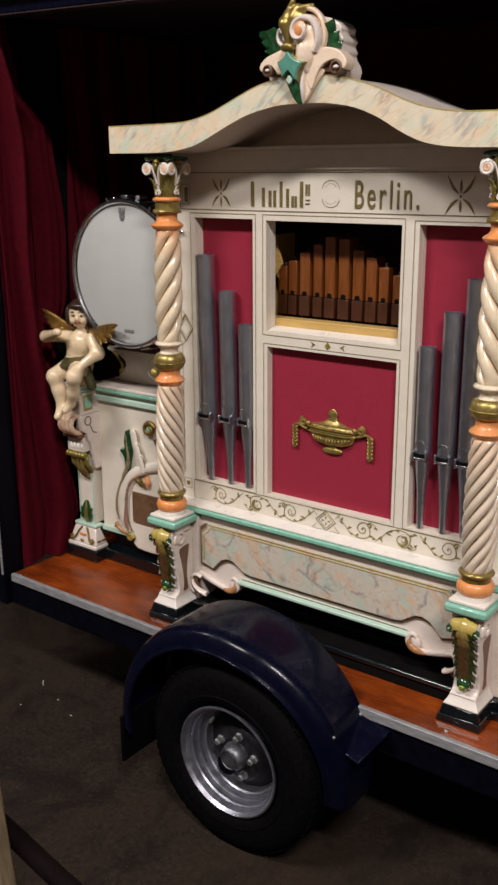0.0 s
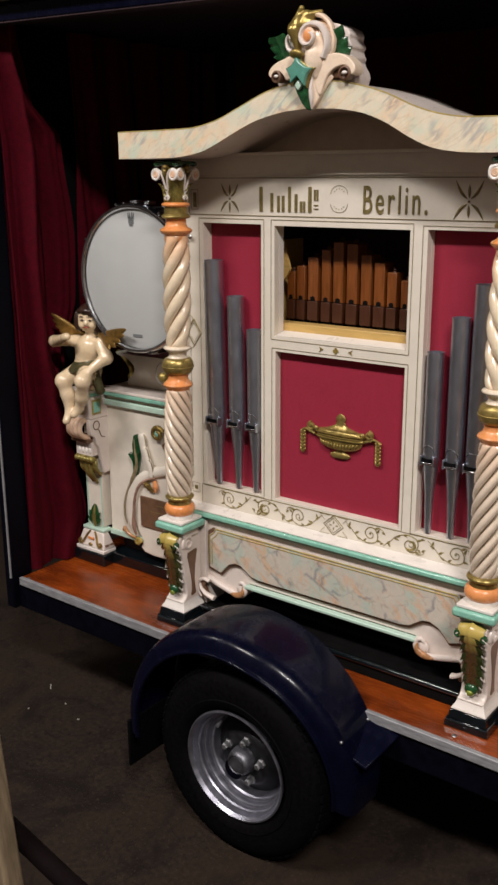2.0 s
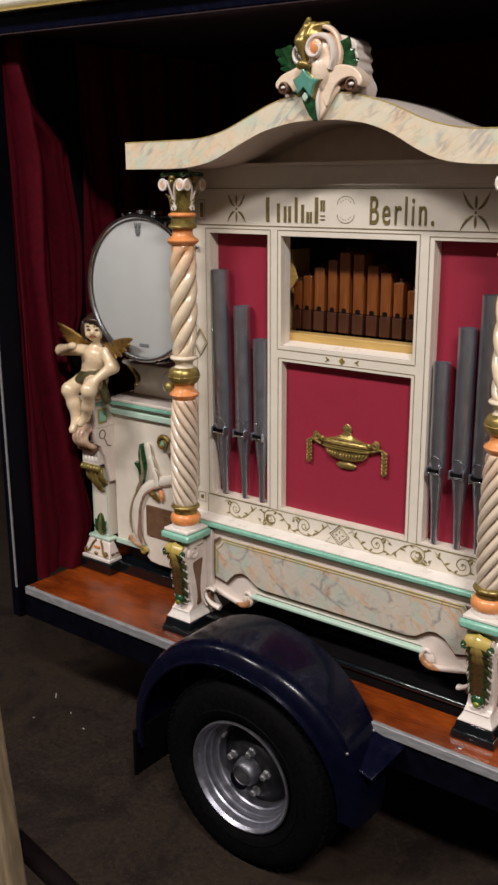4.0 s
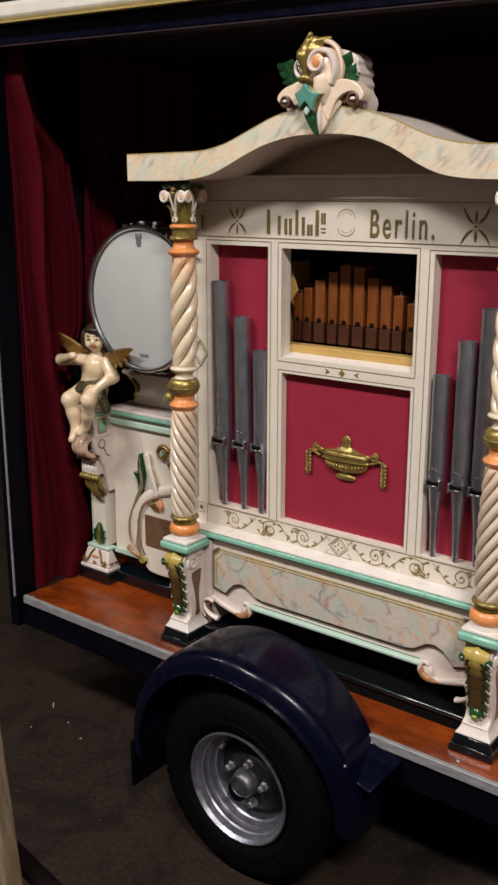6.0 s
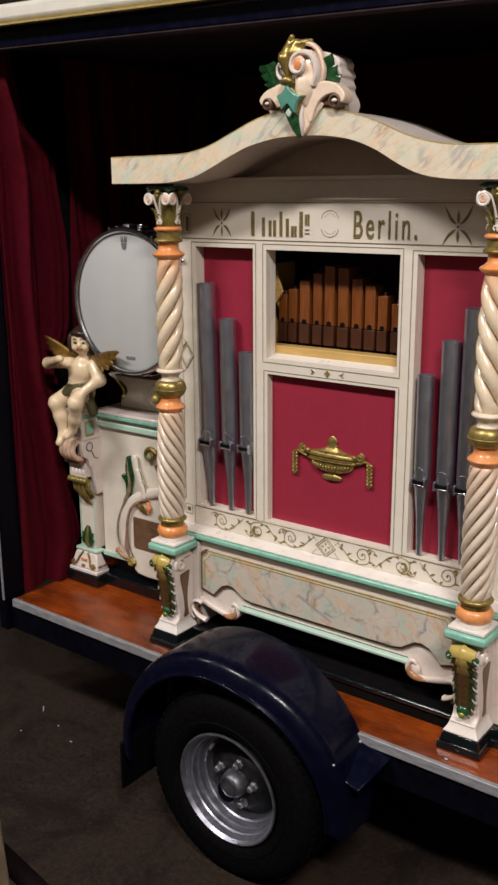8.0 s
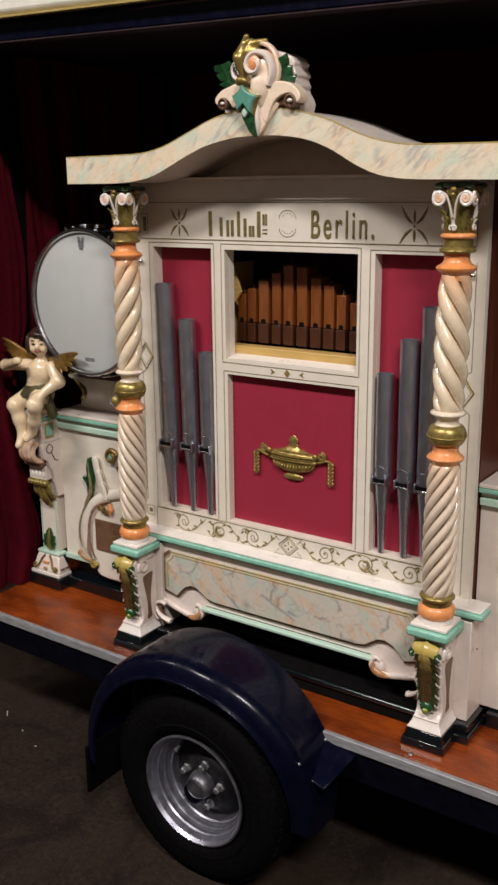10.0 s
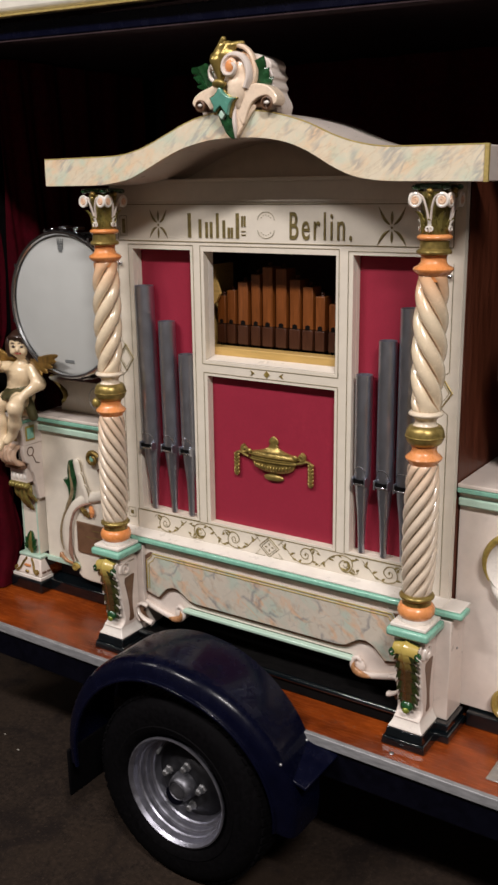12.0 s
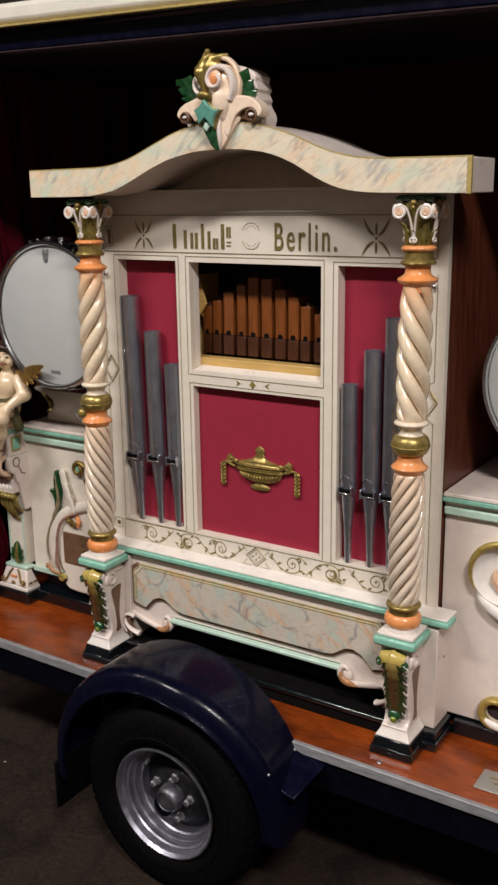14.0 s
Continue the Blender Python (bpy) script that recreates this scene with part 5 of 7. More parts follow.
    part("pedestal_cap", blocks((cx - 0.048, cx + 0.048, CY - 0.048, CY + 0.048, 0.665, 0.685)), TURQ, col, "turquoise pedestal cap", bevel=0.006)
    part("pedestal_neck", blocks((cx - 0.036, cx + 0.036, CY - 0.030, CY + 0.030, 0.645, 0.664)), ROSEWHITE, col, bevel=0.003)
    # console: a bracket outlined in the side view
    prof = [(-0.034, 0.652), (-0.041, 0.645), (-0.043, 0.633), (-0.040, 0.620), (-0.033, 0.607), (-0.028, 0.590), (-0.0255, 0.565), (-0.022, 0.535), (-0.016, 0.505), (-0.0135, 0.490), (-0.015, 0.480), (-0.022, 0.471), (-0.034, 0.464), (0.045, 0.464), (0.045, 0.652)]
    bm = bmesh.new()
    lft = [bm.verts.new((cx - 0.030, CY + y, z)) for y, z in prof]
    rgt = [bm.verts.new((cx + 0.030, CY + y, z)) for y, z in prof]
    bm.faces.new(lft)
    bm.faces.new(rgt[::-1])
    for i in range(len(prof)):
        j = (i + 1) % len(prof)
        bm.faces.new((lft[i], rgt[i], rgt[j], lft[j]))
    part("console", bm, ROSEWHITE, col, "rose-white scroll bracket", bevel=0.003)
    for t in (-1, 1):
        bm = bmesh.new()
        pr = [(p.x, p.z) for p in curve_pts([(-0.008, 0, 0.600), (0.026, 0, 0.604), (0.0265, 0, 0.590), (0.020, 0, 0.555), (0.0175, 0, 0.520), (0.020, 0, 0.490), (0.021, 0, 0.478), (0.003, 0, 0.476), (0.006, 0, 0.495), (0.004, 0, 0.525), (-0.003, 0, 0.560), (-0.010, 0, 0.588)], 3)]
        x0, x1 = cx + t * 0.0290, cx + t * 0.0312
        a = [bm.verts.new((x0, CY + y, z)) for y, z in pr]
        b = [bm.verts.new((x1, CY + y, z)) for y, z in pr]
        bm.faces.new(a)
        bm.faces.new(b[::-1])
        for i in range(len(pr)):
            j = (i + 1) % len(pr)
            bm.faces.new((a[i], b[i], b[j], a[j]))
        part("console_inlay", bm, BROWN, col, "brown painted inlay")
        pts = []
        for k in range(25):
            th = radians(200) - 2 * math.pi * 1.35 * k / 24
            rr = 0.021 - 0.015 * k / 24
            pts.append((cx + t * 0.032, CY - 0.008 + rr * math.cos(th), 0.628 + rr * math.sin(th)))
        part("console_volute", sweep(pts, 0.0048, 8, 1.0, up=(1, 0, 0)), ROSEWHITE, col)
    # plinth
    bm = bmesh.new()
    lv = [(0.0295, 0.468), (0.0305, 0.461), (0.0335, 0.453), (0.0385, 0.4445), (0.040, 0.442), (0.040, 0.440)]
    rings = [[bm.verts.new((cx + sx * h, CY + sy * (h if sy < 0 else 0.045), z)) for sx, sy in ((-1, -1), (1, -1), (1, 1), (-1, 1))] for h, z in lv]
    for p, q in zip(rings, rings[1:]):
        for k in range(4):
            bm.faces.new((p[k], q[k], q[(k + 1) % 4], p[(k + 1) % 4]))
    bm.faces.new(rings[0])
    bm.faces.new(rings[-1][::-1])
    part("plinth", bm, WHITE, col, "white splayed plinth", bevel=0.0015)
    bm = bmesh.new()
    box(bm, cx - 0.045, cx + 0.045, CY - 0.045, CY + 0.040, 0.420, 0.4395, 0.004)
    box(bm, cx - 0.051, cx + 0.051, CY - 0.050, CY + 0.040, DECK + 0.0005, 0.4195, 0.003)
    part("base", bm, BLACKGREEN, col, "black-green gloss base block", bevel=0.002)
    # acanthus on the front of the console
    spine = [(cx, CY - 0.036, 0.650), (cx, CY - 0.045, 0.650), (cx, CY - 0.050, 0.643), (cx, CY - 0.049, 0.630), (cx, CY - 0.040, 0.605), (cx, CY - 0.034, 0.575), (cx, CY - 0.030, 0.540), (cx, CY - 0.027, 0.510), (cx, CY - 0.024, 0.488)]
    part("acanthus", frond(spine, (1, 0, 0), [0.030, 0.031, 0.031, 0.031, 0.031, 0.030, 0.029, 0.027, 0.023, 0.013], 9, 0.34, 0.26, 0.006, per=9, nv=16, ripple=0.10, rake=0.6, rib=0.5, plain=0.30), [LEAFGILT, LEAFOLIVE, WHITE], col, "carved leaf in gold, brown and dark green")
    for t in (-1, 1):
        part("leaf_curl", sweep([(cx + t * 0.029 + 0.0045 * math.cos(th), CY - 0.050, 0.633 + 0.006 * math.sin(th)) for th in [math.pi * k / 6 for k in range(12)]], 0.0042, 8, 1.4), GREEN, col)
        part("leaf_tip", sweep(curve_pts([(cx + t * 0.027, CY - 0.056, 0.636), (cx + t * 0.036, CY - 0.052, 0.628), (cx + t * 0.037, CY - 0.048, 0.616)], 5), [0.0006 + 0.0013 * math.sin(math.pi * k / 10) for k in range(11)], 6), WHITE, col, "white leaf tip")
    bud = blob(bmesh.new(), (cx, CY - 0.030, 0.497), (0.015, 0.012, 0.016))
    part("acanthus_bud", bud, GREEN, col, "green leaf bud")
    # Brighter blob in front of the bud: its highlight given as colour.
    part("bud_light", blob(bmesh.new(), (cx + 0.001, CY - 0.038, 0.491), (0.0085, 0.007, 0.0085)), BUDGREEN, col, "yellow-green bud front with its highlight in the colour")
    # the shafts lean slightly back and to the side
    for ob in [col, *col.children_recursive]:
        for v in ob.data.vertices:
            h = max(0.0, v.co.z + DECK - 0.70) / 0.80
            v.co.x += 0.009 * h
            v.co.y += 0.004 * h
            if s > 0:
                z = v.co.z + DECK
                v.co.z -= 0.0055 * min(1, max(0, (z - 0.46) / 0.15)) * min(1, max(0, (0.98 - z) / 0.15))
    return col


column(-1)
column(1)

# ---- lower front ----
part("ledge", blocks((-0.490, 0.502, -0.043, 0.02, 0.7005, 0.7033)), WHITE, organ, "white sloping ledge", bevel=0.003)
part("ledge_rail", blocks((-0.496, 0.509, -0.050, -0.0, 0.6865, 0.700)), TURQ, organ, "turquoise rail", bevel=0.004)
bm = bmesh.new()
v = [bm.verts.new(c) for c in ((-0.47, -0.044, 0.7036), (0.46, -0.044, 0.7036), (0.46, -0.001, 0.7035), (-0.47, -0.001, 0.7035), (-0.47, -0.001, 0.709), (0.46, -0.001, 0.709))]
for f in ((0, 1, 5, 4), (0, 3, 2, 1), (2, 3, 4, 5), (0, 4, 3), (1, 2, 5)):
    bm.faces.new([v[i] for i in f])
part("ledge_fillet", bm, WHITE, organ)
for s in (-1, 1):
    part("pedestal_box", blocks((min(s * 0.376, s * 0.484), max(s * 0.376, s * 0.484), -0.044, 0.034, 0.44, 0.677)), ROSEWHITE, organ, "rose-white painted pedestal box", bevel=0.002)
    part("pedestal_foot", blocks((min(s * 0.374, s * 0.500), max(s * 0.374, s * 0.500), -0.074, 0.034, DECK + 0.0005, 0.420)), BLACKGREEN, organ, "black-green foot", bevel=0.003)
    part("pedestal_foot", blocks((min(s * 0.374, s * 0.492), max(s * 0.374, s * 0.494), -0.062, 0.034, 0.4205, 0.4395)), BLACKGREEN, organ, bevel=0.003)
    part("screw", blob(bmesh.new(), (s * 0.4845, -0.005, 0.60), (0.002, 0.003, 0.003), u=8, v=5), STEEL, organ)
    part("knob", blob(bmesh.new(), (s * 0.4355 - 0.0035, -0.006, 1.406), (0.006, 0.006, 0.006)), CHROME, organ, "small chrome knob")


def fret(inset):
    """The shaped outline of the lower board; inset draws it in."""
    i = inset
    half = [(0.350 - i, 0.668 - i), (0.357 - i, 0.656 - i), (0.371 - i, 0.645 - i), (0.371 - i, 0.544 + i), (0.328, 0.534 + i), (0.316, 0.548 + i), (0.300, 0.564 + i), (0.280, 0.572 + i), (0.262, 0.570 + i), (0.246, 0.560 + i), (0.228, 0.548 + i), (0.205, 0.544 + i)]
    return half + [(-x, z) for x, z in half[::-1]]


half = [(0.376, 0.677), (0.376, 0.506), (0.345, 0.497), (0.315, 0.490), (0.285, 0.4855), (0.262, 0.486), (0.248, 0.494), (0.243, 0.506), (0.243, 0.522), (0.240, 0.527)]
board = half + [(-x, z) for x, z in half[::-1]]
part("lower_board", prism(board, -0.030, 0.0), ROSEWHITE, organ, "rose-white shaped lower board", bevel=0.002)
part("lower_panel_edge", prism([(x, min(z, 0.6622)) for x, z in fret(-0.0025) if z < 0.665], -0.036, -0.0302), BROWN, organ, "dark brown band along the lower edge of the panel")
part("marbled_panel", prism(fret(0.0055), -0.042, -0.0365), MARBLETWO, organ, "hand-marbled grey and peach panel", bevel=0.0015)
for dz, w in ((0.0075, 0.0017), (0.0150, 0.0013)):
    edge = fret(dz)[:3] + [(0.371 - dz, 0.560)]
    edge = [(-x, z) for x, z in edge[::-1]] + edge
    part("gilt_line", sweep([(x, -0.0424, z) for x, z in edge], w, 8, 1.0), LINEGOLD, organ, "thin gilt line round the panel")
part("bottom_rail", blocks((-0.247, 0.247, -0.046, -0.028, 0.5165, 0.5265)), PALETURQ, organ, "pale turquoise bottom rail", bevel=0.003)
for s in (-1, 1):
    # volute that ends the bottom rail, running into a ribbon to the pedestal
    path = curve_pts([(s * 0.378, -0.034, 0.512), (s * 0.345, -0.035, 0.503), (s * 0.312, -0.036, 0.495), (s * 0.280, -0.038, 0.490), (s * 0.258, -0.039, 0.493), (s * 0.247, -0.040, 0.506), (s * 0.249, -0.040, 0.522), (s * 0.259, -0.040, 0.529), (s * 0.267, -0.039, 0.523)], 6)
    wid = [0.0085 - 0.0035 * k / (len(path) - 1) for k in range(len(path))]
    part("end_scroll", sweep(path, wid, 10, 0.9), ROSEWHITE, organ, "rose-white ribbon scroll")
    part("scroll_hollow", blob(bmesh.new(), (s * 0.2640, -0.036, 0.508), (0.0135, 0.006, 0.016)), ROSEWHITE, organ)
    path = curve_pts([(s * 0.296, -0.0425, 0.4895), (s * 0.272, -0.0440, 0.4915), (s * 0.257, -0.0450, 0.4985), (s * 0.2515, -0.0455, 0.509), (s * 0.2545, -0.0450, 0.5195)], 6)
    part("scroll_glaze", sweep(path, [0.001 + 0.0075 * math.sin(math.pi * (k / (len(path) - 1)) ** 0.7) for k in range(len(path))], 10, 0.8), COPPERGLAZE, organ, "copper-brown glaze inside the scroll")
    path = curve_pts([(s * 0.383, -0.062, 0.503), (s * 0.378, -0.064, 0.492), (s * 0.368, -0.064, 0.483), (s * 0.356, -0.062, 0.476), (-0.336 if s < 0 else 0.350, -0.060, 0.471 if s < 0 else 0.474)], 6)
    part("bracket_scroll", sweep(path, [0.0028 + 0.0042 * k / (len(path) - 1) for k in range(len(path))], 10, 1.3), ROSEWHITE, organ, "rose-white curled bracket")
    path = curve_pts([(s * 0.352, -0.060, 0.517), (s * 0.366, -0.062, 0.521), (s * 0.381, -0.062, 0.514), (s * 0.389, -0.061, 0.497), (s * 0.389, -0.060, 0.479), (s * 0.381, -0.058, 0.466)], 6)
    part("bracket_rim", sweep(path, [0.0052 - 0.0022 * k / (len(path) - 1) for k in range(len(path))], 10, 1.5), ROSEWHITE, organ)
    part("bracket_hollow", prism([(s * 0.358, 0.516), (s * 0.370, 0.518), (s * 0.382, 0.511), (s * 0.388, 0.495), (s * 0.387, 0.477), (s * 0.380, 0.464), (s * 0.366, 0.464), (s * 0.360, 0.474), (s * 0.368, 0.484), (s * 0.372, 0.496), (s * 0.366, 0.506)], -0.060, -0.045), BROWN, organ, "brown hollow of the bracket", bevel=0.002)
part("base_rail", blocks((-0.376, 0.376, -0.064, -0.0295, DECK + 0.0005, 0.441)), MATTBLACK, organ, "black painted base rail", bevel=0.003)
part("rail_nose", sweep([(-0.376, -0.0645, 0.438), (0.0, -0.0645, 0.437), (0.376, -0.0645, 0.436)], 0.0076, 16), BLACKGREEN, organ, "black-green gloss rounded rail nose")
# Black slab and sheet stand in for the shade below the lower board.
part("dark_back_board", blocks((-0.375, 0.375, -0.029, 0.0295, DECK + 0.0005, 0.425), (-0.45, 0.45, 0.03, 0.05, DECK + 0.0005, 0.69)), MATTBLACK, organ)
for x0 in (0.440, -0.468):
    part("case_side", blocks((x0, x0 + 0.0155, 0.031, 0.60, DECK + 0.001, 1.60)), CASEWOOD, organ, "dark mahogany case side")
part("case_back", blocks((-0.45, 0.439, 0.585, 0.60, DECK + 0.001, 1.60)), CASEWOOD, organ)
part("case_top", blocks((-0.45, 0.439, 0.082, 0.584, 1.585, 1.60)), CASEWOOD, organ)


# ---- side cabinets ----
def cabinet(s, yf, zt, out):
    """A side cabinet with its front at yf, its top at zt and its outer end at out."""
    c = thing("side_cabinet", "cream side cabinet with turquoise mouldings and carved scrolls", "cabinet", (s * 0.66, yf + 0.15, DECK), "cabinets beside the organ")

    def X(a, b):
        return min(s * a, s * b), max(s * a, s * b)

    far = s < 0
    inn = 0.4725 if far else 0.458
    low = 0.492 if far else 0.44
    skin = CREAM if far else ROSEWHITE
    part("body", blocks((*X(inn, out), yf, yf + 0.36, low, zt - 0.053)), skin, c, bevel=0.002)
    part("top", blocks((*X(inn, out + 0.005), yf - 0.018, yf + 0.38, zt - 0.009, zt)), ROSEWHITE, c, "pale painted cabinet top", bevel=0.002)
    part("top_moulding", blocks((*X(inn, out + 0.005), yf - 0.020, yf + 0.38, zt - 0.020, zt - 0.0095)), TURQ, c, "turquoise edge moulding", bevel=0.002)
    part("frieze", blocks((*X(inn, out), yf - 0.004, yf + 0.36, zt - 0.032, zt - 0.0205)), skin, c)
    part("moulding", blocks((*X(inn, out), yf - 0.012, yf + 0.36, zt - 0.052, zt - 0.0325)), PALETURQ, c, "pale turquoise moulding", bevel=0.004)
    part("base", blocks((*X(0.5025, out), yf - 0.018, yf + 0.36, DECK + 0.0005, 0.436)), BLACKGREEN, c, bevel=0.003)
    if far:
        part("bottom_moulding", blocks((*X(0.72, out), yf - 0.008, yf - 0.0005, low, low + 0.016)), PALETURQ, c, bevel=0.002)
        # Dark sheet stands in for the shade under the cabinet.
        part("dark_recess", blocks((*X(inn + 0.01, out - 0.01), yf + 0.04, yf + 0.05, 0.4365, low - 0.001)), DARKBOARD, c)

    def ribbon(name, ctrl, w0, w1, mat, label="", flat=0.8, dy=-0.010):
        path = curve_pts([(s * a, yf + dy + d, z) for a, d, z in ctrl], 7)
        n = len(path) - 1
        return part(name, sweep(path, [w0 + (w1 - w0) * math.sin(math.pi * k / n) for k in range(n + 1)], 10, flat), mat, c, label)

    if far:
        # shaped ground, C-scroll, flame leaf and volute round the plaque
        back = [(0.55, 0.745), (0.63, 0.748), (0.69, 0.738), (0.735, 0.705), (0.758, 0.66), (0.758, 0.58), (0.742, 0.53), (0.72, 0.500), (0.732, 0.478), (0.715, 0.464), (0.68, 0.460), (0.60, 0.462), (0.55, 0.468)]
        part("scroll_ground", prism([(s * a, z) for a, z in back], yf - 0.010, yf - 0.0005), CREAM, c, bevel=0.004)
        def band(name, ctrl, wid, mat, label="", flat=0.35, dy=-0.012):
            path = curve_pts([(s * a, yf + dy, z) for a, z in ctrl], 7)
            n = len(path) - 1
            g = lambda k: k / n * (len(wid) - 1)  # noqa: E731
            rad = [wid[min(int(g(k)), len(wid) - 2)] * (1 - g(k) + min(int(g(k)), len(wid) - 2)) + wid[min(int(g(k)), len(wid) - 2) + 1] * (g(k) - min(int(g(k)), len(wid) - 2)) for k in range(n + 1)]
            return part(name, sweep(path, rad, 12, flat), mat, c, label)

        band("scroll", [(0.560, 0.758), (0.600, 0.744), (0.644, 0.730), (0.690, 0.714), (0.727, 0.685), (0.752, 0.642), (0.765, 0.598), (0.763, 0.553), (0.742, 0.512)], [0.018, 0.017, 0.015, 0.015, 0.019, 0.021, 0.019, 0.014, 0.005], CREAM, "cream C-scroll", 0.55)
        band("scroll_edge", [(0.733, 0.712), (0.762, 0.668), (0.781, 0.620), (0.785, 0.578), (0.777, 0.545)], [0.002, 0.0035, 0.004, 0.0035, 0.0015], UMBERGLAZESHADE, "umber glazed edge of the scroll", 0.9, -0.018)
        band("scroll_inner", [(0.655, 0.712), (0.690, 0.700), (0.722, 0.676), (0.740, 0.636), (0.746, 0.590), (0.748, 0.548), (0.740, 0.518)], [0.002, 0.004, 0.005, 0.0045, 0.005, 0.008, 0.003], BROWNROSE, "rosy brown glazed hollow of the scroll", 0.8, -0.019)
        band("scroll_tail", [(0.748, 0.506), (0.768, 0.508), (0.786, 0.516), (0.794, 0.526), (0.800, 0.516)], [0.004, 0.005, 0.006, 0.007, 0.004], COPPERGLAZE, "copper-brown leaf tip", 0.8)
        part("scroll_end", sweep(spiral(s * 0.735, 0.497, yf - 0.016, 0.012, 0.003, 0, 1.2, 22), 0.005, 8, 1.2), GOLD, c)
        part("gilt_volute", sweep(spiral(s * 0.648, 0.844, yf - 0.012, 0.022, 0.006, 20, 1.2, 36), [0.008 - 0.003 * k / 36 for k in range(37)], 10, 0.9), ANTIQUE, c, "dark gold volute")
        part("volute_leaf", blob(bmesh.new(), (s * 0.648, yf - 0.010, 0.844), (0.011, 0.007, 0.011)), TURQ, c)
        band("scroll_neck", [(0.628, 0.818), (0.612, 0.795), (0.604, 0.765), (0.608, 0.740)], [0.012, 0.014, 0.016, 0.014], BROWN, "", 0.4, -0.006)
        for n, (ctrl, wid) in enumerate((([(0.694, 0.722), (0.700, 0.760), (0.708, 0.800), (0.713, 0.826), (0.715, 0.834)], [0.012, 0.013, 0.0145, 0.0145, 0.009]), ([(0.682, 0.716), (0.687, 0.745), (0.693, 0.772), (0.699, 0.790), (0.701, 0.796)], [0.010, 0.012, 0.0125, 0.012, 0.007]), ([(0.672, 0.712), (0.675, 0.735), (0.680, 0.754), (0.684, 0.763)], [0.010, 0.012, 0.011, 0.006]))):
            band("shell_lobe", ctrl, wid, CREAM, "cream stepped shell leaf", 0.5, -0.008 - 0.004 * n)
            # Umber band: olive edge and shadow line of each step in one colour.
            band("lobe_shade", [(a - 0.9 * w, z) for (a, z), w in zip(ctrl, wid)], [0.0022] * len(ctrl), UMBERGLAZESHADE, "", 0.8, -0.010 - 0.004 * n)
        flame = [(0.748, 0.700), (0.744, 0.722), (0.745, 0.738), (0.752, 0.752), (0.770, 0.768), (0.752, 0.770), (0.743, 0.776), (0.744, 0.800), (0.734, 0.830), (0.731, 0.806), (0.727, 0.786), (0.724, 0.765), (0.727, 0.740), (0.733, 0.715), (0.740, 0.698)]
        leaf_bm = prism([(s * p.x, p.z) for p in curve_pts([(a, 0, z) for a, z in flame], 3)], yf - 0.020, yf - 0.001)
        for v in leaf_bm.verts:
            if v.co.y < yf - 0.01:
                v.co.x = s * 0.738 + (v.co.x - s * 0.738) * 0.70
        part("flame_leaf", leaf_bm, [GREEN], c, "dark green flame leaf", bevel=0.003)
        band("flame_rib", [(0.735, 0.822), (0.733, 0.785), (0.728, 0.752), (0.733, 0.722), (0.748, 0.692), (0.764, 0.660)], [0.001, 0.003, 0.0045, 0.006, 0.006, 0.002], UMBERGLAZESHADE, "umber stem of the leaf", 0.8, -0.019)
        part("leaf_tuft", frond([(s * 0.700, yf - 0.018, 0.690), (s * 0.685, yf - 0.020, 0.682), (s * 0.668, yf - 0.018, 0.668)], (0.4, 0, 0.9), [0.010, 0.012, 0.004], 3, 0.4, 0.3, 0.004, tips=False), [ANTIQUE, ANTIQUE, ANTIQUE], c)
        part("leaf_tuft", frond([(s * 0.660, yf - 0.018, 0.702), (s * 0.656, yf - 0.020, 0.686), (s * 0.658, yf - 0.018, 0.668)], (1, 0, 0), [0.008, 0.010, 0.003], 3, 0.4, 0.3, 0.004, tips=False), [ORANGE, ORANGE, ORANGE], c, "orange leaf tuft")
    else:
        # one great volute and a curl at the foot
        cx, cz = s * 0.597, 0.800
        part("great_volute", lathe([(0.070, yf - 0.001), (0.071, yf - 0.018), (0.067, yf - 0.021), (0.060, yf - 0.016), (0.045, yf - 0.008), (0.020, yf - 0.005), (0.001, yf - 0.005)], cx, cz + 0.004, 44, axis="y"), WHITE, c, "white hollowed volute with a gold rim")
        part("volute_edge", sweep(spiral(cx, cz + 0.004, yf - 0.021, 0.070, 0.070, 215, -0.55, 36), [0.002 + 0.006 * math.sin(math.pi * k / 36) for k in range(37)], 10, 1.0), GOLD, c, "gold volute edge")
        part("volute_shell", frond([(cx + 0.030, yf - 0.012, cz - 0.030), (cx + 0.004, yf - 0.016, cz - 0.026), (cx - 0.016, yf - 0.018, cz - 0.006), (cx - 0.018, yf - 0.020, cz + 0.012)], (0.5, 0, 0.8), [0.010, 0.016, 0.014, 0.004], 2, 0.2, 0.3, 0.006, tips=False), [PEACH, PEACH, PEACH], c, "peach leaf in the volute")
        part("volute_tongue", sweep(spiral(cx + 0.024, cz + 0.010, yf - 0.014, 0.030, 0.006, 200, -1.2, 30), [0.006] * 31, 8, 0.9), WHITE, c)
        ribbon("scroll", [(0.545, 0, 0.757), (0.56, -0.004, 0.735), (0.60, -0.006, 0.712), (0.64, -0.006, 0.705), (0.70, -0.004, 0.69)], 0.006, 0.014, WHITE)
        part("foot_curl", sweep(spiral(s * 0.596, 0.474, yf - 0.012, 0.034, 0.026, 60, 0.8, 30), [0.009] * 31, 10, 1.3), GOLD, c, "gold and white foot curl")
        ribbon("foot_curl_inner", [(0.575, -0.008, 0.458), (0.595, -0.008, 0.450), (0.625, -0.008, 0.448), (0.66, -0.008, 0.455)], 0.006, 0.010, WHITE)
        part("foot_hollow", blob(bmesh.new(), (s * 0.600, yf - 0.001, 0.476), (0.026, 0.004, 0.020)), DARKBOARD, c)

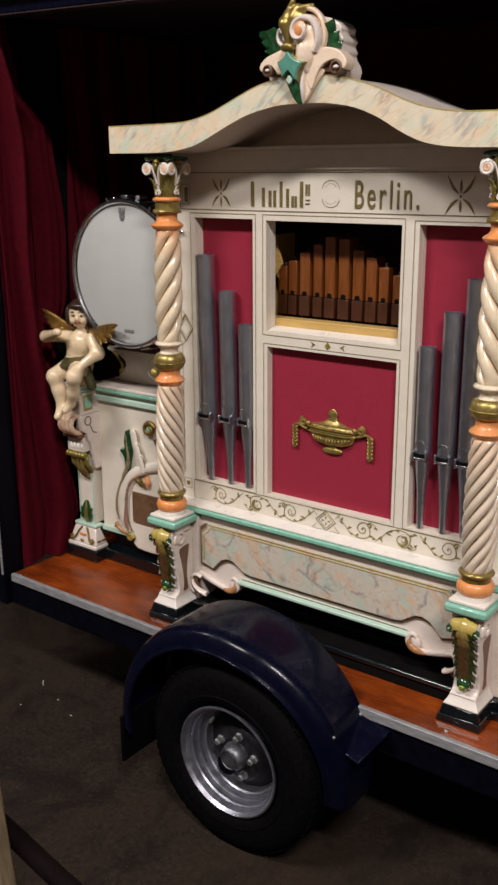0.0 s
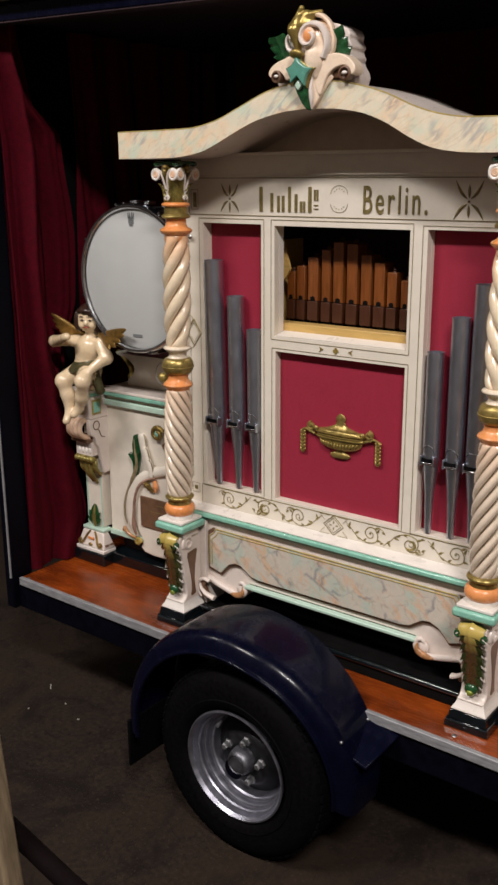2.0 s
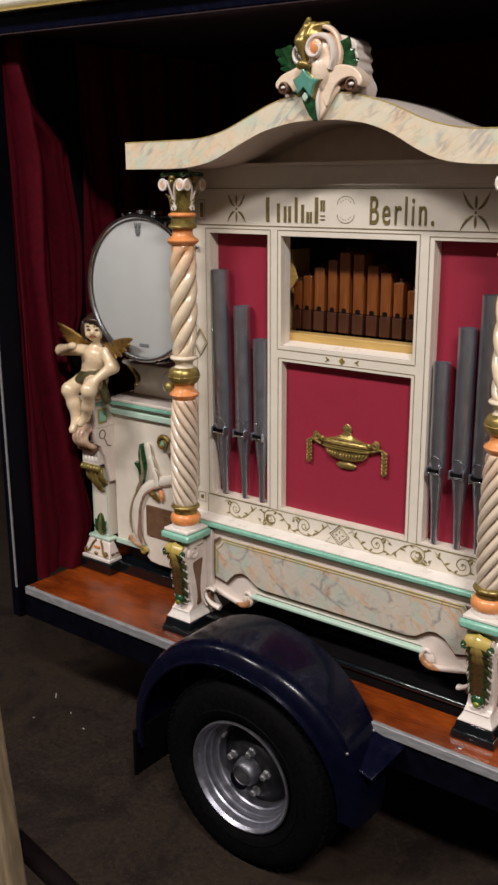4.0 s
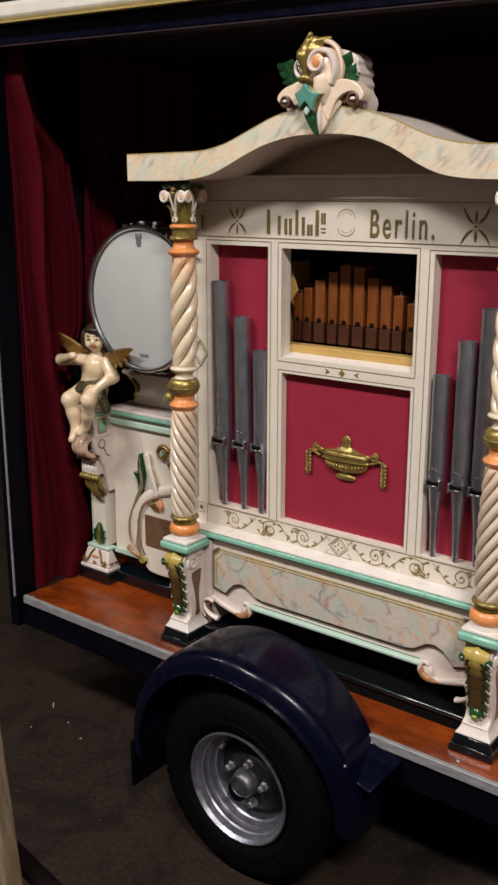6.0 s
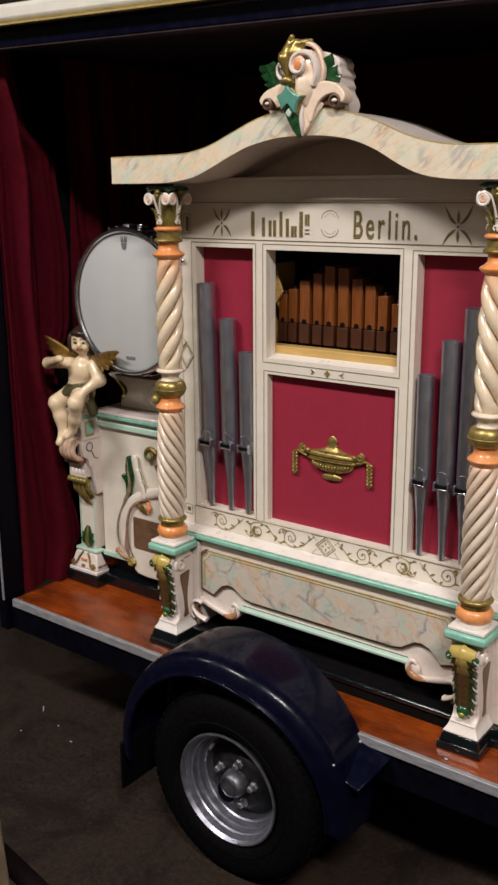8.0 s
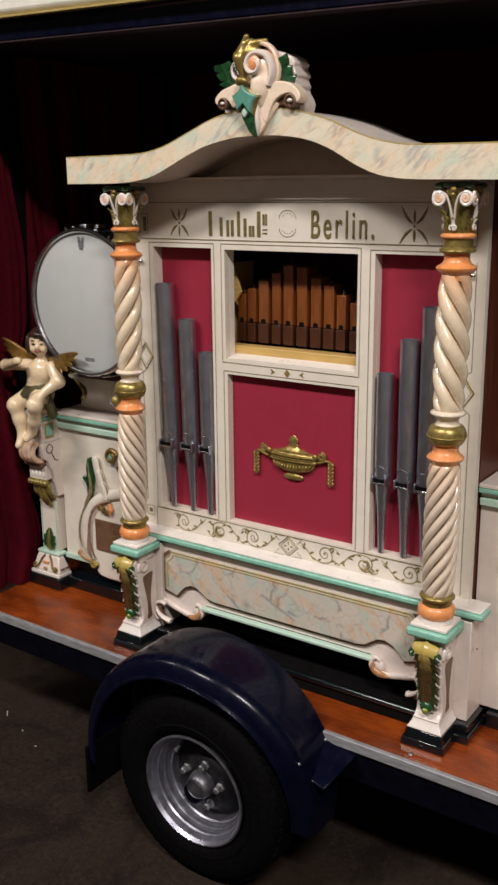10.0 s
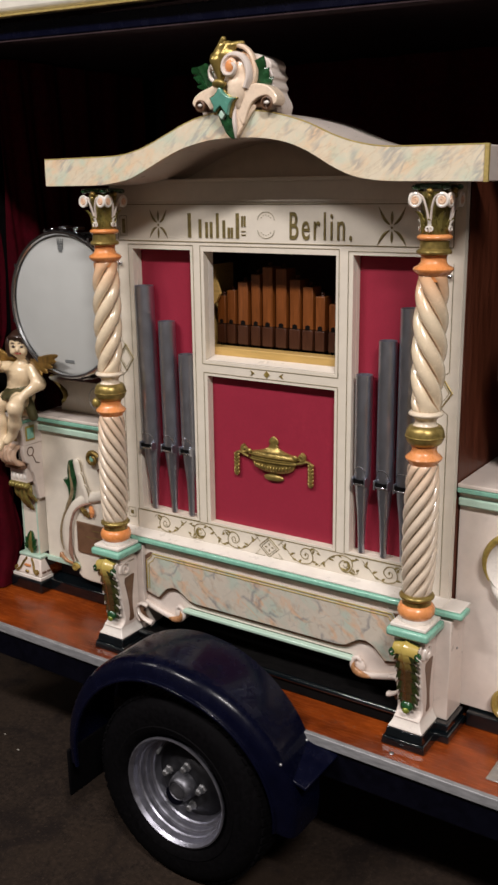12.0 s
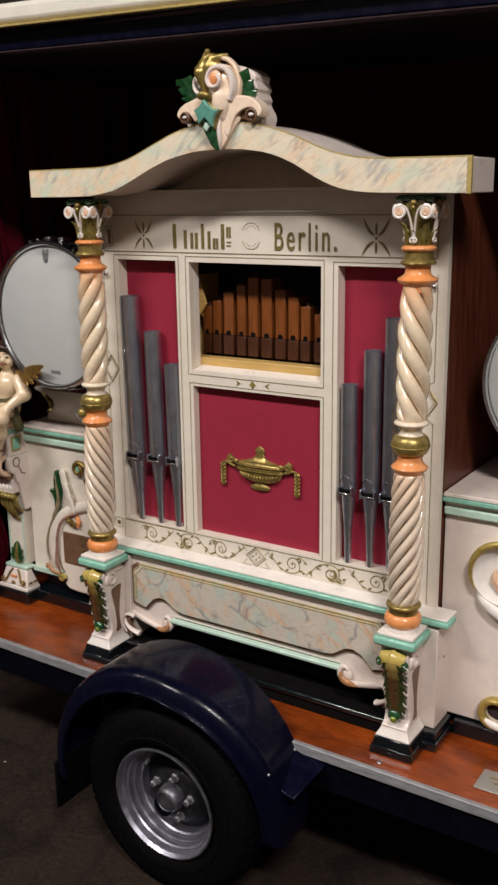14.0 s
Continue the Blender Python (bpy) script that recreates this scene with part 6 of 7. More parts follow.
    # pilaster at the outer end
    p0, p1 = out, out + 0.080
    q0, q1, sf = out + 0.014, out + 0.080, yf - 0.020
    front = yf - 0.042
    part("pilaster", blocks((*X(q0, q1), sf, yf + 0.02, 0.51, 0.83)), skin, c, "pilaster with carved bracket", bevel=0.003)
    part("pilaster_head", blocks((*X(p0 - 0.003, p1 + 0.004), front - 0.030, yf + 0.02, zt - 0.088, zt - 0.0205)), ROSEWHITE, c, bevel=0.003)
    part("pilaster_cap", blocks((*X(p0 - 0.005, p1 + 0.008), front - 0.036, yf + 0.02, zt - 0.020, zt - 0.0095)), TURQ, c, bevel=0.003)
    part("pilaster_cap", blocks((*X(p0 - 0.005, p1 + 0.008), front - 0.034, yf + 0.02, zt - 0.009, zt)), ROSEWHITE, c, bevel=0.003)
    xm = (p0 + p1) / 2
    part("inlay_frame", blocks((*X(xm - 0.017, xm + 0.017), front - 0.0322, front - 0.0302, zt - 0.074, zt - 0.030)), GOLD, c)
    part("inlay", blocks((*X(xm - 0.012, xm + 0.012), front - 0.034, front - 0.0323, zt - 0.068, zt - 0.036)), TURQ, c, "turquoise inlay")
    xs = p0 - 0.0032
    part("inlay_frame", blocks((*X(xs, xs - 0.002), front - 0.020, front + 0.014, zt - 0.074, zt - 0.030)), GOLD, c)
    part("inlay", blocks((*X(xs - 0.0021, xs - 0.004), front - 0.015, front + 0.009, zt - 0.068, zt - 0.036)), TURQ, c)
    # side cheek of the bracket, with its curl
    cheek = [(front - 0.030, zt - 0.088), (front - 0.032, zt - 0.112), (front - 0.026, zt - 0.136), (front - 0.010, zt - 0.146), (front - 0.006, zt - 0.165), (front + 0.004, zt - 0.178), (front + 0.010, zt - 0.205), (front + 0.016, zt - 0.225), (front + 0.020, zt - 0.262), (yf + 0.01, zt - 0.262), (yf + 0.01, zt - 0.088)]
    part("bracket_cheek", prism_x(cheek, s * (p0 - 0.001), s * (p0 + 0.014)), ROSEWHITE, c, bevel=0.002)
    pts = []
    for k in range(25):
        th = radians(-60) + 2 * math.pi * 1.0 * k / 24
        pts.append((s * (p0 - 0.002), front - 0.004 + 0.012 * math.cos(th), zt - 0.108 + 0.013 * math.sin(th)))
    part("cheek_curl", sweep(pts + [(s * (p0 - 0.002), front + 0.008, zt - 0.130), (s * (p0 - 0.002), front + 0.014, zt - 0.145), (s * (p0 - 0.002), front + 0.028, zt - 0.150)], 0.0016, 6, 1.0, up=(1, 0, 0)), BROWN, c, "engraved brown curl")
    bm = bmesh.new()
    for k in range(4):
        x = s * (p0 + 0.021 + 0.015 * k)
        sweep(curve_pts([(x, front - 0.024, zt - 0.090), (x, front - 0.046, zt - 0.100), (x, front - 0.050, zt - 0.122), (x, front - 0.036, zt - 0.140), (x, front - 0.014, zt - 0.147)], 5), 0.0085, 10, 1.0, bm, up=(1, 0, 0))
    part("corbel", bm, PEACH, c, "reeded peach corbel")
    part("corbel_band", blocks((*X(p0 + 0.0135, p1 + 0.003), front - 0.030, yf, zt - 0.162, zt - 0.149)), BROWN, c, bevel=0.003)
    part("corbel_block", blocks((*X(p0 + 0.0135, p1 + 0.002), front - 0.012, yf, zt - 0.207, zt - 0.1625)), ROSEWHITE, c, bevel=0.002)
    for k in range(4):
        part("block_drop", blob(bmesh.new(), (s * (p0 + 0.022 + 0.015 * k), front - 0.012, zt - 0.190), (0.005, 0.004, 0.010), u=10, v=7), WHITE, c)
    for k in range(6):
        part("gilt_bead", blob(bmesh.new(), (s * (p0 + 0.012 + 0.0128 * k), front - 0.014, zt - 0.215), (0.0075, 0.013, 0.010), u=10, v=7), GOLDGREEN, c, "gold-green bead")
    for k in range(4):
        x0, l = s * (p0 + 0.014 + 0.018 * k), (0.052, 0.082, 0.078, 0.056)[k]
        part("corbel_leaf", frond([(x0, front - 0.004, zt - 0.218), (x0 - s * 0.002, front - 0.006, zt - 0.218 - l * 0.5), (x0 - s * 0.006, front + 0.014, zt - 0.218 - l)], (1, 0, 0), [0.010, 0.011, 0.009, 0.002], 3, 0.35, 0.5, 0.006, tips=False), [ANTIQUE, GOLDGREEN, GOLDGREEN], c, "gold-green drooping leaf")
    xq = (q0 + q1) / 2
    part("base_leaf", frond([(s * xq, sf - 0.002, 0.511), (s * xq, sf - 0.006, 0.530), (s * xq, sf - 0.006, 0.552), (s * xq, sf - 0.003, 0.580)], (1, 0, 0), [0.024, 0.027, 0.022, 0.003], 3, 0.3, 0.15, 0.004, tips=False, rake=0.5), [GOLDGREEN, GREEN, GREEN], c, "dark green base leaf with gold rib")
    part("pilaster_line", blocks((*X(q0 + 0.001, q0 + 0.005), sf - 0.0025, sf - 0.0003, 0.512, 0.70)), PALETURQ, c)
    part("pilaster_line", blocks((*X(q1 - 0.005, q1 - 0.001), sf - 0.0025, sf - 0.0003, 0.512, 0.70)), PALETURQ, c)
    part("pilaster_base", blocks((*X(q0 - 0.014, q1 + 0.012), sf - 0.016, yf, 0.499, 0.5095)), PALETURQ, c, bevel=0.003)
    part("pilaster_foot", blocks((*X(q0 - 0.026, q1 + 0.024), sf - 0.030, yf, 0.448, 0.4985, 0.014)), ROSEWHITE, c, "splayed foot with scrolls", bevel=0.004)
    for t in (-1, 1):
        x0 = s * xq + t * 0.016
        path = curve_pts([(x0 - t * 0.006, sf - 0.017, 0.497), (x0 + t * 0.004, sf - 0.022, 0.484), (x0 + t * 0.014, sf - 0.029, 0.464), (x0 + t * 0.026, sf - 0.032, 0.456), (x0 + t * 0.032, sf - 0.031, 0.464), (x0 + t * 0.025, sf - 0.030, 0.469)], 6)
        part("foot_scroll", sweep(path, 0.0036, 8, 1.0), ANTIQUE, c, "brown-gold foot scroll")
        x0, y0 = s * (q0 - 0.026), sf - 0.004 + t * 0.010
        part("foot_groove", blocks((min(x0 - s * 0.001, x0 + s * 0.006), max(x0 - s * 0.001, x0 + s * 0.006), y0 - 0.007, y0 + 0.007, 0.459, 0.463)), BROWN, c)
    part("foot_bar", blocks((*X(xq - 0.012, xq + 0.012), sf - 0.028, sf - 0.024, 0.474, 0.480)), ORANGE, c)
    part("foot_rose", blob(bmesh.new(), (s * xq, sf - 0.030, 0.458), (0.008, 0.004, 0.005)), ANTIQUE, c)
    part("foot_pad", blocks((*X(q0 - 0.028, q1 + 0.026), sf - 0.034, yf, 0.4365, 0.4475)), WHITE, c, bevel=0.002)
    part("foot_base", blocks((*X(q0 - 0.034, q1 + 0.030), sf - 0.040, yf, DECK + 0.0005, 0.436)), BLACKGREEN, c, bevel=0.003)
    return c


left_cab = cabinet(-1, 0.085, 0.953, 0.862)
cabinet(1, 0.040, 0.968, 0.815)
plaque = part("plaque", blocks((-0.722, -0.570, 0.069, 0.0745, 0.551, 0.645)), BROWN, left_cab, "dark brown plaque with faint gold lines", bevel=0.001)
for k, (a, b) in enumerate(((-0.66, -0.60), (-0.685, -0.59), (-0.66, -0.605))):
    part("plaque_line", blocks((a, b, 0.0683, 0.0689, 0.6255 - 0.022 * k, 0.6275 - 0.022 * k)), LINE, plaque)


# ---- drums ----
def drum(x, z, y, r, deep, label, lug0=15, lugs=8):
    d = thing("drum", label, "drum", (x, y + deep / 2, z), "drums beside the organ")
    part("shell", lathe([(r - 0.014, y + 0.006), (r - 0.010, y + 0.012), (r - 0.010, y + deep - 0.01), (r - 0.014, y + deep)], x, z, 64, axis="y"), DRUMSHELL, d, "black drum shell")
    part("head", lathe([(r - 0.012, y + 0.005), (r - 0.013, y + 0.001), (r - 0.016, y), (0.002, y - 0.0006)], x, z, 72, axis="y"), DRUMHEAD, d, "pale coated drum skin")
    part("hoop", lathe([(r - 0.013, y - 0.004), (r - 0.010, y - 0.009), (r - 0.004, y - 0.010), (r - 0.001, y - 0.007), (r, y), (r, y + 0.012), (r - 0.004, y + 0.014), (r - 0.010, y + 0.012), (r - 0.011, y)], x, z, 72, axis="y", caps=False), CHROME, d, "chrome hoop")
    for k in range(lugs):
        a = radians(lug0 + 360 / lugs * k)
        ux, uz = math.cos(a), math.sin(a)
        part("lug", blocks((x + ux * (r + 0.004) - 0.005, x + ux * (r + 0.004) + 0.005, y + 0.02, y + deep * 0.55, z + uz * (r + 0.004) - 0.005, z + uz * (r + 0.004) + 0.005)), CHROME, d, bevel=0.002)
        part("tension_rod", sweep([(x + ux * (r + 0.003), y - 0.006, z + uz * (r + 0.003)), (x + ux * (r + 0.003), y + 0.03, z + uz * (r + 0.003))], 0.0042, 8, up=(0, 0, 1)), CHROME, d)
    return d


left_drum = drum(-0.645, 1.288, 0.0, 0.197, 0.14, "round drum with pale coated skin and chrome hoop on the cabinet")
crown = bmesh.new()
for dx in (-0.008, -0.003, 0.003, 0.008):
    prism([(-0.648 + dx - 0.002, 1.446), (-0.648 + dx + 0.002, 1.446), (-0.648 + dx * 1.3, 1.463)], -0.0022, -0.0008, crown)
box(crown, -0.657, -0.639, -0.0022, -0.0008, 1.434, 1.444)
box(crown, -0.654, -0.642, -0.0022, -0.0008, 1.428, 1.433)
part("printed_emblem", crown, GREYPRINT, left_drum, "small grey printed emblem", soft=False)
part("printed_bar", blocks((-0.655, -0.622, -0.0020, -0.0008, 1.134, 1.142)), GREYPRINT, left_drum, "small grey printed strip", soft=False)
for x0, x1, z0, z1 in ((-0.662, -0.638, 1.486, 1.493), (-0.610, -0.594, 1.482, 1.492)):
    part("strainer", blocks((x0, x1, 0.01, 0.04, z0, z1)), CHROME, left_drum, "chrome snare strainer", bevel=0.002)
drum(0.689, 1.209, 0.10, 0.184, 0.25, "round drum with pale skin and chrome hoop beside the case", 45, 4)

for s, zb, cxm, y0, y1, zt in ((-1, 0.9535, -0.645, 0.145, 0.235, 1.048), (1, 0.9685, 0.692, 0.13, 0.25, 1.04)):
    dc = thing("drum_cradle", "cream wooden drum cradle with gold ball feet", "drum stand", (cxm, 0.19, zb), "drum cradles")
    k = 1.0 if s < 0 else 0.45
    half = [(0.185, zb), (0.182, 0.972), (0.165, 0.984), (0.155, 1.000), (0.158, 1.015), (0.180, 1.030), (0.225, zt - 0.008), (0.232, zt)]
    part("rest", prism([(cxm + k * a, z) for a, z in half] + [(cxm - k * a, z) for a, z in half[::-1]], y0, y1), CREAM, dc, "cream flared cradle rest", bevel=0.003)
    for t in (-1, 1):
        bx, by = cxm + t * 0.205 * k, 0.190
        part("ball_foot", blob(bmesh.new(), (bx, by, zb + 0.0145), (0.016, 0.016, 0.0145)), OLDGOLD, dc, "gold ball foot")
        part("stay", sweep(curve_pts([(bx, by, zb + 0.024), (bx + t * 0.004, by, zb + 0.040), (bx + t * 0.024, by, zb + 0.062), (bx + t * 0.060 * k, by, zb + 0.088)], 5), [0.010 - 0.004 * k / 15 for k in range(16)], 8), ANTIQUE, dc, "dark gold curved stay")

# bell beside the column
bell = thing("brass_bell", "small brass ball bell in a wire hoop on a thin stem", "bell", (-0.577, 0.03, 0.953))
part("ball", blob(bmesh.new(), (-0.577, 0.03, 1.026), (0.014, 0.014, 0.014)), GOLD, bell)
part("hoop", sweep([(-0.577 + 0.028 * math.cos(radians(a)), 0.03, 1.034 + 0.032 * math.sin(radians(a))) for a in range(-70, 251, 10)], 0.0013, 6), STEEL, bell)
part("stem", lathe([(0.008, 0.9535), (0.008, 0.956), (0.003, 0.958), (0.003, 1.013)], -0.577, 0.075, 10), STEEL, bell)
part("arm", sweep([(-0.577, 0.075, 1.011), (-0.577, 0.052, 1.013), (-0.577, 0.03, 1.014)], 0.003, 8, up=(1, 0, 0)), STEEL, bell)


# ---- cherub figure ----
def cherub():
    F, H, W, S, L = 0, 1, 2, 3, 4
    C = lambda a, b, ra, rb, mat=F, k=0.010: ("cone", a, b, ra, rb, mat, k)  # noqa: E731
    E = lambda a, size, turn=(0, 0, 0), mat=F, k=0.008: ("ell", a, size, 0, turn, mat, k)  # noqa: E731
    hx, hy, hz = -0.841, 0.015, 1.164
    shapes = [
        E((-0.852, 0.018, 1.080), (0.046, 0.035, 0.038), k=0.012),
        E((-0.862, 0.020, 1.048), (0.038, 0.033, 0.030), k=0.012),
        E((-0.866, 0.022, 1.014), (0.044, 0.041, 0.034), k=0.012),
        E((-0.868, 0.030, 0.980), (0.034, 0.034, 0.028), k=0.010),
        C((hx, hy + 0.006, hz - 0.040), (-0.850, 0.018, 1.10), 0.015, 0.020),
        E((hx + 0.002, hy, hz), (0.0325, 0.034, 0.039)),
        C((-0.892, 0.012, 1.098), (-0.960, -0.015, 1.094), 0.0175, 0.0145),
        C((-0.960, -0.015, 1.094), (-0.884, -0.044, 1.115), 0.016, 0.011),
        E((-0.872, -0.047, 1.119), (0.014, 0.011, 0.011)),
        C((-0.803, 0.018, 1.096), (-0.770, 0.006, 1.062), 0.020, 0.018),
        C((-0.770, 0.006, 1.062), (-0.794, -0.034, 1.032), 0.017, 0.012),
        E((-0.801, -0.041, 1.026), (0.014, 0.012, 0.011)),
        C((-0.884, 0.008, 1.012), (-0.888, -0.054, 0.994), 0.0275, 0.0225, k=0.012),
        C((-0.888, -0.056, 0.988), (-0.880, -0.046, 0.950), 0.0195, 0.0190),
        C((-0.880, -0.046, 0.950), (-0.874, -0.048, 0.904), 0.0205, 0.012),
        C((-0.874, -0.048, 0.902), (-0.872, -0.066, 0.878), 0.0125, 0.0105),
        C((-0.846, 0.006, 1.016), (-0.801, -0.060, 1.004), 0.0275, 0.0225, k=0.012),
        C((-0.801, -0.060, 0.998), (-0.822, -0.046, 0.952), 0.0195, 0.0175),
        C((-0.822, -0.046, 0.952), (-0.842, -0.042, 0.914), 0.0185, 0.0120),
        C((-0.842, -0.042, 0.914), (-0.848, -0.056, 0.898), 0.0120, 0.0100),
        E((-0.862, 0.004, 1.030), (0.050, 0.050, 0.015), (14, -10, 0), S, 0.003),
        C((-0.822, 0.006, 1.014), (-0.808, 0.012, 0.962), 0.013, 0.014, S, 0.006),
        E((hx + 0.002, hy + 0.008, hz + 0.017), (0.041, 0.037, 0.031), (0, 0, 0), H, 0.003),
        E((hx + 0.026, hy + 0.014, hz - 0.010), (0.023, 0.024, 0.040), (0, 0, 0), H, 0.003),
        E((hx - 0.022, hy + 0.014, hz - 0.004), (0.016, 0.022, 0.030), (0, 0, 0), H, 0.003),
        E((hx + 0.006, hy - 0.012, hz + 0.026), (0.031, 0.024, 0.013), (0, 0, 0), H, 0.003),
    ]
    f, q = Vector((0.48, -0.877, 0)), Vector((0.877, 0.48, 0))
    face = Vector((hx, hy, hz)) + f * 0.0335
    shapes.append(E(tuple(face + Vector((0, 0, -0.008)) + f * 0.001), (0.0045, 0.0050, 0.0065), k=0.004))
    for t in (-1, 1):
        shapes.append(E(tuple(face + q * 0.0115 * t + Vector((0, 0, 0.001)) - f * 0.0022), (0.0056, 0.0040, 0.0026), (0, 0, 28), H, 0.001))
        shapes.append(E(tuple(face + q * 0.0125 * t + Vector((0, 0, 0.0098)) - f * 0.0035), (0.0074, 0.0034, 0.0014), (0, 0, 28), H, 0.001))
        shapes.append(E(tuple(face + q * 0.015 * t + Vector((0, 0, -0.014)) - f * 0.009), (0.009, 0.009, 0.009), k=0.006))
    shapes.append(E(tuple(face + Vector((0, 0, -0.0195)) - f * 0.003), (0.0056, 0.0040, 0.0022), (0, 0, 28), L, 0.001))
    for t, low in ((-1, 0.0), (1, 0.008)):
        shapes.append(E(tuple(face - f * 0.024 + q * 0.030 * t + Vector((0, 0, -0.002 - low))), (0.011, 0.013, 0.030 + low), (0, 0, 0), H, 0.002))
    # wings: overlapping feathers a side
    def feather(root, tip, wide):
        a, b = Vector(root), Vector(tip)
        d = b - a
        shapes.append(E(tuple((a + b) / 2), (d.length * 0.54, 0.0055, wide), (0, -math.degrees(math.asin(d.z / d.length)), math.degrees(math.atan2(d.y, d.x))), W, 0.002))

    for k, (x, z) in enumerate(((-0.984, 1.168), (-0.981, 1.150), (-0.974, 1.133), (-0.962, 1.118), (-0.945, 1.108))):
        feather((-0.892, 0.034 + 0.002 * k, 1.112), (x, 0.002 + 0.003 * k, z), 0.010)
    for k, (x, z) in enumerate(((-0.652, 1.157), (-0.662, 1.140), (-0.678, 1.122), (-0.698, 1.106), (-0.722, 1.096))):
        feather((-0.796, 0.010 + 0.001 * k, 1.122), (x, -0.034 + 0.002 * k, z), 0.010)
    me = carve(shapes, 0.0026)
    for m in (FLESH, HAIR, WINGGOLD, SASH, LIPRED):
        me.materials.append(m)
    ob = new("cherub_statue", me)
    me.shade_smooth()
    seat = Vector((-0.88, 0.02, 0.953))
    me.transform(Matrix.Translation(-seat))
    ob.location = seat
    return tagged(ob, "glossy painted cherub statue with gold wings sitting on the cabinet", "statue")


cherub()


# ---- curtains ----
def curtain(name, path, z0, z1, folds, depth, label, seed, drawn=0.0, gather=()):
    """A hanging cloth along a path on the floor plan, with folds that deepen and drift towards the hem."""
    rnd = random.Random(seed)
    bm = bmesh.new()
    path = curve_pts([(x, y, 0) for x, y in path], 30)
    n, m = len(path), 44
    jitter = [rnd.uniform(0.75, 1.25) for _ in range(400)]
    rows = []
    for j in range(m + 1):
        t = j / m
        pull = 1.0
        for (t0, w0), (t1, w1) in zip(gather, gather[1:]):
            if t0 <= t <= t1:
                pull = w0 + (w1 - w0) * (0.5 - 0.5 * math.cos(math.pi * (t - t0) / (t1 - t0)))
        row = []
        for i, p in enumerate(path):
            q = path[min(i + 1, n - 1)] - path[max(i - 1, 0)]
            nrm = Vector((-q.y, q.x, 0)).normalized()
            u = i / (n - 1)
            ph = 2 * math.pi * folds * (u + 0.02 * math.sin(7 * u + 2.2 * t) + drawn * t * (1 - u))
            amp = depth * (1.05 - 0.45 * t if gather else 0.55 + 0.6 * t) * jitter[int(u * folds * 2) % 400] * 0.5
            off = amp * (math.sin(ph) + 0.35 * math.sin(2.3 * ph + 1.7 * t + 1)) + 0.006 * noise.noise((u * 9, t * 5, seed))
            row.append(bm.verts.new((p.x + nrm.x * off, path[0].y + (p.y + nrm.y * off - path[0].y) * pull, z1 + (z0 - z1) * t)))
        rows.append(row)
    faces = [bm.faces.new((rows[j][i], rows[j][i + 1], rows[j + 1][i + 1], rows[j + 1][i])) for j in range(m) for i in range(n - 1)]
    bmesh.ops.recalc_face_normals(bm, faces=faces)
    bmesh.ops.solidify(bm, geom=faces, thickness=0.004)
    ob = part(name, bm, VELVET, None)
    smooth(ob, 60)
    return tagged(ob, label, "curtain", "red curtains")


curtain("curtain", [(-1.012, -0.118), (-1.004, -0.07), (-0.998, -0.02), (-0.990, 0.03), (-0.992, 0.080)], DECK + 0.004, 1.955, 1.25, 0.055, "dark red velvet curtain swept back in one slanting fold", 3, -0.35, ((0, 0.14), (0.06, 0.16), (0.135, 0.42), (0.216, 0.60), (0.40, 0.52), (0.56, 0.62), (0.667, 0.82), (0.74, 0.96), (0.83, 1.09), (0.92, 1.20), (1, 0.98)))
curtain("curtain", [(-1.050, -0.105), (-1.044, -0.03), (-1.050, 0.04), (-1.042, 0.11), (-1.046, 0.175)], DECK + 0.004, 1.955, 2.4, 0.050, "dark red velvet curtain hanging behind the swept fold", 6, -0.25, ((0, 0.30), (0.12, 0.46), (0.19, 0.84), (0.38, 0.96), (0.48, 0.94), (0.60, 0.72), (0.70, 0.50), (1, 0.42)))
curtain("curtain", [(-1.062, 0.19), (-1.054, 0.32), (-1.062, 0.46), (-1.054, 0.62), (-1.06, 0.85)], DECK + 0.004, 1.955, 4.5, 0.030, "dark red velvet curtain along the trailer end wall", 5, -0.3)
curtain("curtain", [(-1.0, 0.90), (-0.6, 0.89), (0.0, 0.90), (0.6, 0.89), (1.1, 0.90), (1.55, 0.89)], DECK + 0.004, 1.955, 20, 0.05, "dark red velvet curtain across the trailer back", 8)

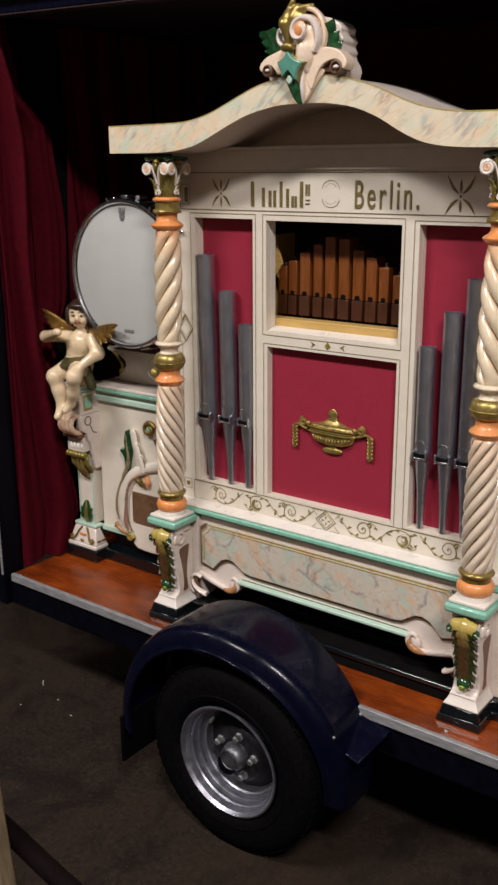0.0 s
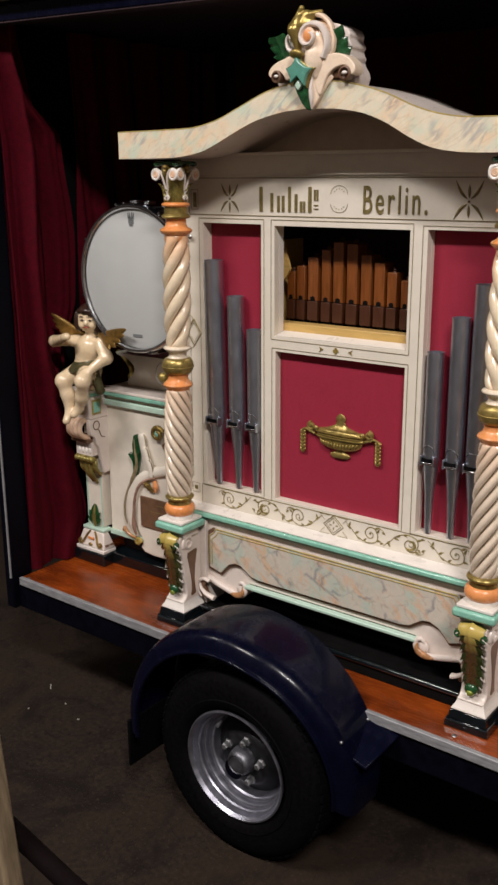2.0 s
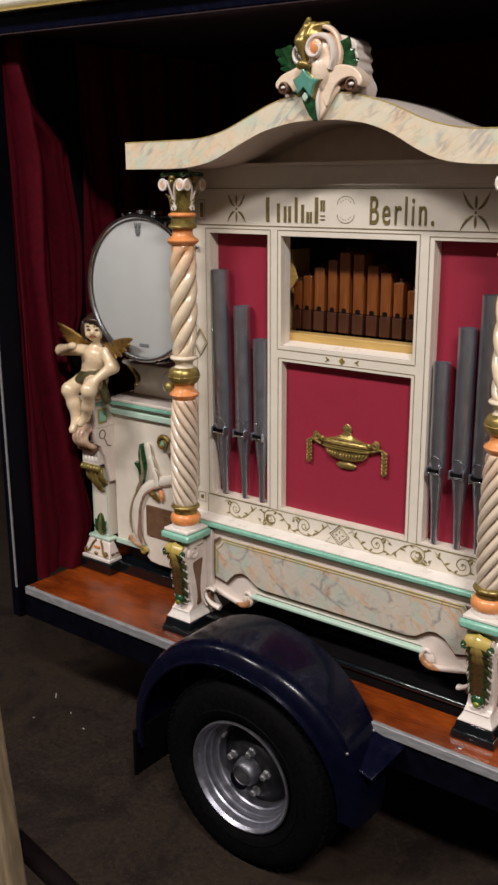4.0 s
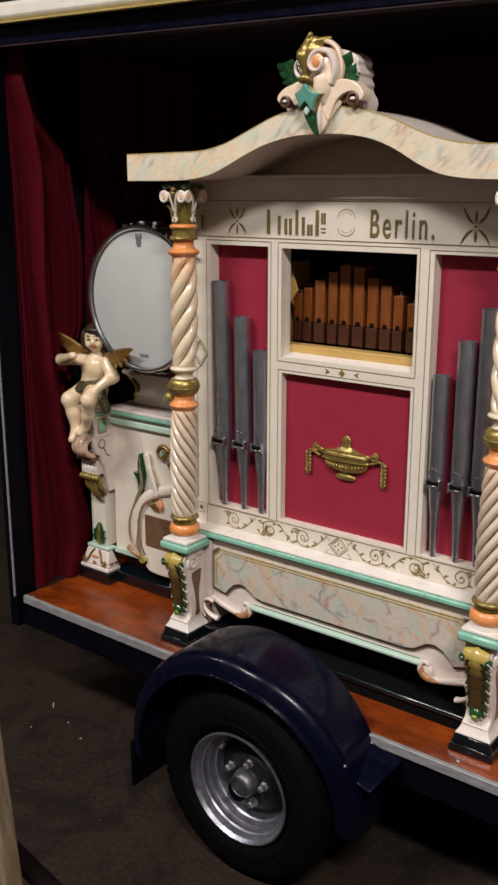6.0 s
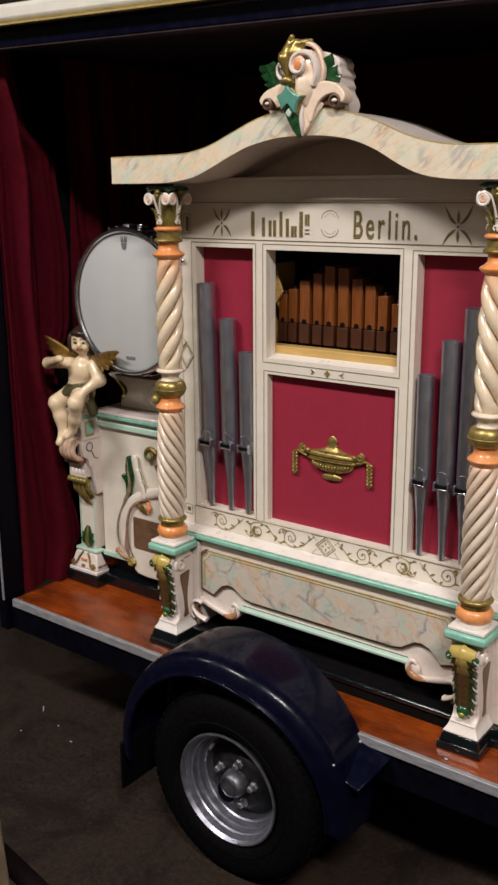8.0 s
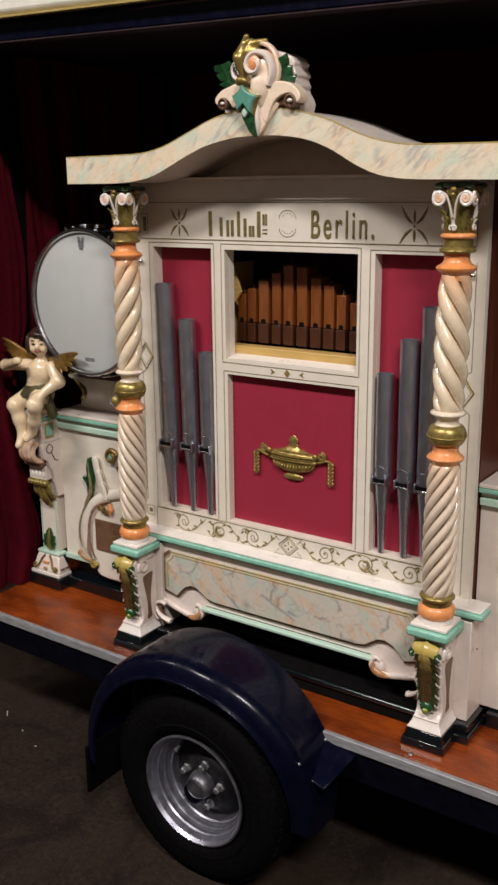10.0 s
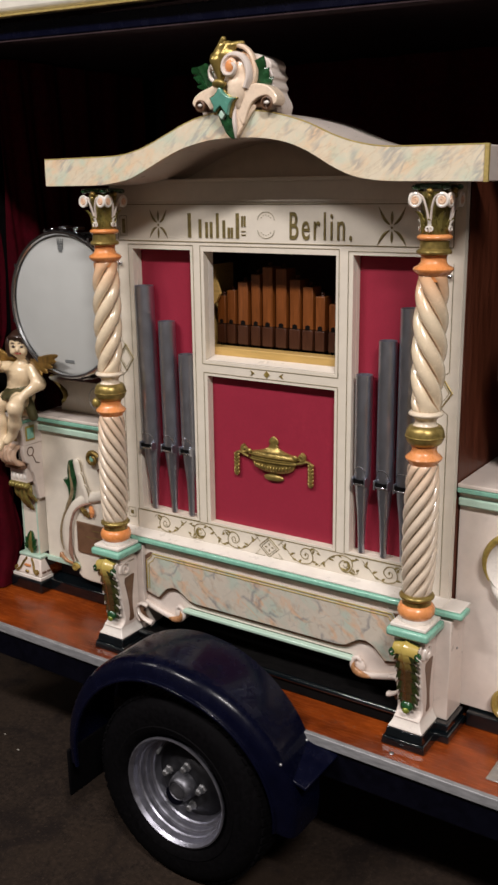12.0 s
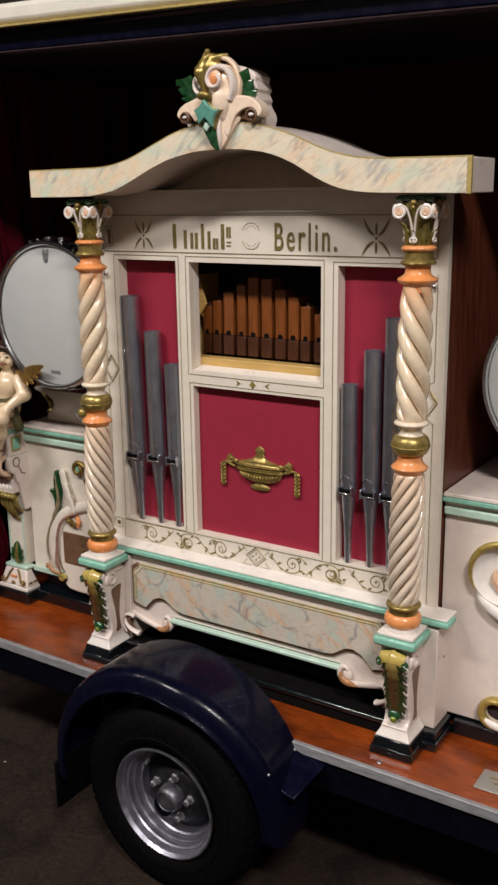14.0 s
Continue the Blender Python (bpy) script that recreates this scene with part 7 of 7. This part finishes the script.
# ---- small things ----
plate = thing("name_plate", "small brushed metal plate screwed to the deck", "plate", (0.66, -0.11, DECK))
body = part("plate_body", blocks((0.612, 0.735, -0.148, -0.074, DECK + 0.0005, DECK + 0.003)), PLATE, plate, bevel=0.001)
for k, (a, b) in enumerate(((0.632, 0.715), (0.645, 0.70))):
    part("plate_line", blocks((a, b, -0.104 - 0.016 * k, -0.098 - 0.016 * k, DECK + 0.0031, DECK + 0.0035)), LINE, body)
for x in (0.619, 0.728):
    part("plate_screw", blob(bmesh.new(), (x, -0.111, DECK + 0.003), (0.003, 0.003, 0.001), u=8, v=5), STEEL, body)
for x in (-0.965, -0.34, 0.41):
    tagged(part("deck_screw", blob(bmesh.new(), (x, -0.168, DECK + 0.001), (0.006, 0.006, 0.002), u=10, v=6), STEEL, None), "small steel screw in the deck edge", "screw", "deck screws")

# barrier post and rope near the visitors' side
post = thing("barrier_post", "weathered pine barrier post with dark red rope", "barrier", (0.20, -1.2, 0.0))
def rail_x(z):
    """The leaning right edge of the post."""
    return 0.237 + 0.104 * (0.671 - z)


bm = bmesh.new()
v = [bm.verts.new((rail_x(z) - w, y, z)) for z in (0.0, 1.0) for w, y in ((0.08, -1.20), (0.0, -1.20), (0.0, -1.17), (0.08, -1.17))]
for f in ((0, 3, 2, 1), (4, 5, 6, 7), (0, 1, 5, 4), (1, 2, 6, 5), (2, 3, 7, 6), (3, 0, 4, 7)):
    bm.faces.new([v[i] for i in f])
part("post", bm, POSTWOOD, post, bevel=0.006)
part("rope", sweep(curve_pts([(-0.3, -1.15, 0.888), (0.0, -1.15, 0.738), (0.21, -1.15, 0.678), (0.34, -1.15, 0.643), (0.6, -1.15, 0.59), (1.0, -1.15, 0.57)], 10), 0.014, 12, up=(0, 1, 0)), ROPE, post, "dark red barrier rope")

rnd = random.Random(5)
for k in range(4):
    x, y = -0.86 + rnd.uniform(-0.10, 0.10), -0.22 + rnd.uniform(-0.09, 0.09)
    if k == 0:
        x, y = -0.98, -0.10
    l = 0.014 if k < 1 else rnd.uniform(0.002, 0.004)
    bm = blocks((x - l, x + l, y - 0.0015, y + 0.0015, 0.0003, 0.002))
    bmesh.ops.rotate(bm, verts=bm.verts[:], cent=(x, y, 0), matrix=Euler((0, 0, rnd.uniform(0, 3))).to_matrix())
    tagged(part("paper_scrap", bm, SCRAP, None, soft=False), "tiny pale paper scrap on the concrete floor", "litter", "floor scraps")
